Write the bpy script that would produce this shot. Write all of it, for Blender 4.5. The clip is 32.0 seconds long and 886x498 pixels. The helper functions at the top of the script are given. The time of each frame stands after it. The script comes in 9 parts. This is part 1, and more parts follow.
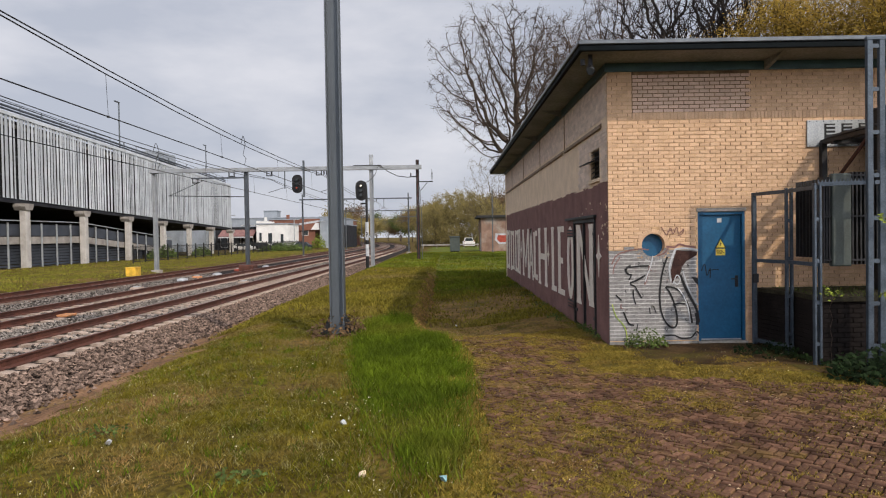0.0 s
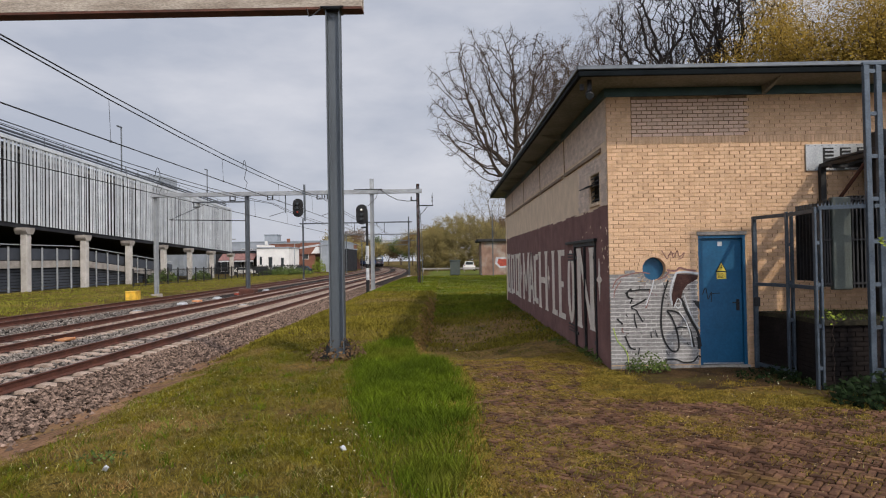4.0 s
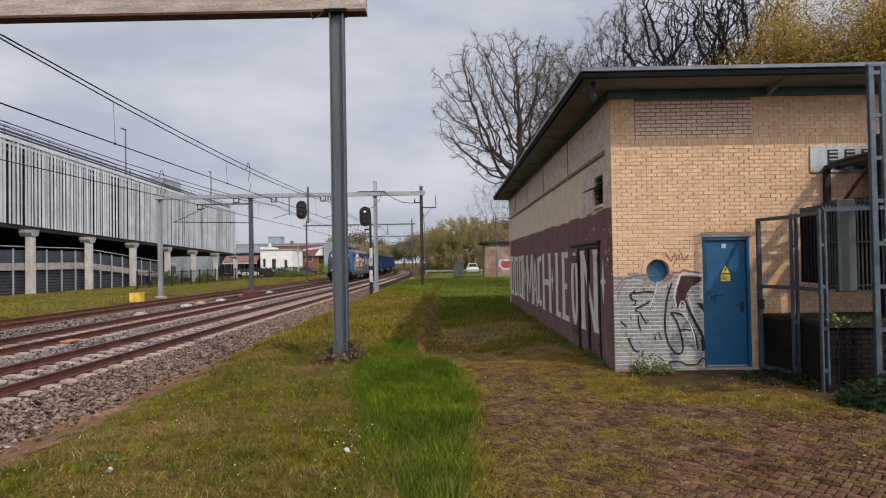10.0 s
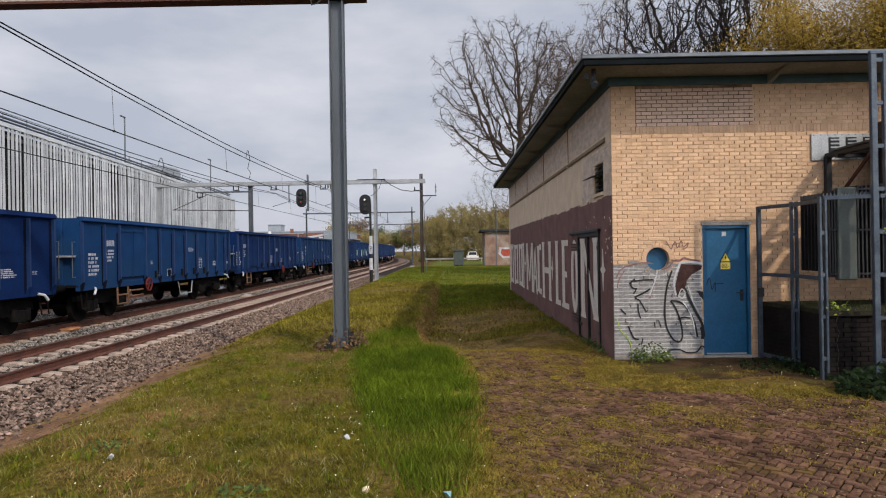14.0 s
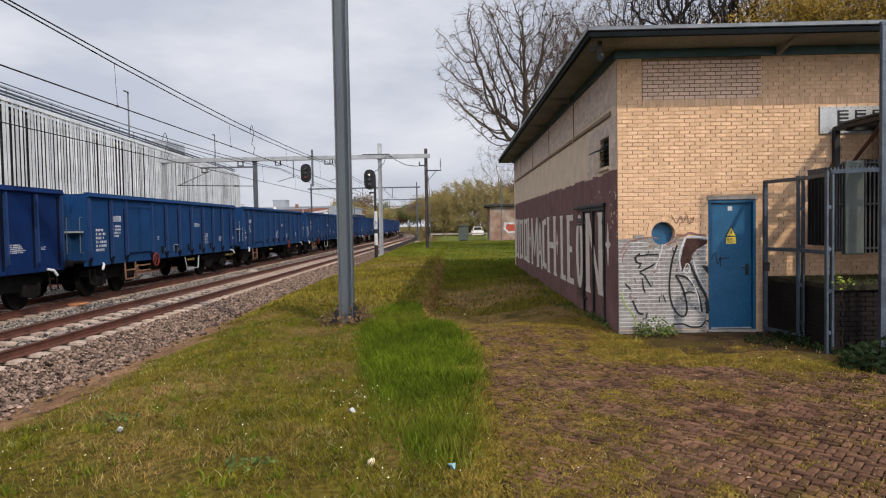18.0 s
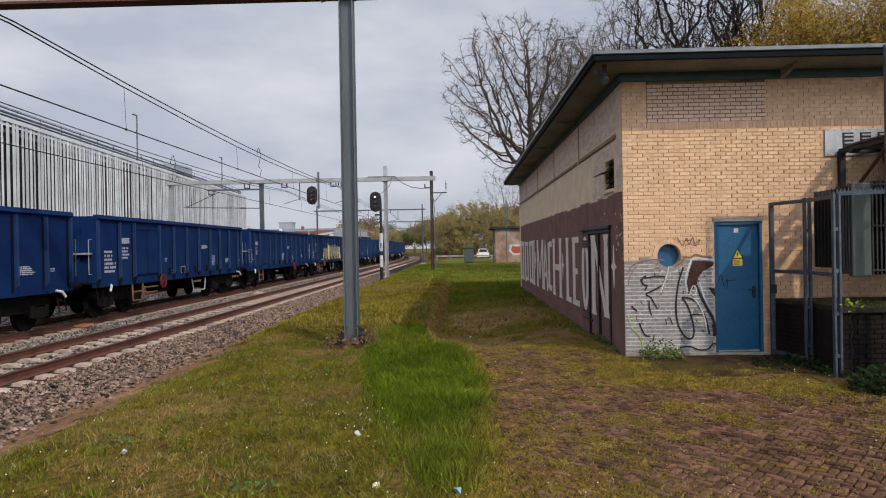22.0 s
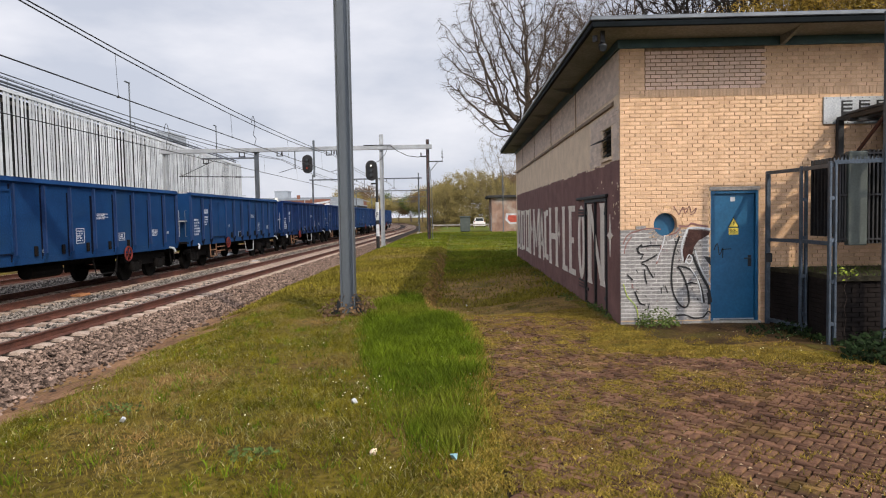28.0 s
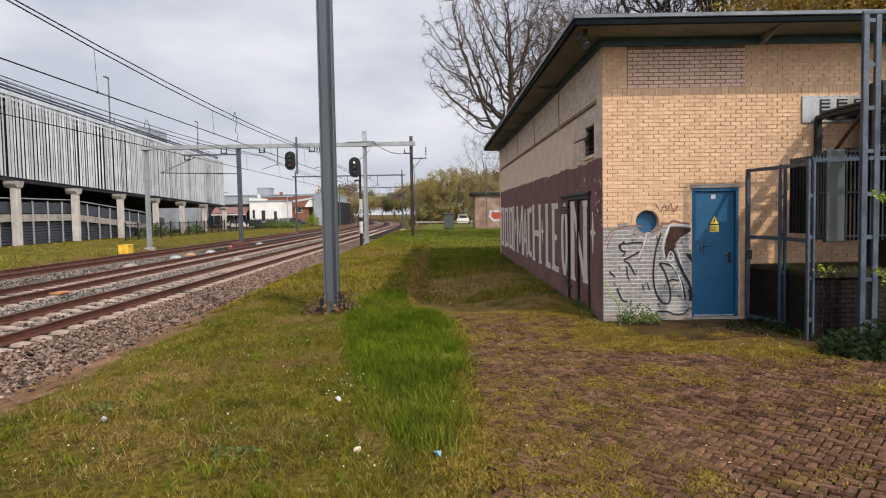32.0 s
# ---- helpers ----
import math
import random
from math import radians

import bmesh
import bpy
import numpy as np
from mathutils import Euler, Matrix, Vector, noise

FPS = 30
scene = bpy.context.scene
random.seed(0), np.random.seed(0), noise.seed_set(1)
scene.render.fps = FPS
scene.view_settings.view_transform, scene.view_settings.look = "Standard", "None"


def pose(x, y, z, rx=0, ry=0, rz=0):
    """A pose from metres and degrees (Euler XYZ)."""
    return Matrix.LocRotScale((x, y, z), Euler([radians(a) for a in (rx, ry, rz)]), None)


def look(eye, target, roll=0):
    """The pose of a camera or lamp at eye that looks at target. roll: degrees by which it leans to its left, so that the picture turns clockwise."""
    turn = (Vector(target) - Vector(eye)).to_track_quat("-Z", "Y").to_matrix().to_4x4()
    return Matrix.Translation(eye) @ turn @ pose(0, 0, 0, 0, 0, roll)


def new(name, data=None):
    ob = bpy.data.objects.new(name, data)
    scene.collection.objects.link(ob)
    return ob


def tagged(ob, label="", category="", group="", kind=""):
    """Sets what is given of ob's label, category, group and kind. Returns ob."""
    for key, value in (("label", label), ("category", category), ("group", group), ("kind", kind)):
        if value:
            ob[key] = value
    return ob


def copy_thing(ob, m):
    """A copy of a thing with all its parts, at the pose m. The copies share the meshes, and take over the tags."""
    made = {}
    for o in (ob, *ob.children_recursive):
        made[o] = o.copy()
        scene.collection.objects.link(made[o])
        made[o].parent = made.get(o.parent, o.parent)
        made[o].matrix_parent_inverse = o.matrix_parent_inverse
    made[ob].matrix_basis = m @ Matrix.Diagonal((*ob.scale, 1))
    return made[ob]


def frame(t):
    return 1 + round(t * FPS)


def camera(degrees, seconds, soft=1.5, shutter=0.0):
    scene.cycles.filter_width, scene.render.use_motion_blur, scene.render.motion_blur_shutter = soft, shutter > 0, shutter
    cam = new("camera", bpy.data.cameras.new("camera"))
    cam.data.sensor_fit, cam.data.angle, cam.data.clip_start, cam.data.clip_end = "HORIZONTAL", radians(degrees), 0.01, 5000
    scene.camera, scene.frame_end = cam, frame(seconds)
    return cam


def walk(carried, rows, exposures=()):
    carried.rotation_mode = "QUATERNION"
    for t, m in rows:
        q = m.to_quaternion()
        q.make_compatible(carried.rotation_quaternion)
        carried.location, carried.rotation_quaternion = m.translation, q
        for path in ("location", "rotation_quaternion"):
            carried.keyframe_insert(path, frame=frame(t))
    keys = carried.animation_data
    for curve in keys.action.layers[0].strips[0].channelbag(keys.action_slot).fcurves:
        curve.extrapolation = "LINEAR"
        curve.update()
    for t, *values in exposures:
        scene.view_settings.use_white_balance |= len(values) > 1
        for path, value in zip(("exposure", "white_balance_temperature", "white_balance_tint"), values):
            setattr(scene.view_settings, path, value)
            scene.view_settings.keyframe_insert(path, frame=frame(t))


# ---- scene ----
cam = camera(67.0, 32.0, soft=1.1)
PATH = [(0, pose(0.001, -0.012, 1.783, 88.905, 0.943, 0.189)),
        (0.5, pose(0.000, -0.009, 1.782, 89.198, 1.033, 0.211)),
        (1, pose(-0.000, -0.007, 1.782, 90.142, 0.989, 0.206)),
        (1.5, pose(-0.001, -0.007, 1.781, 90.591, 0.984, 0.212)),
        (2, pose(-0.001, -0.007, 1.781, 90.518, 0.988, 0.210)),
        (2.5, pose(-0.002, -0.008, 1.782, 90.466, 0.965, 0.209)),
        (3, pose(-0.002, -0.008, 1.783, 90.752, 0.952, 0.209)),
        (3.5, pose(-0.002, -0.008, 1.783, 90.885, 0.973, 0.208)),
        (5.5, pose(-0.002, -0.006, 1.785, 91.120, 0.984, 0.220)),
        (6, pose(-0.002, -0.007, 1.786, 91.170, 0.968, 0.206)),
        (6.5, pose(-0.001, -0.008, 1.787, 91.100, 0.992, 0.215)),
        (7, pose(-0.000, -0.009, 1.788, 91.099, 1.022, 0.211)),
        (7.5, pose(-0.000, -0.009, 1.789, 91.499, 0.981, 0.194)),
        (8, pose(-0.001, -0.007, 1.788, 91.666, 0.968, 0.237)),
        (8.5, pose(-0.003, -0.006, 1.786, 91.413, 1.033, 0.361)),
        (9, pose(-0.004, -0.005, 1.785, 91.035, 0.966, 0.366)),
        (9.5, pose(-0.004, -0.005, 1.783, 91.058, 0.953, 0.363)),
        (10, pose(-0.004, -0.006, 1.782, 91.119, 0.964, 0.499)),
        (10.5, pose(-0.004, -0.006, 1.782, 90.851, 0.947, 0.500)),
        (11, pose(-0.003, -0.005, 1.782, 90.316, 0.947, 0.495)),
        (11.5, pose(-0.003, -0.004, 1.781, 90.458, 0.956, 0.497)),
        (12, pose(-0.003, -0.003, 1.781, 90.631, 0.980, 0.503)),
        (12.5, pose(-0.003, -0.002, 1.780, 90.597, 0.930, 0.495)),
        (13, pose(-0.004, -0.002, 1.780, 89.876, 0.978, 0.502)),
        (13.5, pose(-0.004, -0.001, 1.780, 90.116, 0.930, 0.497)),
        (15.5, pose(0.003, 0.005, 1.772, 89.472, 0.982, 0.503)),
        (16, pose(0.003, 0.006, 1.772, 87.235, 1.012, 0.418)),
        (16.5, pose(0.003, 0.006, 1.772, 87.764, 0.998, 0.728)),
        (17, pose(0.003, 0.005, 1.773, 88.416, 1.013, 0.797)),
        (17.5, pose(0.003, 0.005, 1.774, 88.556, 0.978, 0.867)),
        (18, pose(0.003, 0.006, 1.775, 87.988, 1.028, 0.928)),
        (18.5, pose(0.003, 0.007, 1.776, 88.788, 1.004, 1.253)),
        (19, pose(0.003, 0.007, 1.776, 89.083, 1.029, 1.388)),
        (19.5, pose(0.002, 0.007, 1.776, 89.305, 1.007, 1.386)),
        (20, pose(0.001, 0.006, 1.776, 89.160, 1.008, 1.313)),
        (20.5, pose(0.001, 0.005, 1.775, 89.383, 1.021, 1.401)),
        (21, pose(0.000, 0.004, 1.775, 89.827, 1.017, 1.391)),
        (21.5, pose(0.001, 0.003, 1.774, 89.752, 1.022, 1.386)),
        (22, pose(0.001, 0.003, 1.773, 89.883, 1.009, 1.389)),
        (22.5, pose(0.001, 0.004, 1.771, 90.046, 0.967, 1.297)),
        (23, pose(0.001, 0.004, 1.770, 89.342, 0.980, 1.246)),
        (23.5, pose(0.001, 0.004, 1.770, 89.162, 0.977, 1.244)),
        (24, pose(0.001, 0.005, 1.770, 89.083, 0.991, 1.244)),
        (24.5, pose(0.002, 0.005, 1.771, 89.032, 0.992, 1.245)),
        (25, pose(0.002, 0.006, 1.771, 88.991, 1.034, 1.247)),
        (25.5, pose(0.003, 0.007, 1.771, 88.656, 1.002, 1.247)),
        (27.5, pose(0.002, 0.014, 1.773, 87.556, 1.050, 0.997)),
        (28, pose(0.001, 0.015, 1.773, 87.224, 1.038, 1.074)),
        (28.5, pose(0.001, 0.017, 1.773, 87.571, 1.065, 1.072)),
        (29, pose(0.000, 0.017, 1.773, 87.516, 1.029, 1.072)),
        (29.5, pose(0.001, 0.017, 1.772, 87.371, 1.029, 1.002)),
        (30, pose(0.001, 0.017, 1.772, 87.001, 1.005, 0.994)),
        (30.5, pose(0.001, 0.017, 1.773, 86.640, 1.059, 0.997)),
        (31, pose(0.001, 0.016, 1.775, 87.221, 1.030, 1.019)),
        (31.5, pose(0.001, 0.013, 1.777, 87.139, 1.049, 1.004)),
        (32, pose(0.001, 0.010, 1.779, 86.936, 1.021, -0.325))]
walk(cam, PATH, exposures=[(0, -0.3, 6750, 12), (1, -0.44, 6680, 12), (6, -0.44, 6620, 12), (13, -0.38, 6620, 12), (16, -0.28, 6750, 12), (18, -0.18, 6750, 12), (20, -0.3, 6720, 12), (23, -0.38, 6620, 12), (25, -0.38, 6680, 12), (28, -0.03, 6780, 12), (30, -0.03, 6800, 12), (32, -0.12, 6850, 12)])


# ---- light ----
SUN_WAY = Vector((-0.74, 0.98, -1.0)).normalized()
sun = new("sun", bpy.data.lights.new("sun", "SUN"))
sun.data.energy, sun.data.angle, sun.data.color = 3.0, radians(0.9), (1.0, 0.90, 0.76)
sun.matrix_world = look((0, 0, 0), SUN_WAY)
world = bpy.data.worlds.new("sky")
scene.world = world
world.use_nodes = True


def build_sky():
    nt = world.node_tree
    nt.nodes.clear()
    n = nt.nodes.new
    out, bg = n("ShaderNodeOutputWorld"), n("ShaderNodeBackground")
    sky = n("ShaderNodeTexSky")
    sky.sky_type, sky.sun_disc = "NISHITA", False
    sky.sun_elevation, sky.sun_rotation = math.asin(-SUN_WAY.z), math.atan2(-SUN_WAY.x, -SUN_WAY.y)
    sky.air_density, sky.dust_density = 1.0, 3.0
    geo = n("ShaderNodeTexCoord")
    mp = n("ShaderNodeMapping")
    mp.inputs["Scale"].default_value = (1.5, 1.5, 4.0)
    nz = n("ShaderNodeTexNoise")
    nz.inputs["Scale"].default_value, nz.inputs["Detail"].default_value = 2.4, 7
    nz.inputs["Roughness"].default_value = 0.52
    ramp = n("ShaderNodeValToRGB")
    e = ramp.color_ramp.elements
    e[0].position, e[0].color = 0.40, (6.3, 6.95, 8.3, 1)
    e[1].position, e[1].color = 0.68, (9.2, 9.6, 10.6, 1)
    mix = n("ShaderNodeMix")
    mix.data_type = "RGBA"
    mix.inputs["Factor"].default_value = 0.9
    nt.links.new(geo.outputs["Generated"], mp.inputs["Vector"])
    nt.links.new(mp.outputs[0], nz.inputs["Vector"])
    nt.links.new(nz.outputs["Fac"], ramp.inputs[0])
    nt.links.new(sky.outputs[0], mix.inputs["A"])
    nt.links.new(ramp.outputs[0], mix.inputs["B"])
    # thin cloud glows towards the sun
    dot, glow, mul = n("ShaderNodeVectorMath"), n("ShaderNodeMapRange"), n("ShaderNodeVectorMath")
    dot.operation, mul.operation = "DOT_PRODUCT", "SCALE"
    dot.inputs[1].default_value = -SUN_WAY
    glow.interpolation_type = "SMOOTHSTEP"
    glow.inputs["From Min"].default_value, glow.inputs["From Max"].default_value = 0.25, 1.0
    glow.inputs["To Min"].default_value, glow.inputs["To Max"].default_value = 1.0, 3.2
    nt.links.new(geo.outputs["Generated"], dot.inputs[0])
    nt.links.new(dot.outputs["Value"], glow.inputs["Value"])
    nt.links.new(mix.outputs["Result"], mul.inputs[0])
    nt.links.new(glow.outputs[0], mul.inputs["Scale"])
    nt.links.new(mul.outputs[0], bg.inputs[0])
    bg.inputs[1].default_value = 0.1
    nt.links.new(bg.outputs[0], out.inputs[0])


build_sky()
scene.view_settings.exposure = 0.0


# ---- materials ----
def material(name, base, dark=None, rough=0.8, metal=0.0, scale=6.0, fine=60.0, bump=0.2, amount=0.6, rand=0.0, island=0.0,
             low=0.35, high=0.7, stretch=(1, 1, 1), coords="Object", third=None, glow=0.0):
    """A surface with two scales of variation, fine relief, and optional change from piece to piece."""
    m = bpy.data.materials.new(name)
    m.use_nodes = True
    nt = m.node_tree
    p = nt.nodes["Principled BSDF"]
    n, link = nt.nodes.new, nt.links.new
    dark = dark or tuple(c * 0.6 for c in base)
    tc, mp = n("ShaderNodeTexCoord"), n("ShaderNodeMapping")
    mp.inputs["Scale"].default_value = stretch
    link(tc.outputs[coords], mp.inputs["Vector"])
    big, small = n("ShaderNodeTexNoise"), n("ShaderNodeTexNoise")
    big.inputs["Scale"].default_value, big.inputs["Detail"].default_value = scale, 6
    small.inputs["Scale"].default_value, small.inputs["Detail"].default_value = fine, 4
    for t in (big, small):
        link(mp.outputs[0], t.inputs["Vector"])
    rg = n("ShaderNodeMapRange")
    rg.inputs["From Min"].default_value, rg.inputs["From Max"].default_value = low, high
    link(big.outputs["Fac"], rg.inputs["Value"])
    mix = n("ShaderNodeMix")
    mix.data_type = "RGBA"
    mix.inputs["A"].default_value, mix.inputs["B"].default_value = (*dark, 1), (*base, 1)
    link(rg.outputs[0], mix.inputs["Factor"])
    col = mix.outputs["Result"]
    if third:
        nz = n("ShaderNodeTexNoise")
        nz.inputs["Scale"].default_value, nz.inputs["Detail"].default_value = scale * 0.37, 5
        link(mp.outputs[0], nz.inputs["Vector"])
        r3 = n("ShaderNodeMapRange")
        r3.inputs["From Min"].default_value, r3.inputs["From Max"].default_value = 0.52, 0.68
        link(nz.outputs["Fac"], r3.inputs["Value"])
        m3 = n("ShaderNodeMix")
        m3.data_type = "RGBA"
        m3.inputs["B"].default_value = (*third, 1)
        link(r3.outputs[0], m3.inputs["Factor"])
        link(col, m3.inputs["A"])
        col = m3.outputs["Result"]
    hsv = n("ShaderNodeHueSaturation")
    link(col, hsv.inputs["Color"])
    sm = n("ShaderNodeMapRange")
    sm.inputs["To Min"].default_value, sm.inputs["To Max"].default_value = 1 - amount * 0.5, 1 + amount * 0.5
    sm.inputs["From Min"].default_value, sm.inputs["From Max"].default_value = 0.3, 0.7
    link(small.outputs["Fac"], sm.inputs["Value"])
    val = sm.outputs[0]
    if rand or island:
        src = n("ShaderNodeObjectInfo").outputs["Random"] if rand else n("ShaderNodeNewGeometry").outputs["Random Per Island"]
        k = rand or island
        rr = n("ShaderNodeMapRange")
        rr.inputs["To Min"].default_value, rr.inputs["To Max"].default_value = 1 - k, 1 + k
        link(src, rr.inputs["Value"])
        mul = n("ShaderNodeMath")
        mul.operation = "MULTIPLY"
        link(val, mul.inputs[0])
        link(rr.outputs[0], mul.inputs[1])
        val = mul.outputs[0]
    link(val, hsv.inputs["Value"])
    link(hsv.outputs[0], p.inputs["Base Color"])
    p.inputs["Roughness"].default_value, p.inputs["Metallic"].default_value = rough, metal
    p.inputs["Specular IOR Level"].default_value = 0.08 if rough >= 0.7 and not metal else 0.35
    if bump:
        bp = n("ShaderNodeBump")
        bp.inputs["Strength"].default_value, bp.inputs["Distance"].default_value = bump, 0.02
        link(small.outputs["Fac"], bp.inputs["Height"])
        link(bp.outputs[0], p.inputs["Normal"])
    if glow:
        p.inputs["Emission Color"].default_value, p.inputs["Emission Strength"].default_value = (*base, 1), glow
    return m


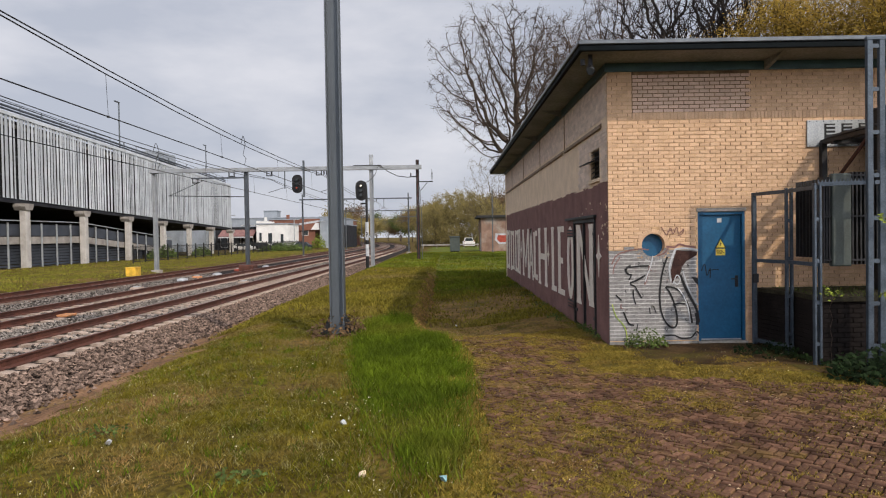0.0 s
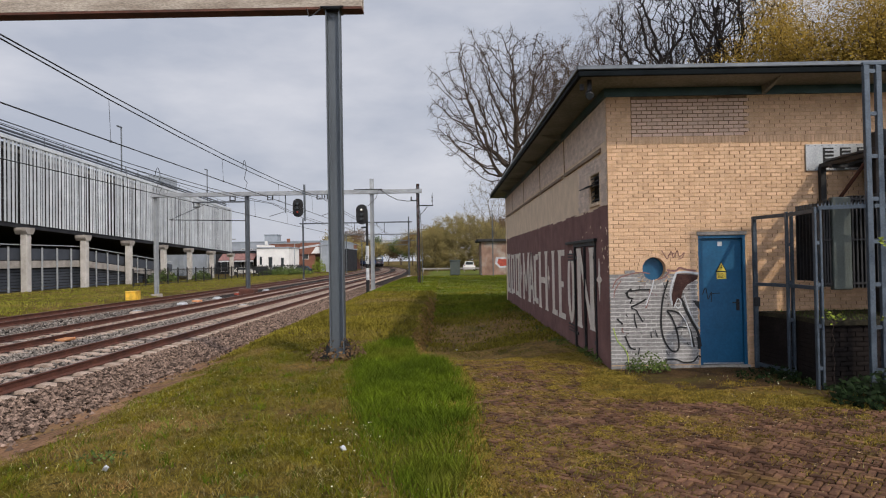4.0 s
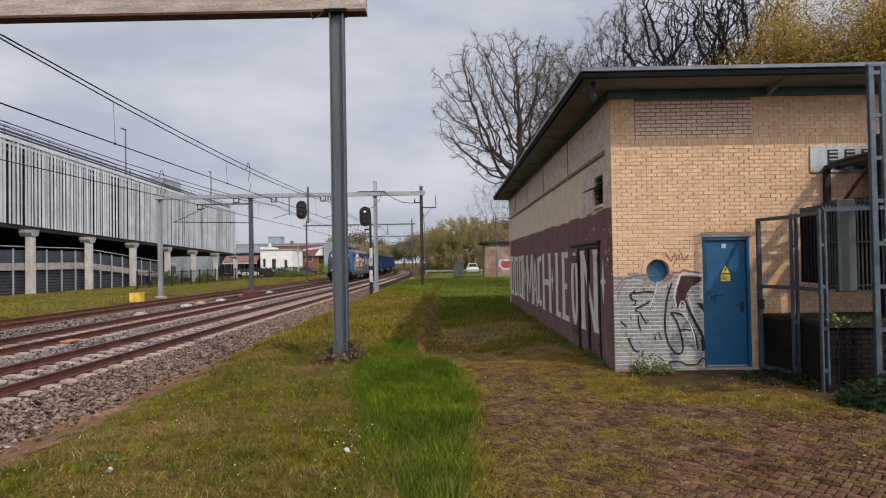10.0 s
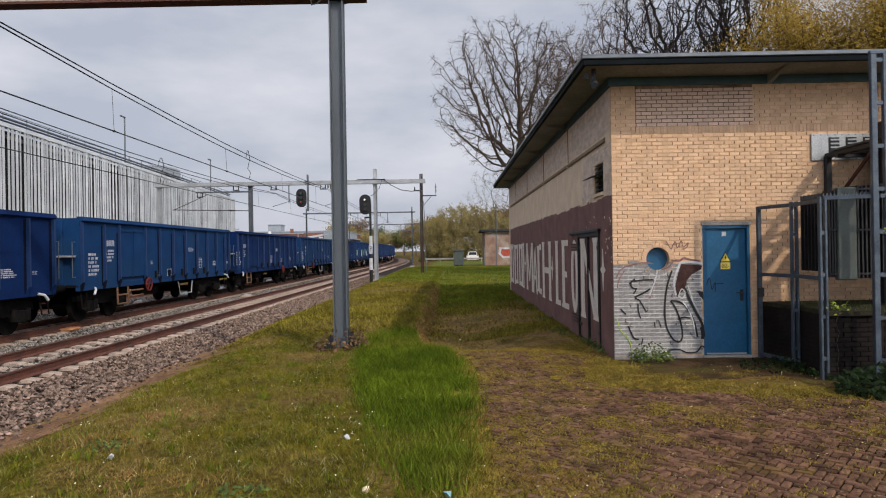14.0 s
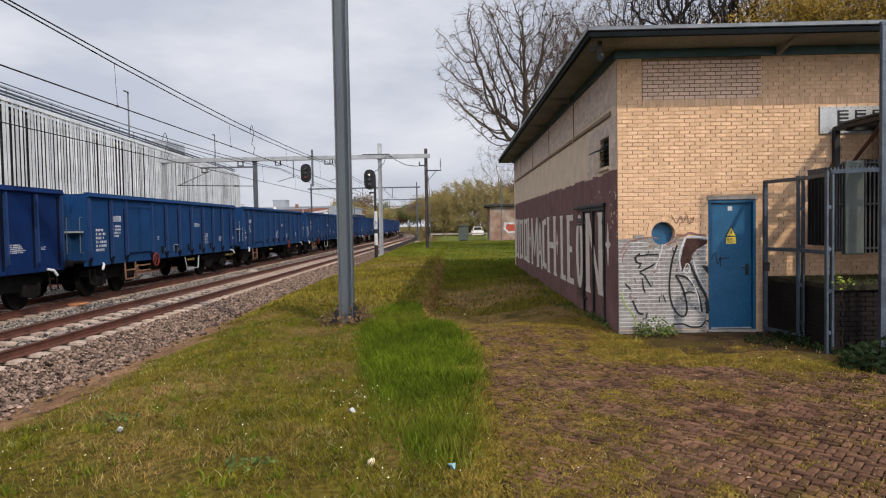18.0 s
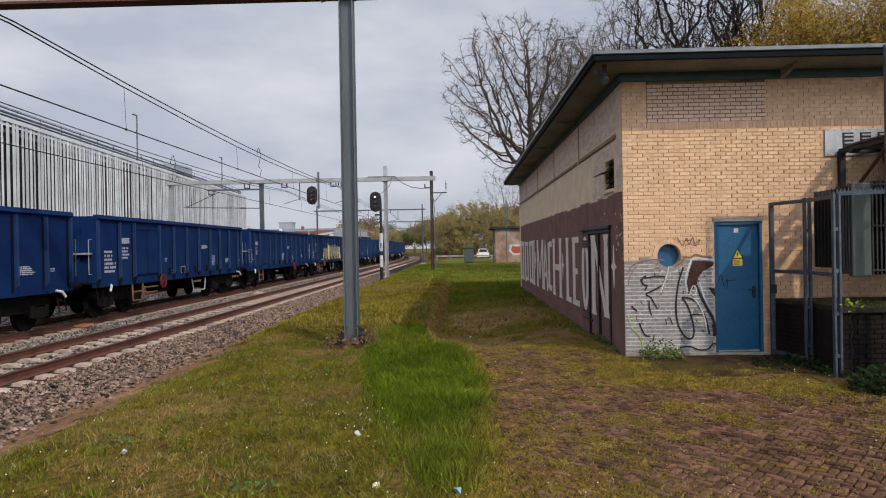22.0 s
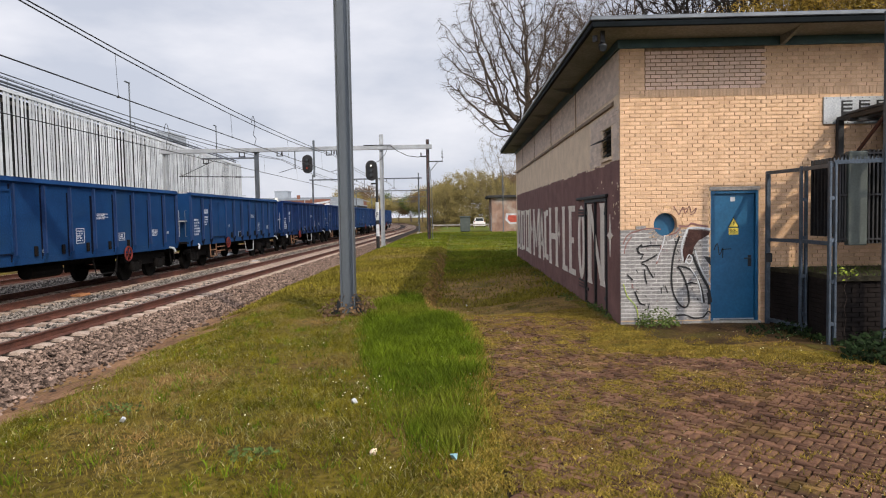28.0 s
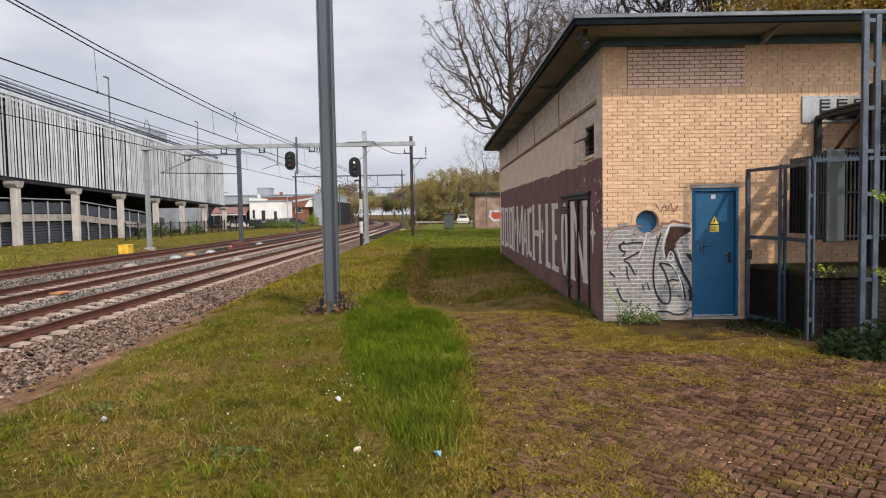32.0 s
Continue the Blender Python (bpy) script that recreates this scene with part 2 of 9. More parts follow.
M = {}
for args in (
    dict(name="soil_and_moss", base=(0.11, 0.084, 0.011), dark=(0.052, 0.035, 0.007), scale=0.9, fine=14, bump=0.8, amount=1.2, third=(0.15, 0.083, 0.035), coords="Object"),
    # bed colour holds the shade in the gaps between the ballast stones
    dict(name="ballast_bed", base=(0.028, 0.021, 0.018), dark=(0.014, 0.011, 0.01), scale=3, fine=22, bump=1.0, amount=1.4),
    dict(name="ballast_stone", base=(0.192, 0.136, 0.106), dark=(0.105, 0.073, 0.057), scale=6, fine=30, bump=0.4, island=0.8),
    dict(name="ballast_grey", base=(0.2, 0.178, 0.157), dark=(0.115, 0.1, 0.088), scale=6, fine=30, bump=0.4, island=0.8),
    dict(name="damp_earth", base=(0.075, 0.045, 0.02), dark=(0.03, 0.018, 0.009), scale=3, fine=30, bump=0.8, amount=0.9, third=(0.07, 0.06, 0.012)),
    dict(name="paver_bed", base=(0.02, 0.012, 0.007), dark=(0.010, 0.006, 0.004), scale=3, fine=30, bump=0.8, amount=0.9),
    dict(name="grit", base=(0.25, 0.17, 0.1), dark=(0.1, 0.065, 0.035), scale=3, fine=30, island=0.9, bump=0, third=(0.3, 0.24, 0.17)),
    dict(name="straw", base=(0.27, 0.24, 0.11), dark=(0.17, 0.16, 0.055), scale=2, fine=9, island=0.5, bump=0, third=(0.3, 0.23, 0.15)),
    dict(name="moss", base=(0.25, 0.18, 0.035), dark=(0.145, 0.106, 0.02), scale=3, fine=20, island=0.35, bump=0, third=(0.165, 0.098, 0.03)),
    dict(name="leaf_dark", base=(0.012, 0.024, 0.006), dark=(0.006, 0.012, 0.004), scale=0.4, fine=4, island=0.5, bump=0),
    dict(name="painted_joint", base=(0.56, 0.55, 0.53), dark=(0.36, 0.35, 0.34), scale=4, fine=60, amount=0.5),
    dict(name="lawn", base=(0.11, 0.13, 0.02), dark=(0.065, 0.085, 0.012), scale=0.5, fine=8, bump=0.6, amount=0.8, third=(0.12, 0.1, 0.014)),
    dict(name="weathered_beam", base=(0.42, 0.37, 0.31), dark=(0.25, 0.21, 0.17), scale=1.2, fine=18, amount=0.7, bump=0.3, stretch=(1, 1, 6)),
    dict(name="loco_skirt", base=(0.09, 0.08, 0.073), dark=(0.055, 0.05, 0.046), rough=0.6, scale=1.5, fine=20, bump=0.05, amount=0.4),
    dict(name="grass_far", base=(0.215, 0.178, 0.026), dark=(0.125, 0.105, 0.016), scale=0.7, fine=5, island=0.35, bump=0, third=(0.2, 0.15, 0.05)),
    dict(name="grass_lawn", base=(0.135, 0.16, 0.014), dark=(0.08, 0.1, 0.009), scale=0.6, fine=5, island=0.35, bump=0, third=(0.17, 0.15, 0.02)),
    dict(name="verge", base=(0.19, 0.185, 0.028), dark=(0.115, 0.115, 0.018), scale=0.5, fine=5, island=0.3, bump=0, third=(0.21, 0.17, 0.04)),
    # shade beside the wagon ribs put into colour; also rib feet and door seams
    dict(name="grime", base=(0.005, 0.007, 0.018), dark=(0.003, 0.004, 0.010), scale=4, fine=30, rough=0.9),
    dict(name="red_soil", base=(0.25, 0.14, 0.075), dark=(0.13, 0.072, 0.04), scale=1.6, fine=14, bump=0.9, amount=1.0, third=(0.15, 0.11, 0.025)),
    dict(name="leaf_fresh", base=(0.17, 0.2, 0.03), dark=(0.1, 0.13, 0.02), scale=0.4, fine=4, island=0.35, bump=0),
    dict(name="stencil", base=(0.46, 0.48, 0.52), dark=(0.25, 0.27, 0.32), scale=6, fine=60, amount=0.5),
    dict(name="brake_red", base=(0.16, 0.03, 0.025), dark=(0.08, 0.018, 0.016), rough=0.7, scale=4, fine=40, amount=0.4),
    dict(name="nose_red", base=(0.2, 0.06, 0.045), dark=(0.13, 0.04, 0.03), rough=0.5, scale=4, fine=40, amount=0.3),
    dict(name="faded_orange", base=(0.22, 0.12, 0.07), dark=(0.12, 0.066, 0.042), rough=0.7, scale=4, fine=40, amount=0.4),
    dict(name="rail_rust", base=(0.115, 0.042, 0.027), dark=(0.065, 0.026, 0.018), rough=0.75, scale=3, fine=40, metal=0.1),
    dict(name="rail_head", base=(0.2, 0.11, 0.08), dark=(0.13, 0.07, 0.05), rough=0.4, metal=0.7, scale=2, fine=30, bump=0.05),
    dict(name="sleeper_concrete", base=(0.44, 0.345, 0.28), dark=(0.3, 0.23, 0.185), scale=3, fine=50, rand=0.12),
    dict(name="yellow_brick", base=(0.655, 0.447, 0.292), dark=(0.54, 0.358, 0.226), scale=5, fine=90, rand=0.10, rough=0.75, amount=0.3),
    dict(name="yellow_brick_joined", base=(0.655, 0.447, 0.292), dark=(0.54, 0.358, 0.226), scale=5, fine=90, island=0.10, rough=0.75, amount=0.3),
    dict(name="brown_brick", base=(0.66, 0.49, 0.385), dark=(0.56, 0.4, 0.305), scale=5, fine=90, island=0.10, rough=0.8, amount=0.35),
    dict(name="painted_brick", base=(0.32, 0.31, 0.3), dark=(0.17, 0.165, 0.16), scale=3, fine=60, rand=0.07, rough=0.7, amount=0.7),
    dict(name="painted_brick_joined", base=(0.32, 0.31, 0.3), dark=(0.17, 0.165, 0.16), scale=3, fine=60, island=0.07, rough=0.7, amount=0.7),
    dict(name="mortar", base=(0.62, 0.42, 0.24), dark=(0.46, 0.3, 0.17), scale=9, fine=120),
    dict(name="open_joint", base=(0.26, 0.17, 0.098), dark=(0.13, 0.082, 0.05), scale=8, fine=90),
    dict(name="beige_render", base=(0.82, 0.645, 0.475), dark=(0.69, 0.54, 0.39), scale=2.5, fine=50, bump=0.15, amount=0.25),
    dict(name="side_brick", base=(0.74, 0.6, 0.5), dark=(0.64, 0.51, 0.42), scale=5, fine=90, island=0.12, rough=0.8, amount=0.35),
    dict(name="sill_brick", base=(0.34, 0.26, 0.19), dark=(0.24, 0.18, 0.13), scale=5, fine=60, amount=0.4),
    dict(name="maroon_paint", base=(0.25, 0.138, 0.125), dark=(0.175, 0.096, 0.088), scale=2.5, fine=45, bump=0.2, amount=0.35),
    dict(name="mural_cream", base=(0.8, 0.72, 0.63), dark=(0.66, 0.59, 0.51), scale=4, fine=50, amount=0.3),
    dict(name="green_steel", base=(0.045, 0.10, 0.108), dark=(0.03, 0.07, 0.078), rough=0.45, scale=4, fine=60, bump=0.05, amount=0.3),
    dict(name="roof_felt", base=(0.05, 0.05, 0.052), rough=0.9, scale=2, fine=40),
    dict(name="zinc", base=(0.13, 0.142, 0.155), dark=(0.09, 0.1, 0.11), rough=0.42, metal=0.6, scale=5, fine=60, bump=0.05, amount=0.3),
    dict(name="soffit_board", base=(0.245, 0.25, 0.23), dark=(0.18, 0.185, 0.17), scale=1.5, fine=25, amount=0.4),
    dict(name="door_blue", base=(0.009, 0.09, 0.188), dark=(0.007, 0.072, 0.152), rough=0.45, scale=2.5, fine=30, bump=0.04, amount=0.25),
    dict(name="galvanised_steel", base=(0.115, 0.132, 0.147), dark=(0.085, 0.098, 0.11), rough=0.55, metal=0.35, scale=1.2, fine=30, bump=0.02, amount=0.12, stretch=(1, 1, 0.3)),
    dict(name="fence_steel", base=(0.085, 0.108, 0.135), dark=(0.05, 0.066, 0.085), rough=0.5, metal=0.4, scale=6, fine=60, bump=0.08, amount=0.5),
    dict(name="light_steel", base=(0.42, 0.44, 0.45), dark=(0.30, 0.32, 0.33), rough=0.5, metal=0.4, scale=4, fine=50, bump=0.06, amount=0.4),
    dict(name="dark_steel", base=(0.028, 0.028, 0.03), rough=0.55, metal=0.3, scale=5, fine=50, bump=0.08),
    dict(name="running_gear", base=(0.01, 0.009, 0.0085), dark=(0.005, 0.0045, 0.0045), rough=0.85, scale=5, fine=40),
    dict(name="pale_concrete", base=(0.5, 0.475, 0.44), dark=(0.34, 0.32, 0.29), scale=1.2, fine=30, amount=0.4),
    dict(name="concrete", base=(0.34, 0.315, 0.28), dark=(0.22, 0.2, 0.18), scale=1.2, fine=30, amount=0.4),
    dict(name="dark_wall", base=(0.027, 0.021, 0.019), dark=(0.009, 0.0072, 0.0068), scale=1.6, fine=30, amount=0.6),
    dict(name="mossy_slab", base=(0.05, 0.043, 0.026), dark=(0.022, 0.02, 0.014), scale=4, fine=40, amount=0.6),
    dict(name="garage_slat", base=(0.5, 0.53, 0.55), dark=(0.37, 0.395, 0.415), rough=0.5, rand=0.2, scale=0.6, fine=12, bump=0.02, amount=0.2),
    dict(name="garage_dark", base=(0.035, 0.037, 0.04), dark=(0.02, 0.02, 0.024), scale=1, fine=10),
    dict(name="garage_screen", base=(0.05, 0.058, 0.072), dark=(0.032, 0.038, 0.05), rough=0.5, scale=1, fine=10, amount=0.2),
    dict(name="wagon_blue", base=(0.0035, 0.019, 0.082), dark=(0.0025, 0.013, 0.058), rough=0.72, scale=1.5, fine=25, bump=0.05, amount=0.35, third=(0.005, 0.024, 0.08)),
    dict(name="wagon_blue_worn", base=(0.007, 0.039, 0.118), dark=(0.005, 0.028, 0.09), rough=0.72, scale=1.5, fine=25, bump=0.05, amount=0.4, third=(0.009, 0.036, 0.095)),
    # sunlight caught by the ribs is put into this blue
    dict(name="wagon_rib", base=(0.006, 0.03, 0.105), dark=(0.004, 0.02, 0.075), rough=0.6, scale=2.5, fine=25, bump=0.05, amount=0.4),
    dict(name="portal_steel", base=(0.36, 0.375, 0.385), dark=(0.26, 0.275, 0.285), rough=0.55, metal=0.4, scale=2, fine=40, bump=0.06, amount=0.4),
    dict(name="loco_salmon", base=(0.5, 0.24, 0.16), dark=(0.4, 0.17, 0.11), rough=0.45, scale=2, fine=30, amount=0.2),
    dict(name="loco_nose", base=(0.016, 0.026, 0.05), dark=(0.012, 0.019, 0.036), rough=0.4, scale=1.5, fine=20, bump=0.02, amount=0.2),
    dict(name="loco_blue", base=(0.018, 0.085, 0.24), dark=(0.015, 0.068, 0.195), rough=0.35, scale=1.5, fine=20, bump=0.02, amount=0.2),
    dict(name="loco_navy", base=(0.008, 0.028, 0.085), dark=(0.006, 0.02, 0.06), rough=0.55, scale=1.5, fine=20, bump=0.02, amount=0.2),
    dict(name="loco_black", base=(0.009, 0.01, 0.013), dark=(0.006, 0.007, 0.009), rough=0.3, scale=1.5, fine=20, bump=0.02, amount=0.3),
    dict(name="loco_grey", base=(0.03, 0.03, 0.032), dark=(0.02, 0.02, 0.021), rough=0.6, scale=1.5, fine=20, bump=0.02, amount=0.3),
    dict(name="loco_roof", base=(0.15, 0.15, 0.155), dark=(0.1, 0.1, 0.105), rough=0.5, scale=1.5, fine=20, bump=0.02, amount=0.2),
    dict(name="headlamp", base=(0.95, 0.92, 0.8), rough=0.2, glow=0.35),
    dict(name="white_mark", base=(0.56, 0.58, 0.6), rough=0.6, scale=4, fine=40, amount=0.2),
    dict(name="red_stripe", base=(0.42, 0.075, 0.045), rough=0.5, scale=4, fine=40, amount=0.2),
    dict(name="orange_paint", base=(0.68, 0.3, 0.12), rough=0.55, scale=4, fine=40, amount=0.25, dark=(0.5, 0.2, 0.08)),
    dict(name="yellow_plastic", base=(0.84, 0.5, 0.06), rough=0.5, scale=4, fine=40, amount=0.2),
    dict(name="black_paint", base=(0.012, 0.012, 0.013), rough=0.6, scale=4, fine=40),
    dict(name="tinted_glass", base=(0.05, 0.06, 0.065), rough=0.08, scale=2, fine=10, bump=0.0, amount=0.1),
    dict(name="bark", base=(0.09, 0.066, 0.05), dark=(0.05, 0.038, 0.03), scale=3, fine=25, bump=0.6),
    dict(name="bark_dark", base=(0.034, 0.028, 0.026), dark=(0.02, 0.017, 0.016), scale=3, fine=25, bump=0.6),
    dict(name="bark_pale", base=(0.16, 0.13, 0.075), dark=(0.1, 0.08, 0.05), scale=3, fine=25, bump=0.4),
    dict(name="leaf_bud", base=(0.14, 0.085, 0.04), dark=(0.08, 0.052, 0.03), scale=0.4, fine=4, island=0.35, bump=0),
    dict(name="leaf_spring", base=(0.36, 0.235, 0.04), dark=(0.22, 0.145, 0.025), scale=0.3, fine=4, island=0.35, bump=0),
    dict(name="leaf_green", base=(0.085, 0.115, 0.03), dark=(0.05, 0.075, 0.02), scale=0.4, fine=4, island=0.4, bump=0),
    dict(name="leaf_olive", base=(0.25, 0.2, 0.075), dark=(0.16, 0.13, 0.05), scale=0.3, fine=4, island=0.35, bump=0),
    dict(name="fascia_paint", base=(0.007, 0.01, 0.012), dark=(0.004, 0.006, 0.007), rough=0.8, scale=4, fine=40, bump=0.05, amount=0.3),
    dict(name="grass_short", base=(0.162, 0.135, 0.013), dark=(0.08, 0.073, 0.007), scale=1.3, fine=7, island=0.35, bump=0, third=(0.25, 0.15, 0.06)),
    dict(name="grass_tall", base=(0.1, 0.14, 0.008), dark=(0.056, 0.084, 0.005), scale=0.8, fine=5, island=0.4, bump=0, third=(0.16, 0.14, 0.022)),
    dict(name="paver", base=(0.146, 0.077, 0.047), dark=(0.056, 0.029, 0.019), scale=4, fine=40, rand=0.4, amount=0.5, third=(0.12, 0.078, 0.018)),
    dict(name="paver_joined", base=(0.146, 0.077, 0.047), dark=(0.056, 0.029, 0.019), scale=4, fine=40, island=0.4, amount=0.5, third=(0.12, 0.078, 0.018)),
    dict(name="path_soil", base=(0.215, 0.13, 0.042), dark=(0.11, 0.066, 0.02), scale=2.0, fine=14, bump=0.9, amount=1.0, third=(0.075, 0.064, 0.008)),
    dict(name="red_brick_far", base=(0.23, 0.105, 0.072), dark=(0.17, 0.078, 0.055), scale=1, fine=14, amount=0.3),
    dict(name="hut_brick", base=(0.3, 0.2, 0.155), dark=(0.2, 0.125, 0.095), scale=1.5, fine=16, amount=0.5, third=(0.34, 0.3, 0.26)),
    dict(name="daisy", base=(0.62, 0.6, 0.48), dark=(0.5, 0.47, 0.3), scale=9, fine=60),
    dict(name="spray_brown", base=(0.07, 0.036, 0.03), dark=(0.035, 0.02, 0.018), scale=9, fine=60, amount=0.6),
    dict(name="sleeper_far", base=(0.24, 0.185, 0.15), dark=(0.16, 0.12, 0.1), scale=1, fine=10),
    dict(name="white_render", base=(0.74, 0.73, 0.70), dark=(0.62, 0.61, 0.59), scale=1, fine=14, amount=0.15),
    dict(name="grey_cladding", base=(0.30, 0.33, 0.36), dark=(0.24, 0.265, 0.29), scale=1, fine=10, amount=0.15),
    dict(name="transformer_green", base=(0.07, 0.085, 0.076), dark=(0.05, 0.06, 0.054), rough=0.5, scale=3, fine=40, bump=0.05, amount=0.3),
    dict(name="sign_yellow", base=(0.78, 0.62, 0.1), dark=(0.62, 0.48, 0.07), rough=0.5, scale=6, fine=60, bump=0.03, amount=0.2),
    dict(name="signal_red", base=(0.5, 0.05, 0.02), rough=0.3, glow=0.05),
    dict(name="signal_white", base=(1.0, 0.95, 0.85), rough=0.3, glow=0.9),
    dict(name="graffiti_silver", base=(0.22, 0.195, 0.18), dark=(0.16, 0.145, 0.14), rough=0.45, scale=3, fine=30),
    dict(name="graffiti_lime", base=(0.23, 0.42, 0.04), dark=(0.35, 0.42, 0.05), rough=0.5, scale=2, fine=30),
    dict(name="graffiti_cream", base=(0.5, 0.43, 0.16), dark=(0.5, 0.43, 0.17), rough=0.5, scale=2, fine=30),
    dict(name="graffiti_teal", base=(0.24, 0.42, 0.42), dark=(0.16, 0.3, 0.34), rough=0.5, scale=2, fine=30),
):
    M[args["name"]] = material(**args)


# ---- mesh building ----
class Geo:
    """Vertices and faces of one part, in world metres."""

    def __init__(self):
        self.v, self.f = [], []

    def add(self, verts, faces):
        k = len(self.v)
        self.v += [tuple(p) for p in verts]
        self.f += [tuple(k + i for i in f) for f in faces]
        return self

    def box(self, x0, y0, z0, x1, y1, z1, c=0.0):
        """A box; with c its edges are chamfered."""
        x0, x1, y0, y1, z0, z1 = min(x0, x1), max(x0, x1), min(y0, y1), max(y0, y1), min(z0, z1), max(z0, z1)
        c = min(c, (x1 - x0) * 0.4, (y1 - y0) * 0.4, (z1 - z0) * 0.4)
        if c <= 0:
            v = [(x, y, z) for z in (z0, z1) for x, y in ((x0, y0), (x1, y0), (x1, y1), (x0, y1))]
            return self.add(v, [(3, 2, 1, 0), (4, 5, 6, 7), (0, 1, 5, 4), (1, 2, 6, 5), (2, 3, 7, 6), (3, 0, 4, 7)])
        v, idx = [], {}
        for a in (0, 1):
            for b in (0, 1):
                for d in (0, 1):
                    for k in range(3):
                        p = [(x0, x1)[a], (y0, y1)[b], (z0, z1)[d]]
                        for j, s in enumerate((a, b, d)):
                            if j != k:
                                p[j] += -c if s else c
                        idx[a, b, d, k] = len(v)
                        v.append(p)
        f = []
        for k in range(3):
            i, j = [q for q in range(3) if q != k]
            for s in (0, 1):
                ring = []
                for pq in ((0, 0), (1, 0), (1, 1), (0, 1)):
                    t = [0, 0, 0]
                    t[k], t[i], t[j] = s, pq[0], pq[1]
                    ring.append(idx[(*t, k)])
                f.append(ring if (s == 1) != (k == 1) else ring[::-1])
        for k in range(3):
            i, j = [q for q in range(3) if q != k]
            for pq in ((0, 0), (1, 0), (1, 1), (0, 1)):
                t0, t1 = [0, 0, 0], [0, 0, 0]
                t0[k], t1[k] = 0, 1
                t0[i] = t1[i] = pq[0]
                t0[j] = t1[j] = pq[1]
                f.append([idx[(*t0, i)], idx[(*t1, i)], idx[(*t1, j)], idx[(*t0, j)]])
        for a in (0, 1):
            for b in (0, 1):
                for d in (0, 1):
                    f.append([idx[a, b, d, k] for k in range(3)])
        return self.add(v, f)

    def tube(self, points, r, n=6, r1=None):
        """A round bar along points; r1 is the radius at its end."""
        pts = [Vector(p) for p in points]
        k0, rings = len(self.v), len(pts)
        for i, p in enumerate(pts):
            d = (pts[min(i + 1, rings - 1)] - pts[max(i - 1, 0)]).normalized()
            a = d.cross(Vector((0, 0, 1)) if abs(d.z) < 0.9 else Vector((1, 0, 0))).normalized()
            b = d.cross(a)
            rr = r if r1 is None else r + (r1 - r) * i / (rings - 1)
            for j in range(n):
                t = 2 * math.pi * j / n
                self.v.append(tuple(p + rr * (math.cos(t) * a + math.sin(t) * b)))
        for i in range(rings - 1):
            for j in range(n):
                a, b = k0 + i * n + j, k0 + i * n + (j + 1) % n
                self.f.append((a, b, b + n, a + n))
        self.f.append(tuple(k0 + j for j in range(n))[::-1])
        self.f.append(tuple(k0 + (rings - 1) * n + j for j in range(n)))
        return self

    def prism(self, poly, axis, a, b):
        """A flat outline of two coordinates, drawn out along an axis from a to b."""
        def place(p, t):
            q = list(p)
            q.insert("xyz".index(axis), t)
            return q
        n = len(poly)
        v = [place(p, a) for p in poly] + [place(p, b) for p in poly]
        return self.add(v, [tuple(range(n))[::-1], tuple(range(n, 2 * n))] + [(i, (i + 1) % n, n + (i + 1) % n, n + i) for i in range(n)])

    def disc(self, centre, axis, r, thick, n=20):
        d = Vector([axis == "x", axis == "y", axis == "z"]) * thick * 0.5
        return self.tube([Vector(centre) - d, Vector(centre) + d], r, n)


BASE = {}


def thing(name, loc, label="", category="", group="", kind=""):
    ob = new(name)
    ob.location = loc
    ob.empty_display_size = 0.2
    BASE[ob] = Vector(loc)
    return tagged(ob, label, category, group, kind)


def mesh_of(name, geo, mat, offset=(0, 0, 0), smooth=False):
    me = bpy.data.meshes.new(name)
    o = np.array(offset)
    me.from_pydata((np.array(geo.v) - o).tolist(), [], geo.f)
    me.materials.append(M[mat])
    bm = bmesh.new()
    bm.from_mesh(me)
    bmesh.ops.recalc_face_normals(bm, faces=bm.faces)
    bm.to_mesh(me)
    bm.free()
    if smooth:
        me.polygons.foreach_set("use_smooth", [True] * len(me.polygons))
    return me


def part(name, geo, mat, parent, label="", smooth=False, kind="", at=None):
    """Links geo as one mesh under a thing or under a part."""
    origin = Vector(at) if at else BASE[parent]
    ob = new(name, mesh_of(name, geo, mat, origin, smooth))
    ob.parent = parent
    ob.location = origin - BASE[parent]
    BASE[ob] = origin
    return tagged(ob, label, kind=kind)


def single(name, geo, mat, label="", category="", group="", kind="", loc=None, smooth=False):
    """A thing of one mesh; its origin is at the middle of its base."""
    a = np.array(geo.v)
    if loc is None:
        lo, hi = a.min(0), a.max(0)
        loc = ((lo[0] + hi[0]) / 2, (lo[1] + hi[1]) / 2, lo[2])
    ob = new(name, mesh_of(name, geo, mat, loc, smooth))
    ob.location = loc
    BASE[ob] = Vector(loc)
    return tagged(ob, label, category, group, kind)


def bars(geo, x0, x1, y, z0, z1, rows, seed, axis="x", depth=0.004):
    """Unreadable small writing as rows of plain bars, on a plane across y (or x)."""
    rnd = random.Random(seed)
    h = (z1 - z0) / rows
    for r in range(rows):
        x, z = x0, z1 - (r + 0.8) * h
        end = x0 + (x1 - x0) * rnd.uniform(0.6, 1)
        while x < end:
            w = min(rnd.uniform(0.3, 0.75) * h, end - x)
            if axis == "x":
                geo.box(x, y - depth, z, x + w, y, z + h * 0.6)
            else:
                geo.box(y - depth, x, z, y, x + w, z + h * 0.6)
            x += w + h * (0.75 if rnd.random() < 0.15 else 0.2)
    return geo


# ---- the ground ----
BEND_Y, BEND_R = 98.0, 750.0
RAIL_Z = -0.17
TRACKS = {"near": -8.25, "middle": -11.85, "far": -16.6}


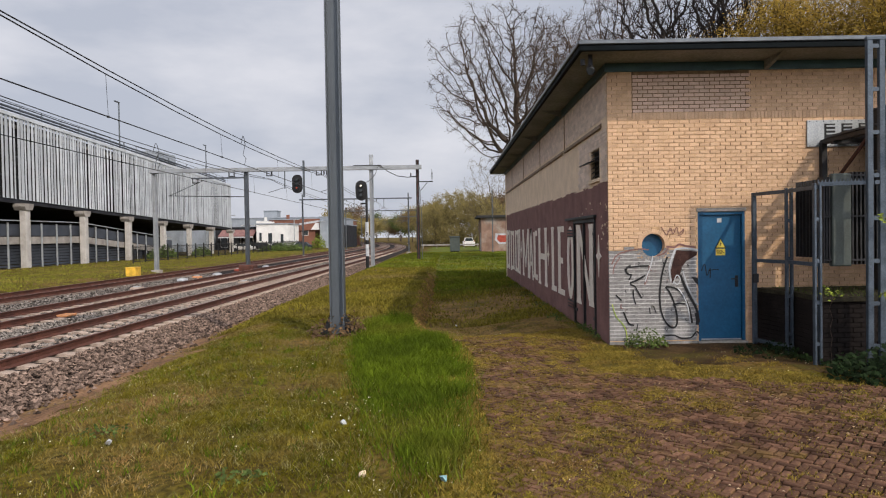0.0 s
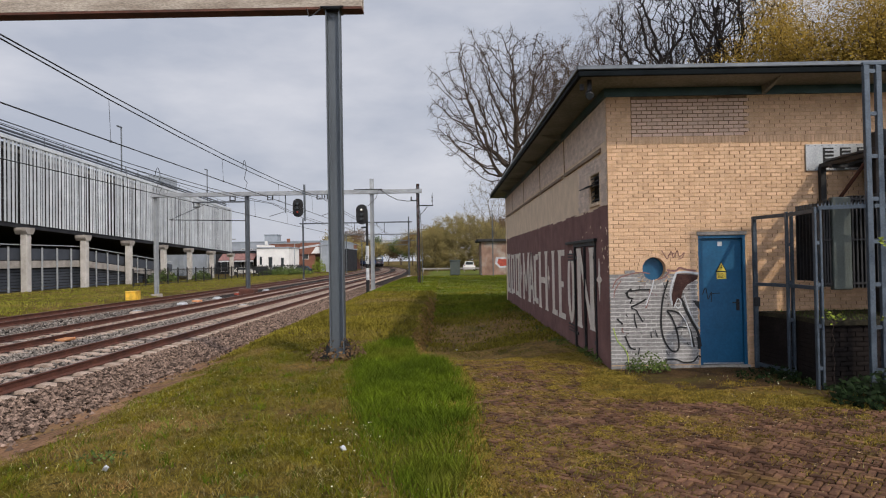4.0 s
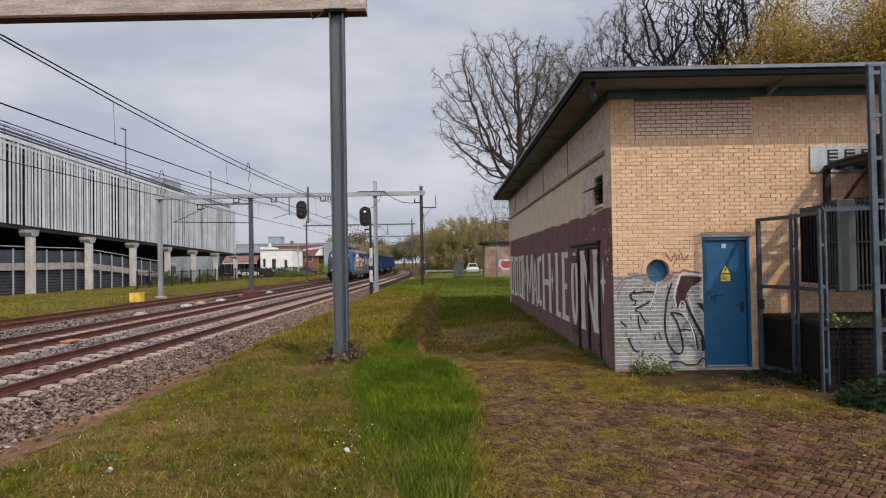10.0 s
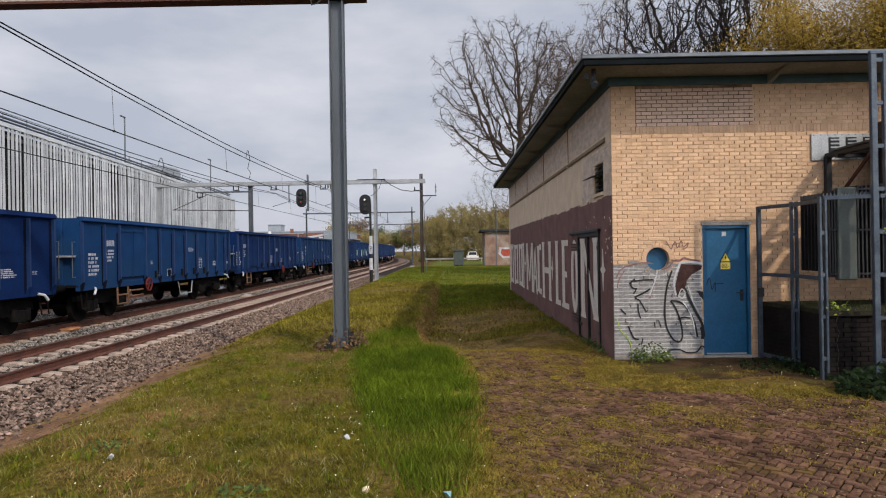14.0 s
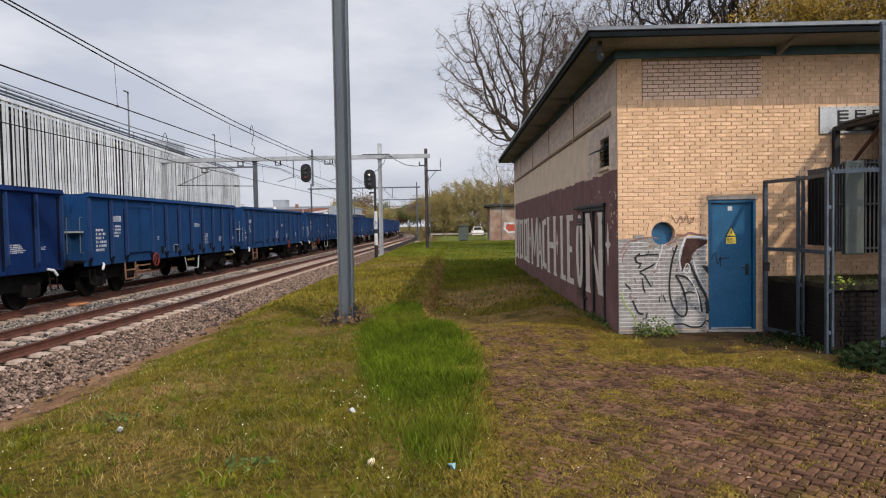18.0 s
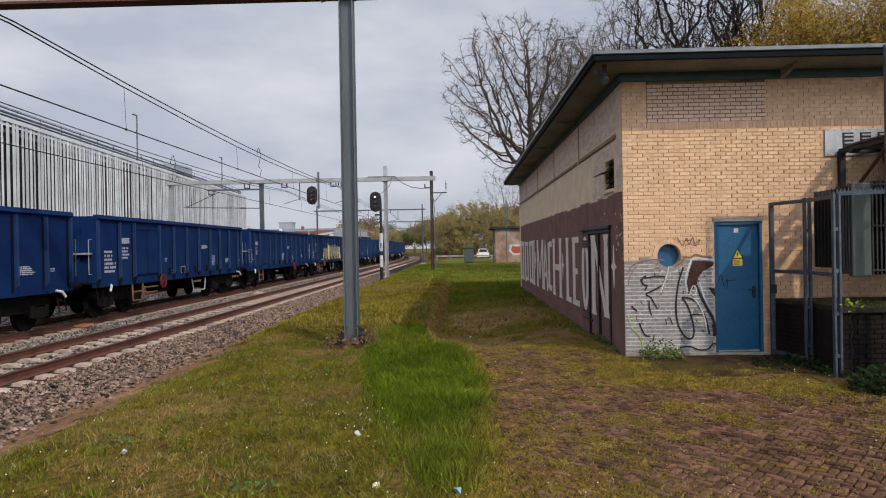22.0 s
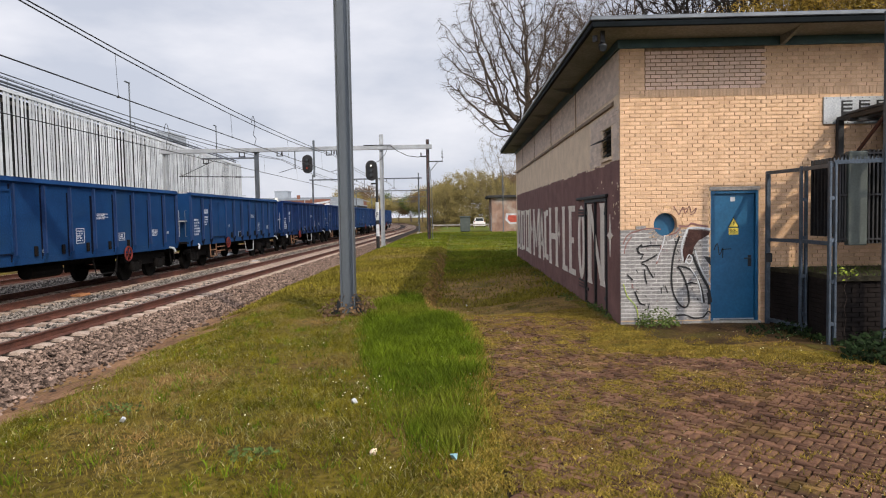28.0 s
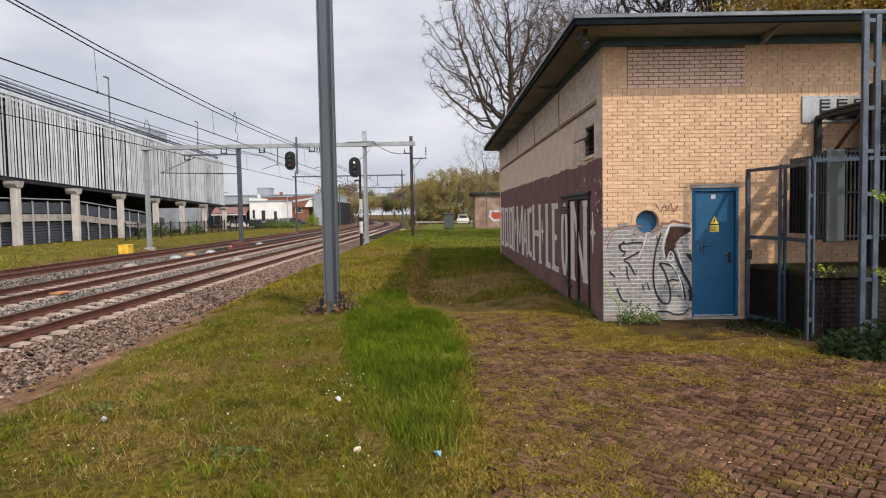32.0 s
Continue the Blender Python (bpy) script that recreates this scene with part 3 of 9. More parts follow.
def bend(y):
    """How far the line has swung to the west at y."""
    d = min(max(y - BEND_Y, 0.0), 640.0)
    return math.sqrt(BEND_R**2 - d * d) - BEND_R


def smooth(a, b, t):
    t = min(max((t - a) / (b - a), 0.0), 1.0)
    return t * t * (3 - 2 * t)


def ground_z(x, y):
    u = x - bend(y)
    grass = 0.20 * smooth(12.5, 17, y) * (1 - smooth(-0.75, -0.45, u)) * (1 - smooth(55, 75, y)) - 0.05 * (1 - smooth(-3.2, -1.5, u)) * (1 - smooth(12, 20, y))
    grass -= 0.23 * (1 - smooth(0.2, 2.4, x)) * smooth(-0.74, -0.46, u) * smooth(11.2, 13.8, y) * (1 - smooth(23, 31, y))
    low = -0.50 + 0.22 * (1 - smooth(-20.5, -19.0, u))
    k = smooth(-5.9, -3.4, u)
    z = low + (grass - low) * k
    if y < 70 and -40 < x < 14:
        z += 0.030 * noise.noise((x * 0.7, y * 0.7, 0.3)) + 0.012 * noise.noise((x * 3.1, y * 3.1, 2.0))
    return z


def steps(spans):
    out = []
    for a, b, d in spans:
        out += list(np.arange(a, b, d))
    return out


def build_ground():
    xs = steps([(-1600, -200, 200), (-200, -60, 20), (-60, -21, 3), (-21, -6.2, 0.8), (-6.2, 8, 0.17), (8, 20, 1.0), (20, 80, 10), (80, 1601, 190)])
    ys = steps([(-300, -20, 40), (-20, 1.0, 1.5), (1.0, 20, 0.17), (20, 60, 0.7), (60, 100, 3), (100, 400, 15), (400, 2001, 200)])
    nx = len(xs)
    g = Geo()
    g.v = [(x, y, ground_z(x, y)) for y in ys for x in xs]
    g.f = [(j * nx + i, j * nx + i + 1, (j + 1) * nx + i + 1, (j + 1) * nx + i) for j in range(len(ys) - 1) for i in range(nx - 1)]
    me = bpy.data.meshes.new("ground")
    me.from_pydata(g.v, [], g.f)
    me.materials.append(M["soil_and_moss"])
    me.polygons.foreach_set("use_smooth", [True] * len(me.polygons))
    tagged(new("ground", me), "mossy grass ground with bare brown patches beside a railway", "ground", kind="structure")


build_ground()


def along(c, profile, ys):
    """An outline of x offsets and heights, drawn out along the bending line."""
    g, n = Geo(), len(profile)
    for y in ys:
        g.v += [(c + bend(y) + dx, y, z) for dx, z in profile]
    for k in range(len(ys) - 1):
        for i in range(n):
            a, b = k * n + i, k * n + (i + 1) % n
            g.f.append((a, b, b + n, a + n))
    g.f += [tuple(range(n)), tuple(range((len(ys) - 1) * n, len(ys) * n))[::-1]]
    return g


LINE_YS = [-60.0, 98.0] + [98.0 + 15 * k for k in range(1, 41)]


def build_tracks():
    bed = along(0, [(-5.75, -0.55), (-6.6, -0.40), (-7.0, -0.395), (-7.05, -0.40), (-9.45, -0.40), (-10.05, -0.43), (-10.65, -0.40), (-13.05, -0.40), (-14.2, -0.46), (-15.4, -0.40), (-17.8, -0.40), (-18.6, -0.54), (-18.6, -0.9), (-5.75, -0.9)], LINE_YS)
    single("ballast_bed", bed, "ballast_bed", "crushed stone bed under the tracks, near black for the shade between stones", "ballast", kind="structure", loc=(0, 0, -0.6))
    sl = Geo()
    sl.prism([(-1.2, -0.10), (1.2, -0.10), (1.2, 0.0), (0.95, 0.035), (0.45, 0.035), (0.3, 0.0), (-0.3, 0.0), (-0.45, 0.035), (-0.95, 0.035), (-1.2, 0.0)], "y", -0.13, 0.13)
    sleeper = mesh_of("sleeper", sl, "sleeper_concrete")
    for key, c in TRACKS.items():
        t = thing("track", (c, 0, RAIL_Z), "railway track of brown rails on concrete sleepers", "railway track", group="railway tracks", kind="structure")
        for side in (-0.7535, 0.7535):
            p = [(-0.075, -0.172), (0.075, -0.172), (0.075, -0.16), (0.012, -0.13), (0.012, -0.045), (0.036, -0.03), (0.036, -0.006), (-0.036, -0.006), (-0.036, -0.03), (-0.012, -0.045), (-0.012, -0.13), (-0.075, -0.16)]
            rail = part("rail", along(c, [(dx + side, z + RAIL_Z) for dx, z in p], LINE_YS), "rail_rust", t)
            part("rail_head", along(c, [(dx + side, z + RAIL_Z) for dx, z in ((-0.034, -0.005), (0.034, -0.005), (0.03, 0.0), (-0.03, 0.0))], LINE_YS), "rail_head", rail, "worn running surface")
        rest = Geo()
        for k in range(430):
            y = 2.0 + 0.6 * k
            if k < (150 if key != "far" else 0):
                ob = new("sleeper", sleeper)
                ob.parent = t
                ob.location = (random.uniform(-0.01, 0.01), y, -0.172 - 0.035)
                ob.rotation_euler = (0, 0, random.uniform(-0.006, 0.006))
            elif k < 430:
                x = c + bend(y)
                rest.box(x - 1.2, y - 0.13, RAIL_Z - 0.3, x + 1.2, y + 0.13, RAIL_Z - 0.175)
        part("far_sleepers", rest, "sleeper_far", t, "concrete sleepers further down the line", kind="stuff")


build_tracks()


def build_stones():
    """Loose stones of the bed, where the camera is near."""
    rnd = np.random.RandomState(4)
    octa_v = np.array([(1, 0, 0), (0, 1, 0), (-1, 0, 0), (0, -1, 0), (0, 0, 0.8), (0, 0, -0.6)], float)
    octa_f = [(0, 1, 4), (1, 2, 4), (2, 3, 4), (3, 0, 4), (1, 0, 5), (2, 1, 5), (3, 2, 5), (0, 3, 5)]
    sets = {"ballast_stone": ([], []), "ballast_grey": ([], [])}
    for x0, x1, y0, y1, count in ((-7.1, -5.55, 7.5, 16, 8500), (-7.1, -5.55, 16, 36, 17000), (-7.1, -5.55, 36, 60, 9000), (-10.8, -9.3, 12, 34, 14000), (-10.8, -9.3, 34, 60, 7000), (-8.9, -7.6, 10, 26, 2600), (-12.9, -11, 15, 32, 2600), (-15.6, -12.9, 17, 42, 6500)):
        V, Fc = sets["ballast_stone" if x0 == -7.1 else "ballast_grey"]
        k = len(V)
        for _ in range(count):
            x, y = rnd.uniform(x0, x1), rnd.uniform(y0, y1)
            if x0 == -7.1:
                x = -7.1 + 1.45 * rnd.rand() ** 0.85 + (abs(rnd.normal(0, 0.35)) if rnd.rand() < 0.12 else 0)
                z = -0.395 if x < -6.6 else max(-0.40 - 0.122 * (x + 6.6), ground_z(x, y) + 0.005)
            else:
                z = -0.415
            s = rnd.uniform(0.024, 0.052) if y < 20 else rnd.uniform(0.026, 0.056)
            a, lift = rnd.uniform(0, 6.28), rnd.uniform(-0.04, 0.045)
            q = octa_v * rnd.uniform(0.6, 1.3, (6, 3)) * s
            c, w = math.cos(a), math.sin(a)
            V += [(x + p[0] * c - p[1] * w, y + p[0] * w + p[1] * c, z + p[2] + s * 0.25 + lift) for p in q]
            Fc += [tuple(k + i for i in f) for f in octa_f]
            k += 6
    for mat, label in (("ballast_stone", "loose brown crushed stones along the near track"), ("ballast_grey", "loose grey crushed stones between the tracks")):
        me = bpy.data.meshes.new("ballast_stones")
        me.from_pydata(sets[mat][0], [], sets[mat][1])
        me.materials.append(M[mat])
        tagged(new("ballast_stones", me), label, "stones", kind="stuff")


build_stones()

def ragged_sheet(name, xs, ys, keep, mat, label, lift=0.008):
    """A thin layer on the ground with an uneven edge."""
    g = Geo()
    nx = len(xs)
    g.v = [(x + bend(y), y, ground_z(x + bend(y), y) + lift) for y in ys for x in xs]
    for j in range(len(ys) - 1):
        for i in range(nx - 1):
            if keep((xs[i] + xs[i + 1]) / 2, (ys[j] + ys[j + 1]) / 2):
                g.f.append((j * nx + i, j * nx + i + 1, (j + 1) * nx + i + 1, (j + 1) * nx + i))
    me = bpy.data.meshes.new(name)
    me.from_pydata(g.v, [], g.f)
    me.materials.append(M[mat])
    me.polygons.foreach_set("use_smooth", [True] * len(me.polygons))
    return tagged(new(name, me), label, "soil", kind="structure")


ragged_sheet("dirt_path", list(np.arange(-0.75, 2.6, 0.1)), list(np.arange(8.2, 30, 0.1)),
             lambda x, y: x > -0.62 + 0.15 * noise.noise((0, y * 0.9, 3)) and y > 10.7 + 0.68 * (2.6 - x) + 0.5 * noise.noise((x * 0.9, 2, 1)) and 0.5 * noise.noise((x * 1.3, y * 0.8, 7)) + 0.25 * noise.noise((x * 4, y * 4, 3)) < 0.30 - 0.60 * smooth(20, 25, y),
             "path_soil", "bare brown trodden soil beside the building")
ragged_sheet("soil_edge", list(np.arange(-6.1, -4.2, 0.08)), list(np.arange(5.5, 60, 0.16)),
             lambda x, y: x < -4.7 + 0.6 * noise.noise((0, y * 0.6, 9)) + 0.5 * noise.noise((x, y * 2.1, 4)) + 0.25 * noise.noise((x * 5, y * 5, 1)),
             "red_soil", "strip of bare reddish soil between ballast and grass", 0.01)


# ---- the brick building ----
BX, BY, BTOP, BFAR, BEAST = 2.60, 10.65, 4.335, 28.6, 12.2
DOOR = (4.02, 4.77, 2.10)
PORT = (3.31, 1.585, 0.185)


def build_building():
    b = thing("substation_building", (BX, BY, 0), "low yellow brick railway building with overhanging flat roof and graffiti", "building")
    north = part("wall_front", Geo().box(BX + 0.01, BY + 0.007, -0.5, PORT[0] - 0.22, BY + 0.3, BTOP), "mortar", b)
    part("wall_under_porthole", Geo().box(PORT[0] - 0.22, BY + 0.007, -0.5, PORT[0] + 0.22, BY + 0.3, PORT[1] - 0.22), "mortar", b)
    part("painted_joints", Geo().box(BX + 0.012, BY + 0.0025, 0.08, DOOR[0] - 0.03, BY + 0.0068, PORT[1] - 0.22).box(BX + 0.012, BY + 0.0025, PORT[1] - 0.218, PORT[0] - 0.262, BY + 0.0068, 1.50).box(PORT[0] + 0.262, BY + 0.0025, PORT[1] - 0.218, DOOR[0] - 0.03, BY + 0.0068, 1.50), "painted_joint", north, "grey paint over the joints")
    part("wall_over_porthole", Geo().box(PORT[0] - 0.22, BY + 0.007, PORT[1] + 0.22, PORT[0] + 0.22, BY + 0.3, BTOP), "mortar", b)
    part("wall_beside_door", Geo().box(PORT[0] + 0.22, BY + 0.007, -0.5, DOOR[0], BY + 0.3, BTOP), "mortar", b)
    part("wall_front_east", Geo().box(DOOR[1], BY + 0.007, -0.5, BEAST, BY + 0.3, BTOP), "mortar", b)
    part("wall_over_door", Geo().box(DOOR[0], BY + 0.007, DOOR[2], DOOR[1], BY + 0.3, BTOP), "mortar", b)
    ring = Geo()
    n = 28
    for y0, y1 in ((BY + 0.007, BY + 0.3),):
        for k in range(n):
            a0, a1 = 2 * math.pi * k / n, 2 * math.pi * (k + 1) / n
            sq = []
            for a in (a0, a1):
                s = 0.22 / max(abs(math.cos(a)), abs(math.sin(a)))
                sq.append((math.cos(a), math.sin(a), s))
            o = [(PORT[0] + c * s, PORT[1] + w * s) for c, w, s in sq]
            i = [(PORT[0] + c * PORT[2], PORT[1] + w * PORT[2]) for c, w, s in sq]
            ring.prism([o[0], o[1], i[1], i[0]], "y", y0, y1)
    part("porthole_surround", ring, "yellow_brick_joined", north, kind="stuff")
    ring, low = Geo(), Geo()
    for k in range(26):
        a0, a1 = 2 * math.pi * (k + 0.06) / 26, 2 * math.pi * (k + 0.94) / 26
        pts = [(PORT[0] + math.cos(a) * r, PORT[1] + math.sin(a) * r) for a, r in ((a0, PORT[2]), (a0, 0.255), (a1, 0.255), (a1, PORT[2]))]
        (low if math.sin((a0 + a1) / 2) < -0.25 else ring).prism(pts, "y", BY - 0.004, BY + 0.0065)
    part("porthole_bricks", ring, "yellow_brick_joined", north, "ring of header bricks round the opening")
    part("porthole_bricks", low, "painted_brick_joined", north, "grey painted header bricks below the opening")
    part("porthole_plate", Geo().disc((PORT[0], BY + 0.13, PORT[1]), "y", PORT[2] + 0.02, 0.02, 28), "door_blue", b, "round blue painted metal plate set back in the wall")
    # the other walls
    part("wall_back", Geo().box(BX, BFAR - 0.3, -0.5, BEAST, BFAR, BTOP), "beige_render", b)
    part("wall_east", Geo().box(BEAST, BY + 0.012, -0.5, BEAST + 0.3, BFAR, BTOP), "beige_render", b)
    d0, d1, dz = 11.58, 13.5, 2.05
    w0, w1, wz0, wz1 = 11.25, 11.93, 2.72, 3.22
    sx = BX + 0.3
    side = part("wall_side", Geo()
                .box(BX + 0.01, d1, 2.58, sx, BFAR - 0.3, BTOP).box(BX + 0.007, BY + 0.034, 2.58, sx, w0, BTOP)
                .box(BX + 0.01, w0, 2.58, sx, w1, wz0).box(BX + 0.01, w0, wz1, sx, w1, BTOP).box(BX + 0.01, w1, 2.58, sx, d1, BTOP), "beige_render", b, "beige painted upper part of the side wall")
    part("wall_side_base", Geo().box(BX + 0.006, BY + 0.034, -0.5, sx, d0, 2.58).box(BX + 0.006, d0, dz, sx, d1, 2.58).box(BX + 0.006, d1, -0.5, sx, BFAR - 0.3, 2.58), "maroon_paint", b, "maroon painted lower part of the side wall")
    # uneven upper edge of the maroon paint
    g, rnd = Geo(), random.Random(5)
    y = BY + 0.034
    while y < BFAR - 0.4:
        w = rnd.uniform(0.06, 0.3)
        g.box(BX + 0.005, y, 2.56, BX + 0.02, y + w, 2.58 + rnd.uniform(0.0, 0.05))
        y += w
    part("paint_edge", g, "maroon_paint", side)
    # brick courses of the painted side wall, its joints and sills
    g = Geo()
    joints = (14.48, 18.2, 22.0, 25.75)
    for row in range(60):
        z = 2.63 + 0.0605 * row
        if z + 0.05 > BTOP or 3.48 < z + 0.05 < 3.66:
            continue
        yy = BY + 0.036 + (0.08 if row % 2 else 0)
        end = BFAR - 0.5 if z > 3.6 else 12.9 + 0.3 * noise.noise((z * 3, 1, 1))
        while yy < end:
            clash = any(abs(yy + 0.075 - j) < 0.11 for j in joints) or (wz0 - 0.11 < z < wz1 + 0.01 and w0 - 0.19 < yy < w1 + 0.04)
            if not clash:
                g.box(BX + 0.0005, yy, z, BX + 0.02, yy + 0.157, z + 0.0555)
            yy += 0.162
    part("panel_bricks", g, "side_brick", side, "painted bricks under the eaves", kind="stuff")
    for y in joints:
        part("expansion_joint", Geo().box(BX - 0.001, y - 0.022, 3.60, BX + 0.02, y + 0.022, BTOP - 0.002), "open_joint", side, "dark vertical joint between wall panels")
    for a, c in ((11.07, 14.43), (14.70, 18.15), (18.42, 21.95), (22.2, 25.7), (25.95, 28.2)):
        part("ledge", Geo().prism([(BX - 0.03, 3.52), (BX + 0.02, 3.52), (BX + 0.02, 3.62), (BX - 0.03, 3.565)], "y", a, c), "sill_brick", side, "sloping brick sill below the panel")
    # louvred opening
    v = part("vent_window", Geo().box(BX + 0.08, w0, wz0, BX + 0.12, w1, wz1), "black_paint", b, "small dark louvred vent with a tilted flap")
    for k in range(6):
        z = wz0 + 0.04 + k * 0.08
        part("louvre", Geo().prism([(BX + 0.02, z), (BX + 0.075, z + 0.05), (BX + 0.07, z + 0.055), (BX + 0.015, z + 0.008)], "y", w0 + 0.02, w1 - 0.02), "dark_steel", v)
    part("flap", Geo().prism([(BX - 0.20, 2.965), (BX + 0.02, 3.04), (BX + 0.02, 3.055), (BX - 0.20, 2.98)], "y", w0 + 0.1, w1 + 0.02), "dark_steel", v)
    part("vent_sill", Geo().box(BX - 0.03, w0 - 0.03, wz0 - 0.06, BX + 0.07, w1 + 0.03, wz0, 0.006), "beige_render", v)
    # double door in the side wall
    mid = (d0 + d1) / 2
    sd = part("side_door_frame", Geo().box(BX - 0.02, d0, 0, BX + 0.1, d0 + 0.06, dz).box(BX - 0.02, d1 - 0.06, 0, BX + 0.1, d1, dz).box(BX - 0.02, d0 + 0.06, dz - 0.06, BX + 0.1, d1 - 0.06, dz), "dark_steel", b, "dark steel frame of a painted double door")
    for a, c in ((d0 + 0.065, mid - 0.008), (mid + 0.008, d1 - 0.065)):
        leaf = part("door_leaf", Geo().box(BX + 0.02, a, 0.03, BX + 0.07, c, dz - 0.065, 0.006), "maroon_paint", sd)
        for z in (0.25, 1.75):
            part("hinge", Geo().box(BX - 0.005, a + 0.02 if a < mid else c - 0.16, z, BX + 0.018, a + 0.16 if a < mid else c - 0.02, z + 0.06, 0.004), "dark_steel", leaf)
    part("door_bar", Geo().box(BX - 0.03, mid - 0.05, 0.05, BX + 0.018, mid - 0.012, dz - 0.07, 0.004), "dark_steel", sd)
    part("door_rail", Geo().box(BX - 0.05, 11.5, dz + 0.004, BX + 0.005, 14.25, dz + 0.06, 0.006), "dark_steel", sd, "rail above the painted door")
    for z in (0.27, 1.72):
        gr = part("wall_vent", Geo().box(BX - 0.012, 13.55, z, BX + 0.005, 14.2, z + 0.15), "black_paint", b, "small dark vent in the painted wall")
        for q in (0.03, 0.09):
            part("vent_blade", Geo().box(BX - 0.022, 13.58, z + q, BX - 0.0125, 14.17, z + q + 0.03), "maroon_paint", gr)
    # tall cream mural shapes along the side wall
    mural = part("mural", mural_geo(), "mural_cream", side, "tall cream painted mural of serif shapes", kind="stuff")
    # flaked specks in the dark paint near the corner
    chips, rnd = Geo(), random.Random(61)
    for _ in range(46):
        y, z, s = BY + 0.05 + 3.2 * rnd.random() ** 2, rnd.uniform(1.5, 2.42), rnd.uniform(0.008, 0.026)
        if z < 2.06 and y > 11.15:
            continue
        chips.prism([(y - s, z), (y + s * 0.2, z - s), (y + s * 1.1, z + s * 0.2), (y + s * 0.1, z + s * rnd.uniform(0.6, 1.4))], "x", BX - 0.003, BX + 0.004)
    part("paint_flake", chips, "beige_render", side, "pale flaked specks in the dark paint", kind="stuff")
    return b, north


def mural_geo():
    """Tall heavy glyph-like shapes with feet and caps, and four-pointed stars between the groups."""
    g, rnd = Geo(), random.Random(8)
    x0, x1 = BX - 0.004, BX + 0.008

    def stem(y, w, z0, z1, lean=0.0):
        w *= 1.3
        g.prism([(y - w * 1.5, z0), (y + w * 1.5, z0), (y + w, z0 + 0.12), (y + w + lean, z1 - 0.12), (y + w * 1.5 + lean, z1), (y - w * 1.5 + lean, z1), (y - w + lean, z1 - 0.12), (y - w, z0 + 0.12)], "x", x0, x1)

    def star(y, zc=1.28, w=0.19, h=0.30):
        g.prism([(y - w, zc), (y - w * 0.3, zc - w * 0.3), (y, zc - h), (y + w * 0.3, zc - w * 0.3), (y + w, zc), (y + w * 0.3, zc + w * 0.3), (y, zc + h), (y - w * 0.3, zc + w * 0.3)], "x", x0, x1)

    def bar(a, b, z0, z1):
        g.box(x0 - 0.0012, a, z0, x0 - 0.0002, b, z1)

    def slope(ya, za, yb, zb, w):
        g.prism([(ya - w, za), (ya + w, za), (yb + w, zb), (yb - w, zb)], "x", x0 - 0.0012, x0 - 0.0002)

    star(11.36, 1.40, 0.2, 0.36)
    star(16.93)
    star(22.95, 1.28, 0.2, 0.3)
    top, low = 1.96, 0.43
    # the letters M A C H, read from the far end towards the near one
    stem(22.35, 0.11, low, top)
    stem(20.98, 0.11, low, top)
    slope(22.25, top - 0.1, 21.66, low + 0.3, 0.13)
    slope(21.08, top - 0.1, 21.66, low + 0.3, 0.13)
    slope(20.68, low, 20.28, top, 0.13)
    slope(19.88, low, 20.28, top, 0.13)
    bar(20.02, 20.54, 0.85, 0.97)
    stem(19.52, 0.14, low + 0.1, top - 0.1)
    bar(18.88, 19.36, top - 0.22, top - 0.06)
    bar(18.88, 19.36, low + 0.06, low + 0.22)
    stem(18.50, 0.13, low, top)
    stem(17.34, 0.13, low, top)
    bar(17.48, 18.36, 1.12, 1.28)
    # L E O N on the near side of the second star
    stem(16.22, 0.12, low, top)
    bar(15.66, 16.1, low, low + 0.13)
    stem(15.28, 0.12, low, top)
    bar(14.62, 15.18, top - 0.13, top)
    bar(14.78, 15.18, 1.13, 1.26)
    bar(14.58, 15.18, low, low + 0.13)
    for k in range(20):
        a, b = 2 * math.pi * k / 20, 2 * math.pi * (k + 1) / 20
        q = [(13.93 + 0.37 * math.cos(t), 1.19 + 0.76 * math.sin(t)) for t in (a, b)] + [(13.93 + 0.14 * math.cos(t), 1.19 + 0.56 * math.sin(t)) for t in (b, a)]
        g.prism(q, "x", x0, x1)
    stem(13.08, 0.12, low, top)
    stem(11.95, 0.11, low + 0.05, top)
    slope(13.02, top, 12.02, low + 0.12, 0.13)
    # plain tall serif bars beyond the third star
    for y, w in ((28.0, 0.14), (27.2, 0.12), (26.4, 0.14), (25.5, 0.12), (24.7, 0.12), (23.9, 0.13), (23.4, 0.1)):
        stem(y, w, low + rnd.uniform(-0.03, 0.05), top + rnd.uniform(-0.03, 0.03))
    for y in (24.3, 25.9, 27.6):
        bar(y - 0.28, y + 0.3, low + 0.03, low + 0.17)
        bar(y - 0.28, y + 0.3, top - 0.17, top - 0.03)
    return g


building, wall_front = build_building()


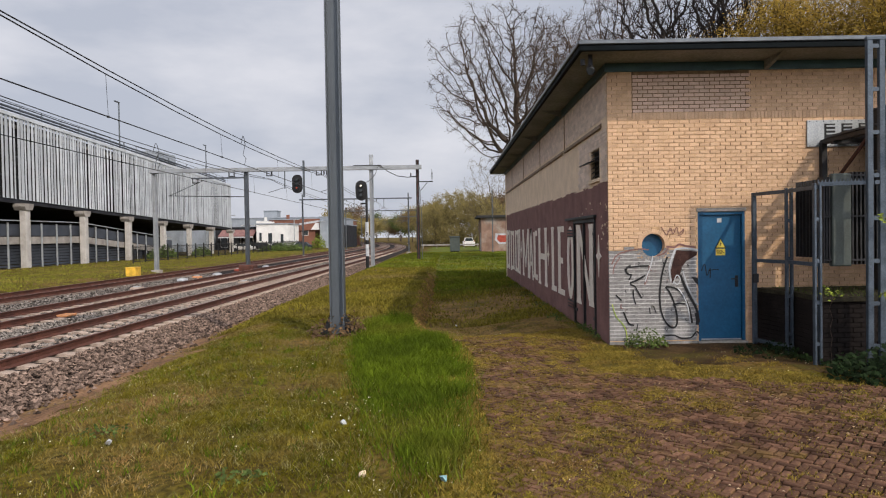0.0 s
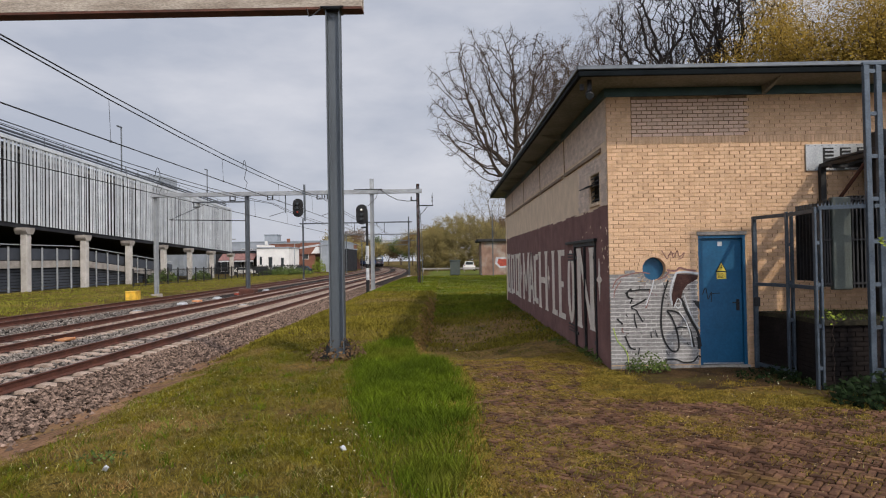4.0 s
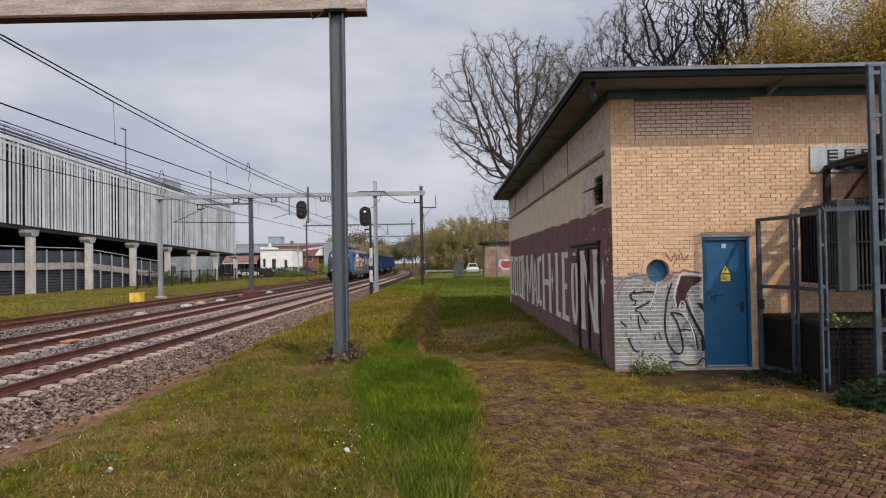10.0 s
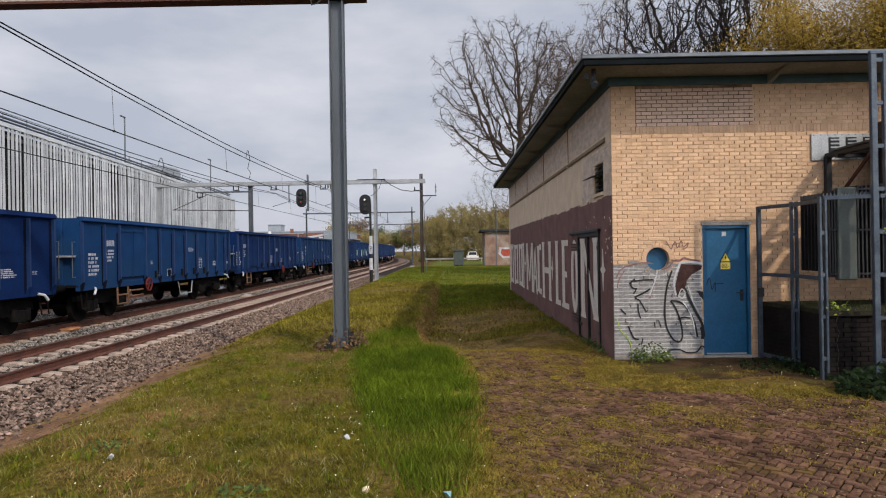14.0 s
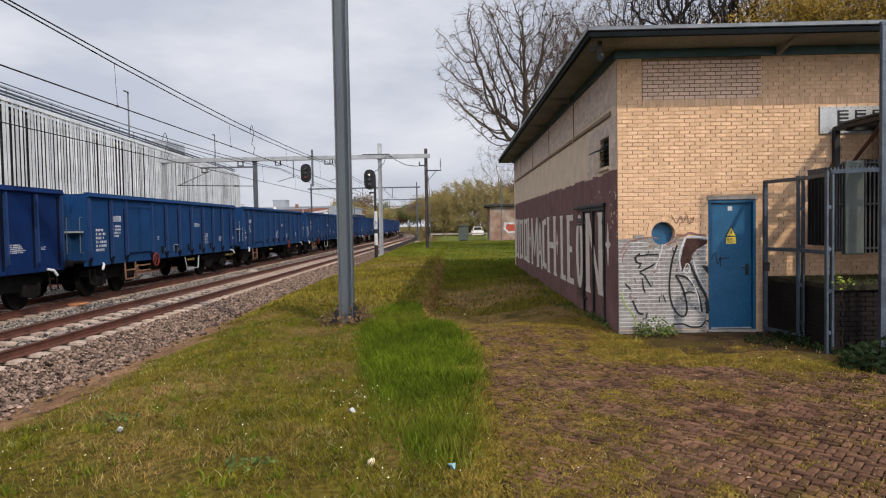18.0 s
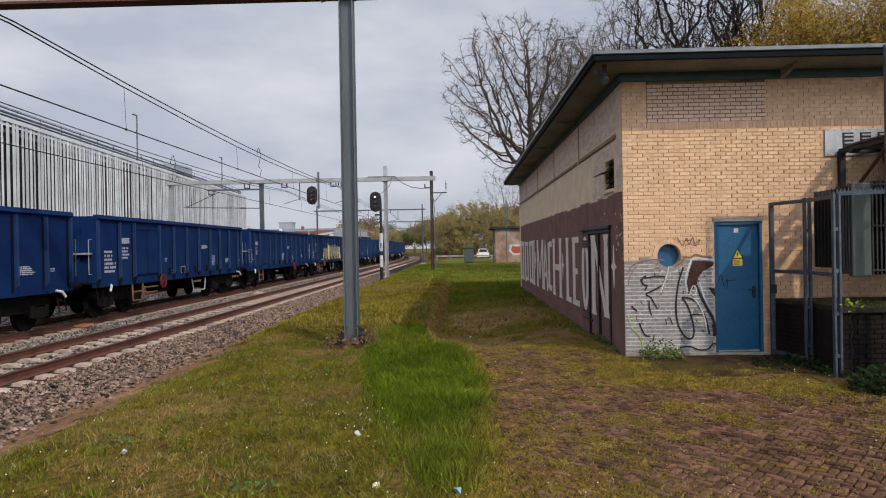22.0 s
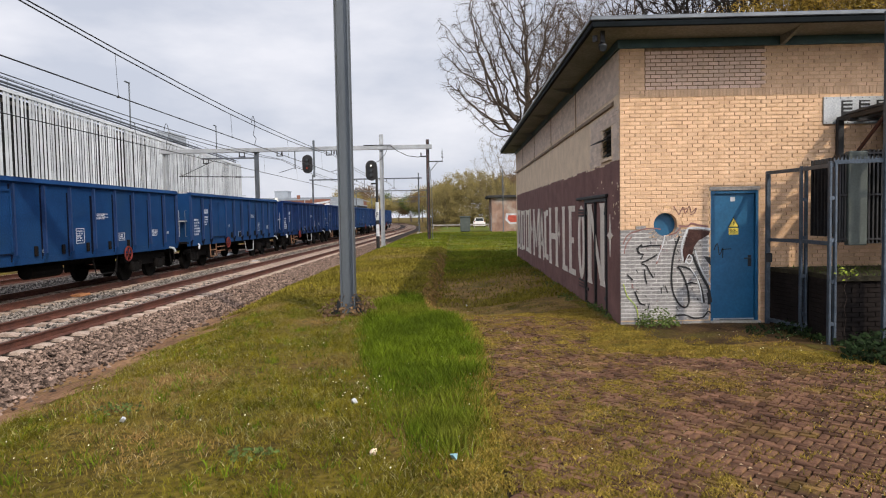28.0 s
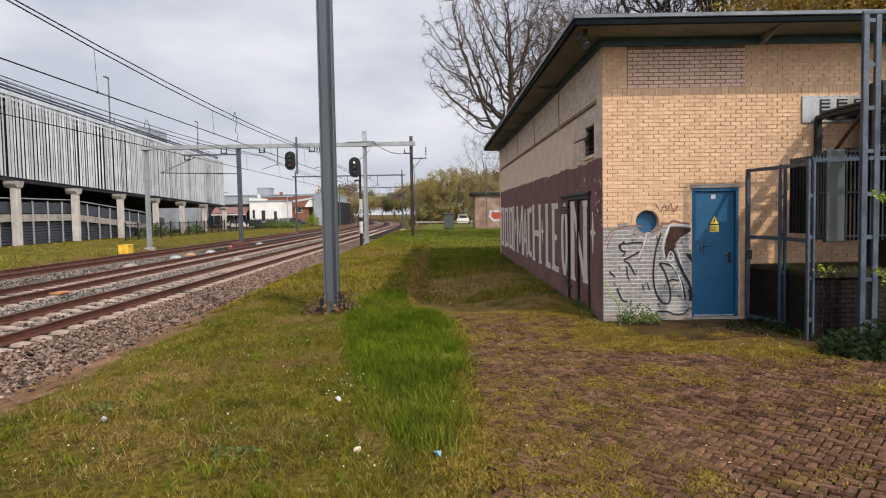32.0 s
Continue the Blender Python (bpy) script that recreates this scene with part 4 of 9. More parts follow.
def build_roof():
    r = thing("roof", (BX, BY, BTOP), "flat roof with zinc edge, beige soffit and blue green beam", "roof", kind="structure")
    x0, x1, y0, y1 = 2.0, BEAST + 0.9, 9.79, BFAR + 0.7
    part("roof_slab", Geo().box(x0 + 0.06, y0 + 0.06, 4.493, x1 - 0.06, y1 - 0.06, 4.55), "roof_felt", r)
    part("soffit", Geo().box(x0 + 0.07, y0 + 0.07, 4.47, x1 - 0.07, BY - 0.02, 4.49).box(x0 + 0.07, BY - 0.02, 4.47, BX - 0.02, y1 - 0.07, 4.49), "soffit_board", r)
    for nm, a in (("front_fascia", (x0, y0, x1, y0 + 0.055)), ("side_fascia", (x0, y0 + 0.058, x0 + 0.055, y1)), ("back_fascia", (x0 + 0.058, y1 - 0.055, x1, y1)), ("east_fascia", (x1 - 0.055, y0 + 0.058, x1, y1 - 0.058))):
        f = part(nm, Geo().box(a[0], a[1], 4.445, a[2], a[3], 4.53, 0.01), "fascia_paint", r, "almost black green fascia board")
        part("edge_trim", Geo().box(a[0] - 0.025, a[1] - 0.025, 4.533, a[2] + 0.025, a[3] + 0.025, 4.60, 0.012), "zinc", f, "grey zinc roof edge")
    part("front_beam", Geo().box(BX - 0.035, BY - 0.035, BTOP + 0.002, BEAST, BY + 0.2, 4.468), "green_steel", r, "blue green beam above the brickwork")
    part("side_beam", Geo().box(BX - 0.035, BY + 0.203, BTOP + 0.002, BX + 0.2, BFAR, 4.468), "green_steel", r)
    for y in (14.6, 18.4, 22.2, 26.0):
        part("bracket", Geo().prism([(2.12, 4.468), (BX - 0.037, 4.468), (BX - 0.037, 4.33)], "y", y - 0.03, y + 0.03), "soffit_board", r)
    for x in (5.1, 8.1):
        part("bracket", Geo().prism([(9.98, 4.468), (BY - 0.037, 4.468), (BY - 0.037, 4.33)], "x", x - 0.03, x + 0.03), "soffit_board", r)


build_roof()


def build_door():
    x0, x1, top = DOOR
    d = thing("door_1", ((x0 + x1) / 2, BY, 0), "closed blue steel door with a yellow warning sign", "door", kind="structure")
    fr = part("door_frame", Geo().box(x0, BY + 0.01, 0, x0 + 0.045, BY + 0.16, top).box(x1 - 0.045, BY + 0.01, 0, x1, BY + 0.16, top).box(x0 + 0.045, BY + 0.01, top - 0.045, x1 - 0.045, BY + 0.16, top), "door_blue", d)
    leaf = part("door_leaf", Geo().box(x0 + 0.05, BY + 0.05, 0.05, x1 - 0.05, BY + 0.10, top - 0.05, 0.006), "door_blue", d)
    part("kick_plate", Geo().box(x0 + 0.055, BY + 0.042, 0.055, x1 - 0.055, BY + 0.049, 0.075), "light_steel", leaf)
    part("threshold", Geo().box(x0 - 0.02, BY - 0.06, -0.06, x1 + 0.02, BY + 0.2, 0.045, 0.008), "concrete", d)
    part("lintel", Geo().box(x0 - 0.02, BY - 0.012, top + 0.002, x1 + 0.02, BY + 0.05, top + 0.062, 0.006), "concrete", d, "grey concrete lintel")
    h = part("door_handle", Geo().box(x1 - 0.15, BY + 0.03, 0.90, x1 - 0.10, BY + 0.048, 1.08, 0.004), "dark_steel", leaf)
    part("lever", Geo().tube([(x1 - 0.125, BY + 0.03, 1.03), (x1 - 0.125, BY - 0.01, 1.03), (x1 - 0.23, BY - 0.01, 1.03)], 0.009, 8), "dark_steel", h)
    cx = x0 + 0.375
    tri = part("warning_sign", Geo().prism([(cx - 0.09, 1.52), (cx + 0.09, 1.52), (cx, 1.68)], "y", BY + 0.042, BY + 0.048), "black_paint", leaf, "yellow high voltage warning sticker")
    part("sign_face", Geo().prism([(cx - 0.07, 1.531), (cx + 0.07, 1.531), (cx, 1.66)], "y", BY + 0.038, BY + 0.0415), "sign_yellow", tri)
    part("bolt_mark", Geo().prism([(cx + 0.014, 1.635), (cx - 0.016, 1.585), (cx - 0.002, 1.585), (cx - 0.011, 1.545), (cx + 0.018, 1.596), (cx + 0.003, 1.596)], "y", BY + 0.035, BY + 0.0375), "black_paint", tri)
    lab = part("text_sticker", Geo().box(cx - 0.075, BY + 0.042, 1.405, cx + 0.075, BY + 0.048, 1.51), "sign_yellow", leaf)
    part("writing", bars(Geo(), cx - 0.062, cx + 0.062, BY + 0.041, 1.42, 1.495, 4, 3, depth=0.002), "black_paint", lab)
    part("number_plate", Geo().box(cx - 0.05, BY + 0.044, 1.93, cx + 0.02, BY + 0.049, 2.0), "white_mark", leaf, "small white plate")
    return d


build_door()


# ---- portals over the tracks ----
def h_post(g, x, y, z0, z1, w=0.26, d=0.24):
    """An H section column."""
    w, d = w / 2, d / 2
    t, q = 0.02, 0.008
    return g.prism([(x - w, y - d), (x - w + t, y - d), (x - w + t, y - q), (x + w - t, y - q), (x + w - t, y - d), (x + w, y - d), (x + w, y + d), (x + w - t, y + d), (x + w - t, y + q), (x - w + t, y + q), (x - w + t, y + d), (x - w, y + d)], "z", z0, z1)


def portal(y, x_left, x_right, posts, beam_z, h=0.32, far=False, label="galvanised steel portal over the tracks carrying overhead line"):
    b = bend(y)
    p = thing("overhead_line_portal", (posts[-1] + b, y, ground_z(posts[-1] + b, y)), label, "catenary portal", group="overhead line portals")
    g = Geo()
    for s in (-0.1, 0.1):
        g.box(x_left + b, y + s - 0.03, beam_z, x_right + b, y + s + 0.03, beam_z + h, 0.01)
    g.box(x_left + b, y - 0.069, beam_z + h * 0.4, x_right + b, y + 0.069, beam_z + h * 0.6)
    part("beam", g, "weathered_beam" if y < 20 else "portal_steel" if y < 60 else "zinc", p)
    if y < 20:
        part("beam_foot", Geo().box(x_left + b, y - 0.15, beam_z - 0.045, x_right + b, y + 0.15, beam_z - 0.004), "rail_rust", p, "rusty lower flange of the beam")
    for x in posts:
        w = 0.16 if far else 0.26
        post = part("post", h_post(Geo(), x + b, y, ground_z(x + b, y) - 0.2, beam_z + 0.0, w), "galvanised_steel" if y < 20 else "portal_steel" if x in (-5.0, -19.9) else "zinc", p)
        z = max(ground_z(x + b, y), -0.42)
        if y > 20:
            part("footing", Geo().box(x + b - 0.3, y - 0.3, -0.7, x + b + 0.3, y + 0.3, z + 0.14, 0.03), "concrete", post)
        part("cap_plate", Geo().box(x + b - w * 0.8, y - 0.2, beam_z - 0.02, x + b + w * 0.8, y + 0.2, beam_z - 0.002), "dark_steel", post)
    return p


def insulator(g, a, b, r=0.05):
    a, b = Vector(a), Vector(b)
    g.tube([a, b], 0.015, 6)
    for k in range(5):
        c = a.lerp(b, 0.25 + 0.12 * k)
        d = (b - a).normalized() * 0.015
        g.tube([c - d, c + d], r, 8)
    return g


PORTALS = [12.3, 46.0, 81.0, 118.0, 156.0, 196.0]
CONTACT, CARRIER = 4.86, 6.12


def build_portals():
    near = portal(PORTALS[0], -21.0, -1.45, [-20.4, -2.0], 6.45, 0.34)
    for s in (-1, 1):
        part("gusset", Geo().prism([(-2.0 + s * 0.14, 0.0), (-2.0 + s * 0.34, 0.0), (-2.0 + s * 0.14, 0.36)], "y", 12.2, 12.4), "dark_steel", near)
    part("base_plate", Geo().box(-2.36, 12.06, -0.03, -1.64, 12.54, 0.015, 0.004), "rail_rust", near)
    part("clamp", Geo().box(-2.17, 12.12, 6.40, -1.83, 12.48, 6.449, 0.01), "dark_steel", near)
    part("dropper_cable", Geo().tube([(-2.2, 12.15, 6.42), (-2.32, 12.12, 6.3), (-2.42, 12.12, 6.27), (-2.45, 12.12, 6.4)], 0.012, 6), "dark_steel", near)
    second = portal(PORTALS[1], -20.2, -1.55, [-19.9, -13.6, -5.0], 6.42, 0.28)
    part("post_plate", Geo().box(-6.2, 45.84, 6.702, -4.3, 46.16, 6.74), "dark_steel", second)
    part("post_head", Geo().box(-5.13, 45.86, 6.72, -4.87, 46.14, 7.45), "light_steel", second)
    arm = part("cantilever", Geo().box(-17.4, 45.94, 5.98, -13.74, 46.06, 6.08, 0.01), "zinc", second, "cantilever tube over the far track")
    part("lower_tube", Geo().tube([(-13.74, 46, 4.72), (-19.0, 46, 4.86)], 0.03, 6), "dark_steel", arm)
    part("insulator", insulator(Geo(), (-15.2, 46, 4.76), (-14.6, 46, 4.74), 0.06), "dark_steel", arm)
    part("stay", Geo().tube([(-18.9, 46, 4.86), (-16.5, 46, 5.9)], 0.02, 5).tube([(-18.5, 46, 4.86), (-18.55, 46, 6.4)], 0.015, 5), "dark_steel", arm)
    part("clamp", Geo().box(-17.3, 45.9, 5.68, -16.9, 46.1, 5.74).box(-17.3, 45.96, 5.74, -17.26, 46.04, 5.98).box(-16.94, 45.96, 5.74, -16.9, 46.04, 5.98), "dark_steel", arm)
    for x in (-14.6, -12.0, -8.6, -7.9):
        part("hanger_clip", Geo().box(x - 0.2, 45.9, 6.1, x + 0.2, 46.1, 6.15).box(x - 0.2, 45.95, 6.15, x - 0.15, 46.05, 6.42).box(x + 0.15, 45.95, 6.15, x + 0.2, 46.05, 6.42), "dark_steel", second)
    part("sagging_cable", Geo().tube([(-4.4, 45.8, 6.7), (-3.9, 45.8, 6.3), (-3.2, 45.8, 5.95), (-2.5, 45.8, 5.85), (-1.95, 45.8, 5.9)], 0.025, 5).tube([(-4.5, 45.8, 6.7), (-4.7, 45.8, 6.1), (-5.2, 45.8, 5.6), (-5.6, 45.8, 5.5)], 0.02, 5), "dark_steel", second)
    for y in PORTALS[2:]:
        far_one = portal(y, -17.6, -4.0, [-17.2, -4.4], 6.4, 0.14, far=True)
        for x in (-17.2, -4.4):
            part("post_head", Geo().box(x + bend(y) - 0.07, y - 0.07, 6.542, x + bend(y) + 0.07, y + 0.07, 7.1), "zinc", far_one)
    # hangers and steady arms under each beam
    for y in PORTALS:
        b = bend(y)
        for key, c in TRACKS.items():
            if key == "far" or (y < 20 and key == "near"):
                continue
            a = thing("registration_arm", (c + b, y, 6.42), "hanging steel arm and insulators holding the overhead wires", "catenary arm", group="catenary arms")
            e = -0.9 if y < 20 else 0.9
            g = Geo().tube([(c + b + e, y, 6.42), (c + b + e, y, CONTACT + 0.35)], 0.04, 6)
            g.tube([(c + b + e, y, CONTACT + 0.45), (c + b - 0.25 * e, y, CONTACT + 0.12)], 0.022, 6)
            if y > 20:
                part("hanger", g, "galvanised_steel", a)
            part("insulator", insulator(Geo(), (c + b, y, 6.44), (c + b, y, CARRIER)), "dark_steel", a)


build_portals()


def build_wires():
    ys = [-30.0] + PORTALS + [240.0, 300.0]
    w = thing("overhead_wires", (-8, 0, 5), "black overhead contact and carrier wires with droppers", "wires")
    for key in ("near", "middle"):
        c = TRACKS[key]
        carrier, contact, drop = Geo(), Geo(), Geo()
        second = Geo()
        top = CARRIER if key == "near" else 5.88
        foot = CONTACT if key == "near" else 4.70
        upper, under, low = [], [], []
        for a, b in zip(ys, ys[1:]):
            for k in range(8):
                t = k / 8
                y = a + (b - a) * t
                x = c + bend(a) * (1 - t) + bend(b) * t
                s = 4 * t * (1 - t)
                upper.append((x + 0.04, y, top - 0.29 * s))
                under.append((x - 0.04, y, top - 0.03 - 0.41 * s))
                low.append((x, y, foot))
                if k % 2 and y < 120:
                    drop.tube([(x - 0.04, y, top - 0.03 - 0.41 * s), (x, y, foot)], 0.006, 4)
                    drop.disc((x, y, foot), "z", 0.03, 0.05, 6)
        carrier.tube(upper, 0.016, 5)
        second.tube(under, 0.016, 5)
        contact.tube(low, 0.016, 5)
        part("carrier_wire", carrier, "black_paint", w)
        part("carrier_wire", second, "black_paint", w)
        loop = Geo()
        y0, zc = 27.6, top - 0.35
        pts = [(c, y0 - 0.25 + 0.5 * q / 10, zc + 0.32 * math.sin(math.pi * q / 10) - 0.05) for q in range(11)]
        pts += [(c, y0 - 0.05, zc - 0.5), (c, y0 + 0.35, foot + 0.3), (c, y0 + 0.1, foot)]
        loop.tube(pts, 0.012, 5)
        part("link_wire", loop, "black_paint", w, "looped cable joining carrier and contact wire")
        part("contact_wire", contact, "black_paint", w)
        part("dropper_wire", drop, "black_paint", w, kind="stuff")


build_wires()


# ---- the parking garage ----
GX = -35.0


def garage_z(y, at_45, at_110):
    return at_45 + (at_110 - at_45) * (y - 45.0) / 65.0


def build_garage():
    g = thing("parking_garage", (GX - 15, 75, -0.3), "parking garage clad in pale vertical slats above open concrete columns", "building")
    y0, y1 = 30.0, 109.5
    top = lambda y: garage_z(y, 12.35, 10.5)
    low = lambda y: garage_z(y, 5.7, 3.72)
    # added black sheet that stands in for the shade between the slats
    back = part("facade_backing", Geo().prism([(y0, low(y0) + 0.1), (y1, low(y1) + 0.1), (y1, top(y1) - 0.1), (y0, top(y0) - 0.1)], "x", GX - 1.0, GX - 0.7), "black_paint", g, "black sheet added behind the slats for the shade in their gaps")
    rnd = random.Random(3)
    y = y0
    while y < y1 - 0.3:
        w = rnd.choice((0.18, 0.24, 0.3, 0.36))
        gap = rnd.choice((0.10, 0.14, 0.2, 0.36)) * (1.0 - 0.4 * smooth(70, 95, y))
        if y > 40:
            part("slat", Geo().prism([(y, low(y)), (y + w, low(y + w)), (y + w, top(y + w)), (y, top(y))], "x", GX - 0.025, GX), "garage_slat", g)
        y += w + gap
    for f in (0.27, 0.52, 0.76):
        pts = [(yy, low(yy) + (top(yy) - low(yy)) * f) for yy in (y0, y1)]
        part("cladding_rail", Geo().prism([(pts[0][0], pts[0][1]), (pts[1][0], pts[1][1]), (pts[1][0], pts[1][1] + 0.03), (pts[0][0], pts[0][1] + 0.03)], "x", GX - 0.1, GX - 0.03), "galvanised_steel", g)
    part("coping", Geo().prism([(y0, top(y0)), (y1, top(y1)), (y1, top(y1) + 0.28), (y0, top(y0) + 0.28)], "x", GX - 0.5, GX + 0.06), "garage_slat", g, "pale coping along the parapet")
    # deck underside and inner wall: the garage's inner shade is put into their colour
    part("deck_edge", Geo().prism([(y0, low(y0) - 0.35), (y1, low(y1) - 0.35), (y1, low(y1) - 0.02), (y0, low(y0) - 0.02)], "x", GX - 30, GX - 0.1), "garage_dark", g, "underside of the deck, coloured dark for the shade in the garage")
    part("roof_deck", Geo().prism([(y0, top(y0) - 0.7), (y1, top(y1) - 0.7), (y1, top(y1) - 0.4), (y0, top(y0) - 0.4)], "x", GX - 30, GX - 0.62), "concrete", g)
    part("end_wall", Geo().box(GX - 30, y1, 3.6, GX - 0.02, y1 + 0.25, 10.6), "garage_slat", g)
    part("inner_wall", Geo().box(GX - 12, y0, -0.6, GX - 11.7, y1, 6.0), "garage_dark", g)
    # railing and dark pipe on the roof edge
    for off, h, r in ((0.35, 0.95, 0.03), (0.35, 0.55, 0.02)):
        part("roof_rail", Geo().tube([(GX - off, yy, top(yy) + 0.28 + h) for yy in (y0, y1)], r, 5), "galvanised_steel", g)
    for k in range(22):
        yy = 44 + k * 3.0
        part("rail_post", Geo().tube([(GX - 0.35, yy, top(yy) + 0.2), (GX - 0.35, yy, top(yy) + 1.23)], 0.03, 5), "galvanised_steel", g)
    for dz, r in ((0.98, 0.10), (0.72, 0.08)):
        part("roof_pipe", Geo().tube([(GX - 0.8, yy, top(yy) + dz) for yy in (y0, y1)], r, 6), "garage_screen", g, "dark pipe along the roof edge")
    part("stair_tower", Geo().box(GX - 6, 84.5, 9.5, GX - 1.0, 90, 13.2, 0.1), "grey_cladding", g, "small grey roof house")
    # columns with capitals
    for y in (37.2, 46.2, 55.2, 64.2, 73.2, 82.2, 90.6, 99.2, 108.4):
        c = part("column", Geo().box(GX + 0.04, y - 0.32, -0.8, GX + 0.6, y + 0.32, low(y) - 0.8, 0.05), "pale_concrete", g)
        part("capital", Geo().prism([(y - 0.37, low(y) - 0.9), (y + 0.37, low(y) - 0.9), (y + 0.6, low(y) - 0.6), (y + 0.6, low(y) - 0.36), (y - 0.6, low(y) - 0.36), (y - 0.6, low(y) - 0.6)], "x", GX - 0.3, GX + 0.7), "concrete", c)
    # ramp band, its railing, and the dark ribbed screen under it
    pts = [(30, 1.62), (64.5, 1.72), (86, 0.15)]
    for (a, za), (b, zb) in zip(pts, pts[1:]):
        part("ramp_edge", Geo().prism([(a, za), (b, zb), (b, zb + 0.62), (a, za + 0.62)], "x", GX - 0.28, GX - 0.08), "concrete", g, "pale concrete edge of the ramp")
        part("ramp_mesh", Geo().prism([(a, za + 0.7), (b, zb + 0.7), (b, zb + 1.65), (a, za + 1.65)], "x", GX - 0.20, GX - 0.18), "garage_screen", g, "grey mesh panel of the railing")
        part("ramp_handrail", Geo().tube([(GX - 0.15, a, za + 1.95), (GX - 0.15, b, zb + 1.95)], 0.05, 6), "light_steel", g)
    y = 40.0
    while y < 85:
        z = 1.7 if y < 64.5 else 1.72 - 1.57 * (y - 64.5) / 21.5
        part("ramp_post", Geo().box(GX - 0.07, y - 0.06, -0.6, GX + 0.03, y + 0.06, z + 1.75), "light_steel", g)
        y += 2.25
    for k in range(8):
        z0 = -0.45 + 0.26 * k
        end = 84 if z0 < 0.1 else 84 - (z0 - 0.1) * 12.0
        part("screen_slat", Geo().box(GX - 0.45, 30, z0, GX - 0.38, min(end, 78), z0 + 0.2), "garage_screen", g)
    # lamp posts on the roof
    for y, h in ((78.6, 6.6), (107.0, 6.2)):
        lp = thing("street_lamp", (GX - 3, y, top(y) - 0.4), "thin grey lamp post on the garage roof", "lamp post", group="roof lamps")
        part("pole", Geo().tube([(GX - 3, y, top(y) - 0.4), (GX - 3, y, top(y) + h)], 0.08, 6), "galvanised_steel", lp)
        part("lamp_head", Geo().box(GX - 3.1, y - 1.0, top(y) + h, GX - 2.9, y + 0.1, top(y) + h + 0.14, 0.03), "galvanised_steel", lp)


build_garage()


# ---- signals ----
def signal_head(p, x, y, z, lit, mat):
    g = Geo()
    pts = []
    for k in range(24):
        a = 2 * math.pi * k / 24
        pts.append((x + 0.36 * math.cos(a), z + (0.27 if math.sin(a) > 0 else -0.27) + 0.36 * math.sin(a)))
    h = part("target_board", g.prism(pts, "y", y - 0.02, y + 0.02), "black_paint", p, "black oval signal board")
    part("lamp_box", Geo().box(x - 0.2, y + 0.021, z - 0.45, x + 0.2, y + 0.3, z + 0.45, 0.03), "black_paint", h)
    for k in range(3):
        zz = z + 0.29 - 0.29 * k
        hood = part("hood", Geo().tube([(x, y - 0.21, zz), (x, y - 0.022, zz)], 0.12, 12), "black_paint", h)
        part("lens", Geo().disc((x, y - 0.215, zz), "y", 0.055 if k == lit else 0.08, 0.008, 14), mat if k == lit else "tinted_glass", hood)


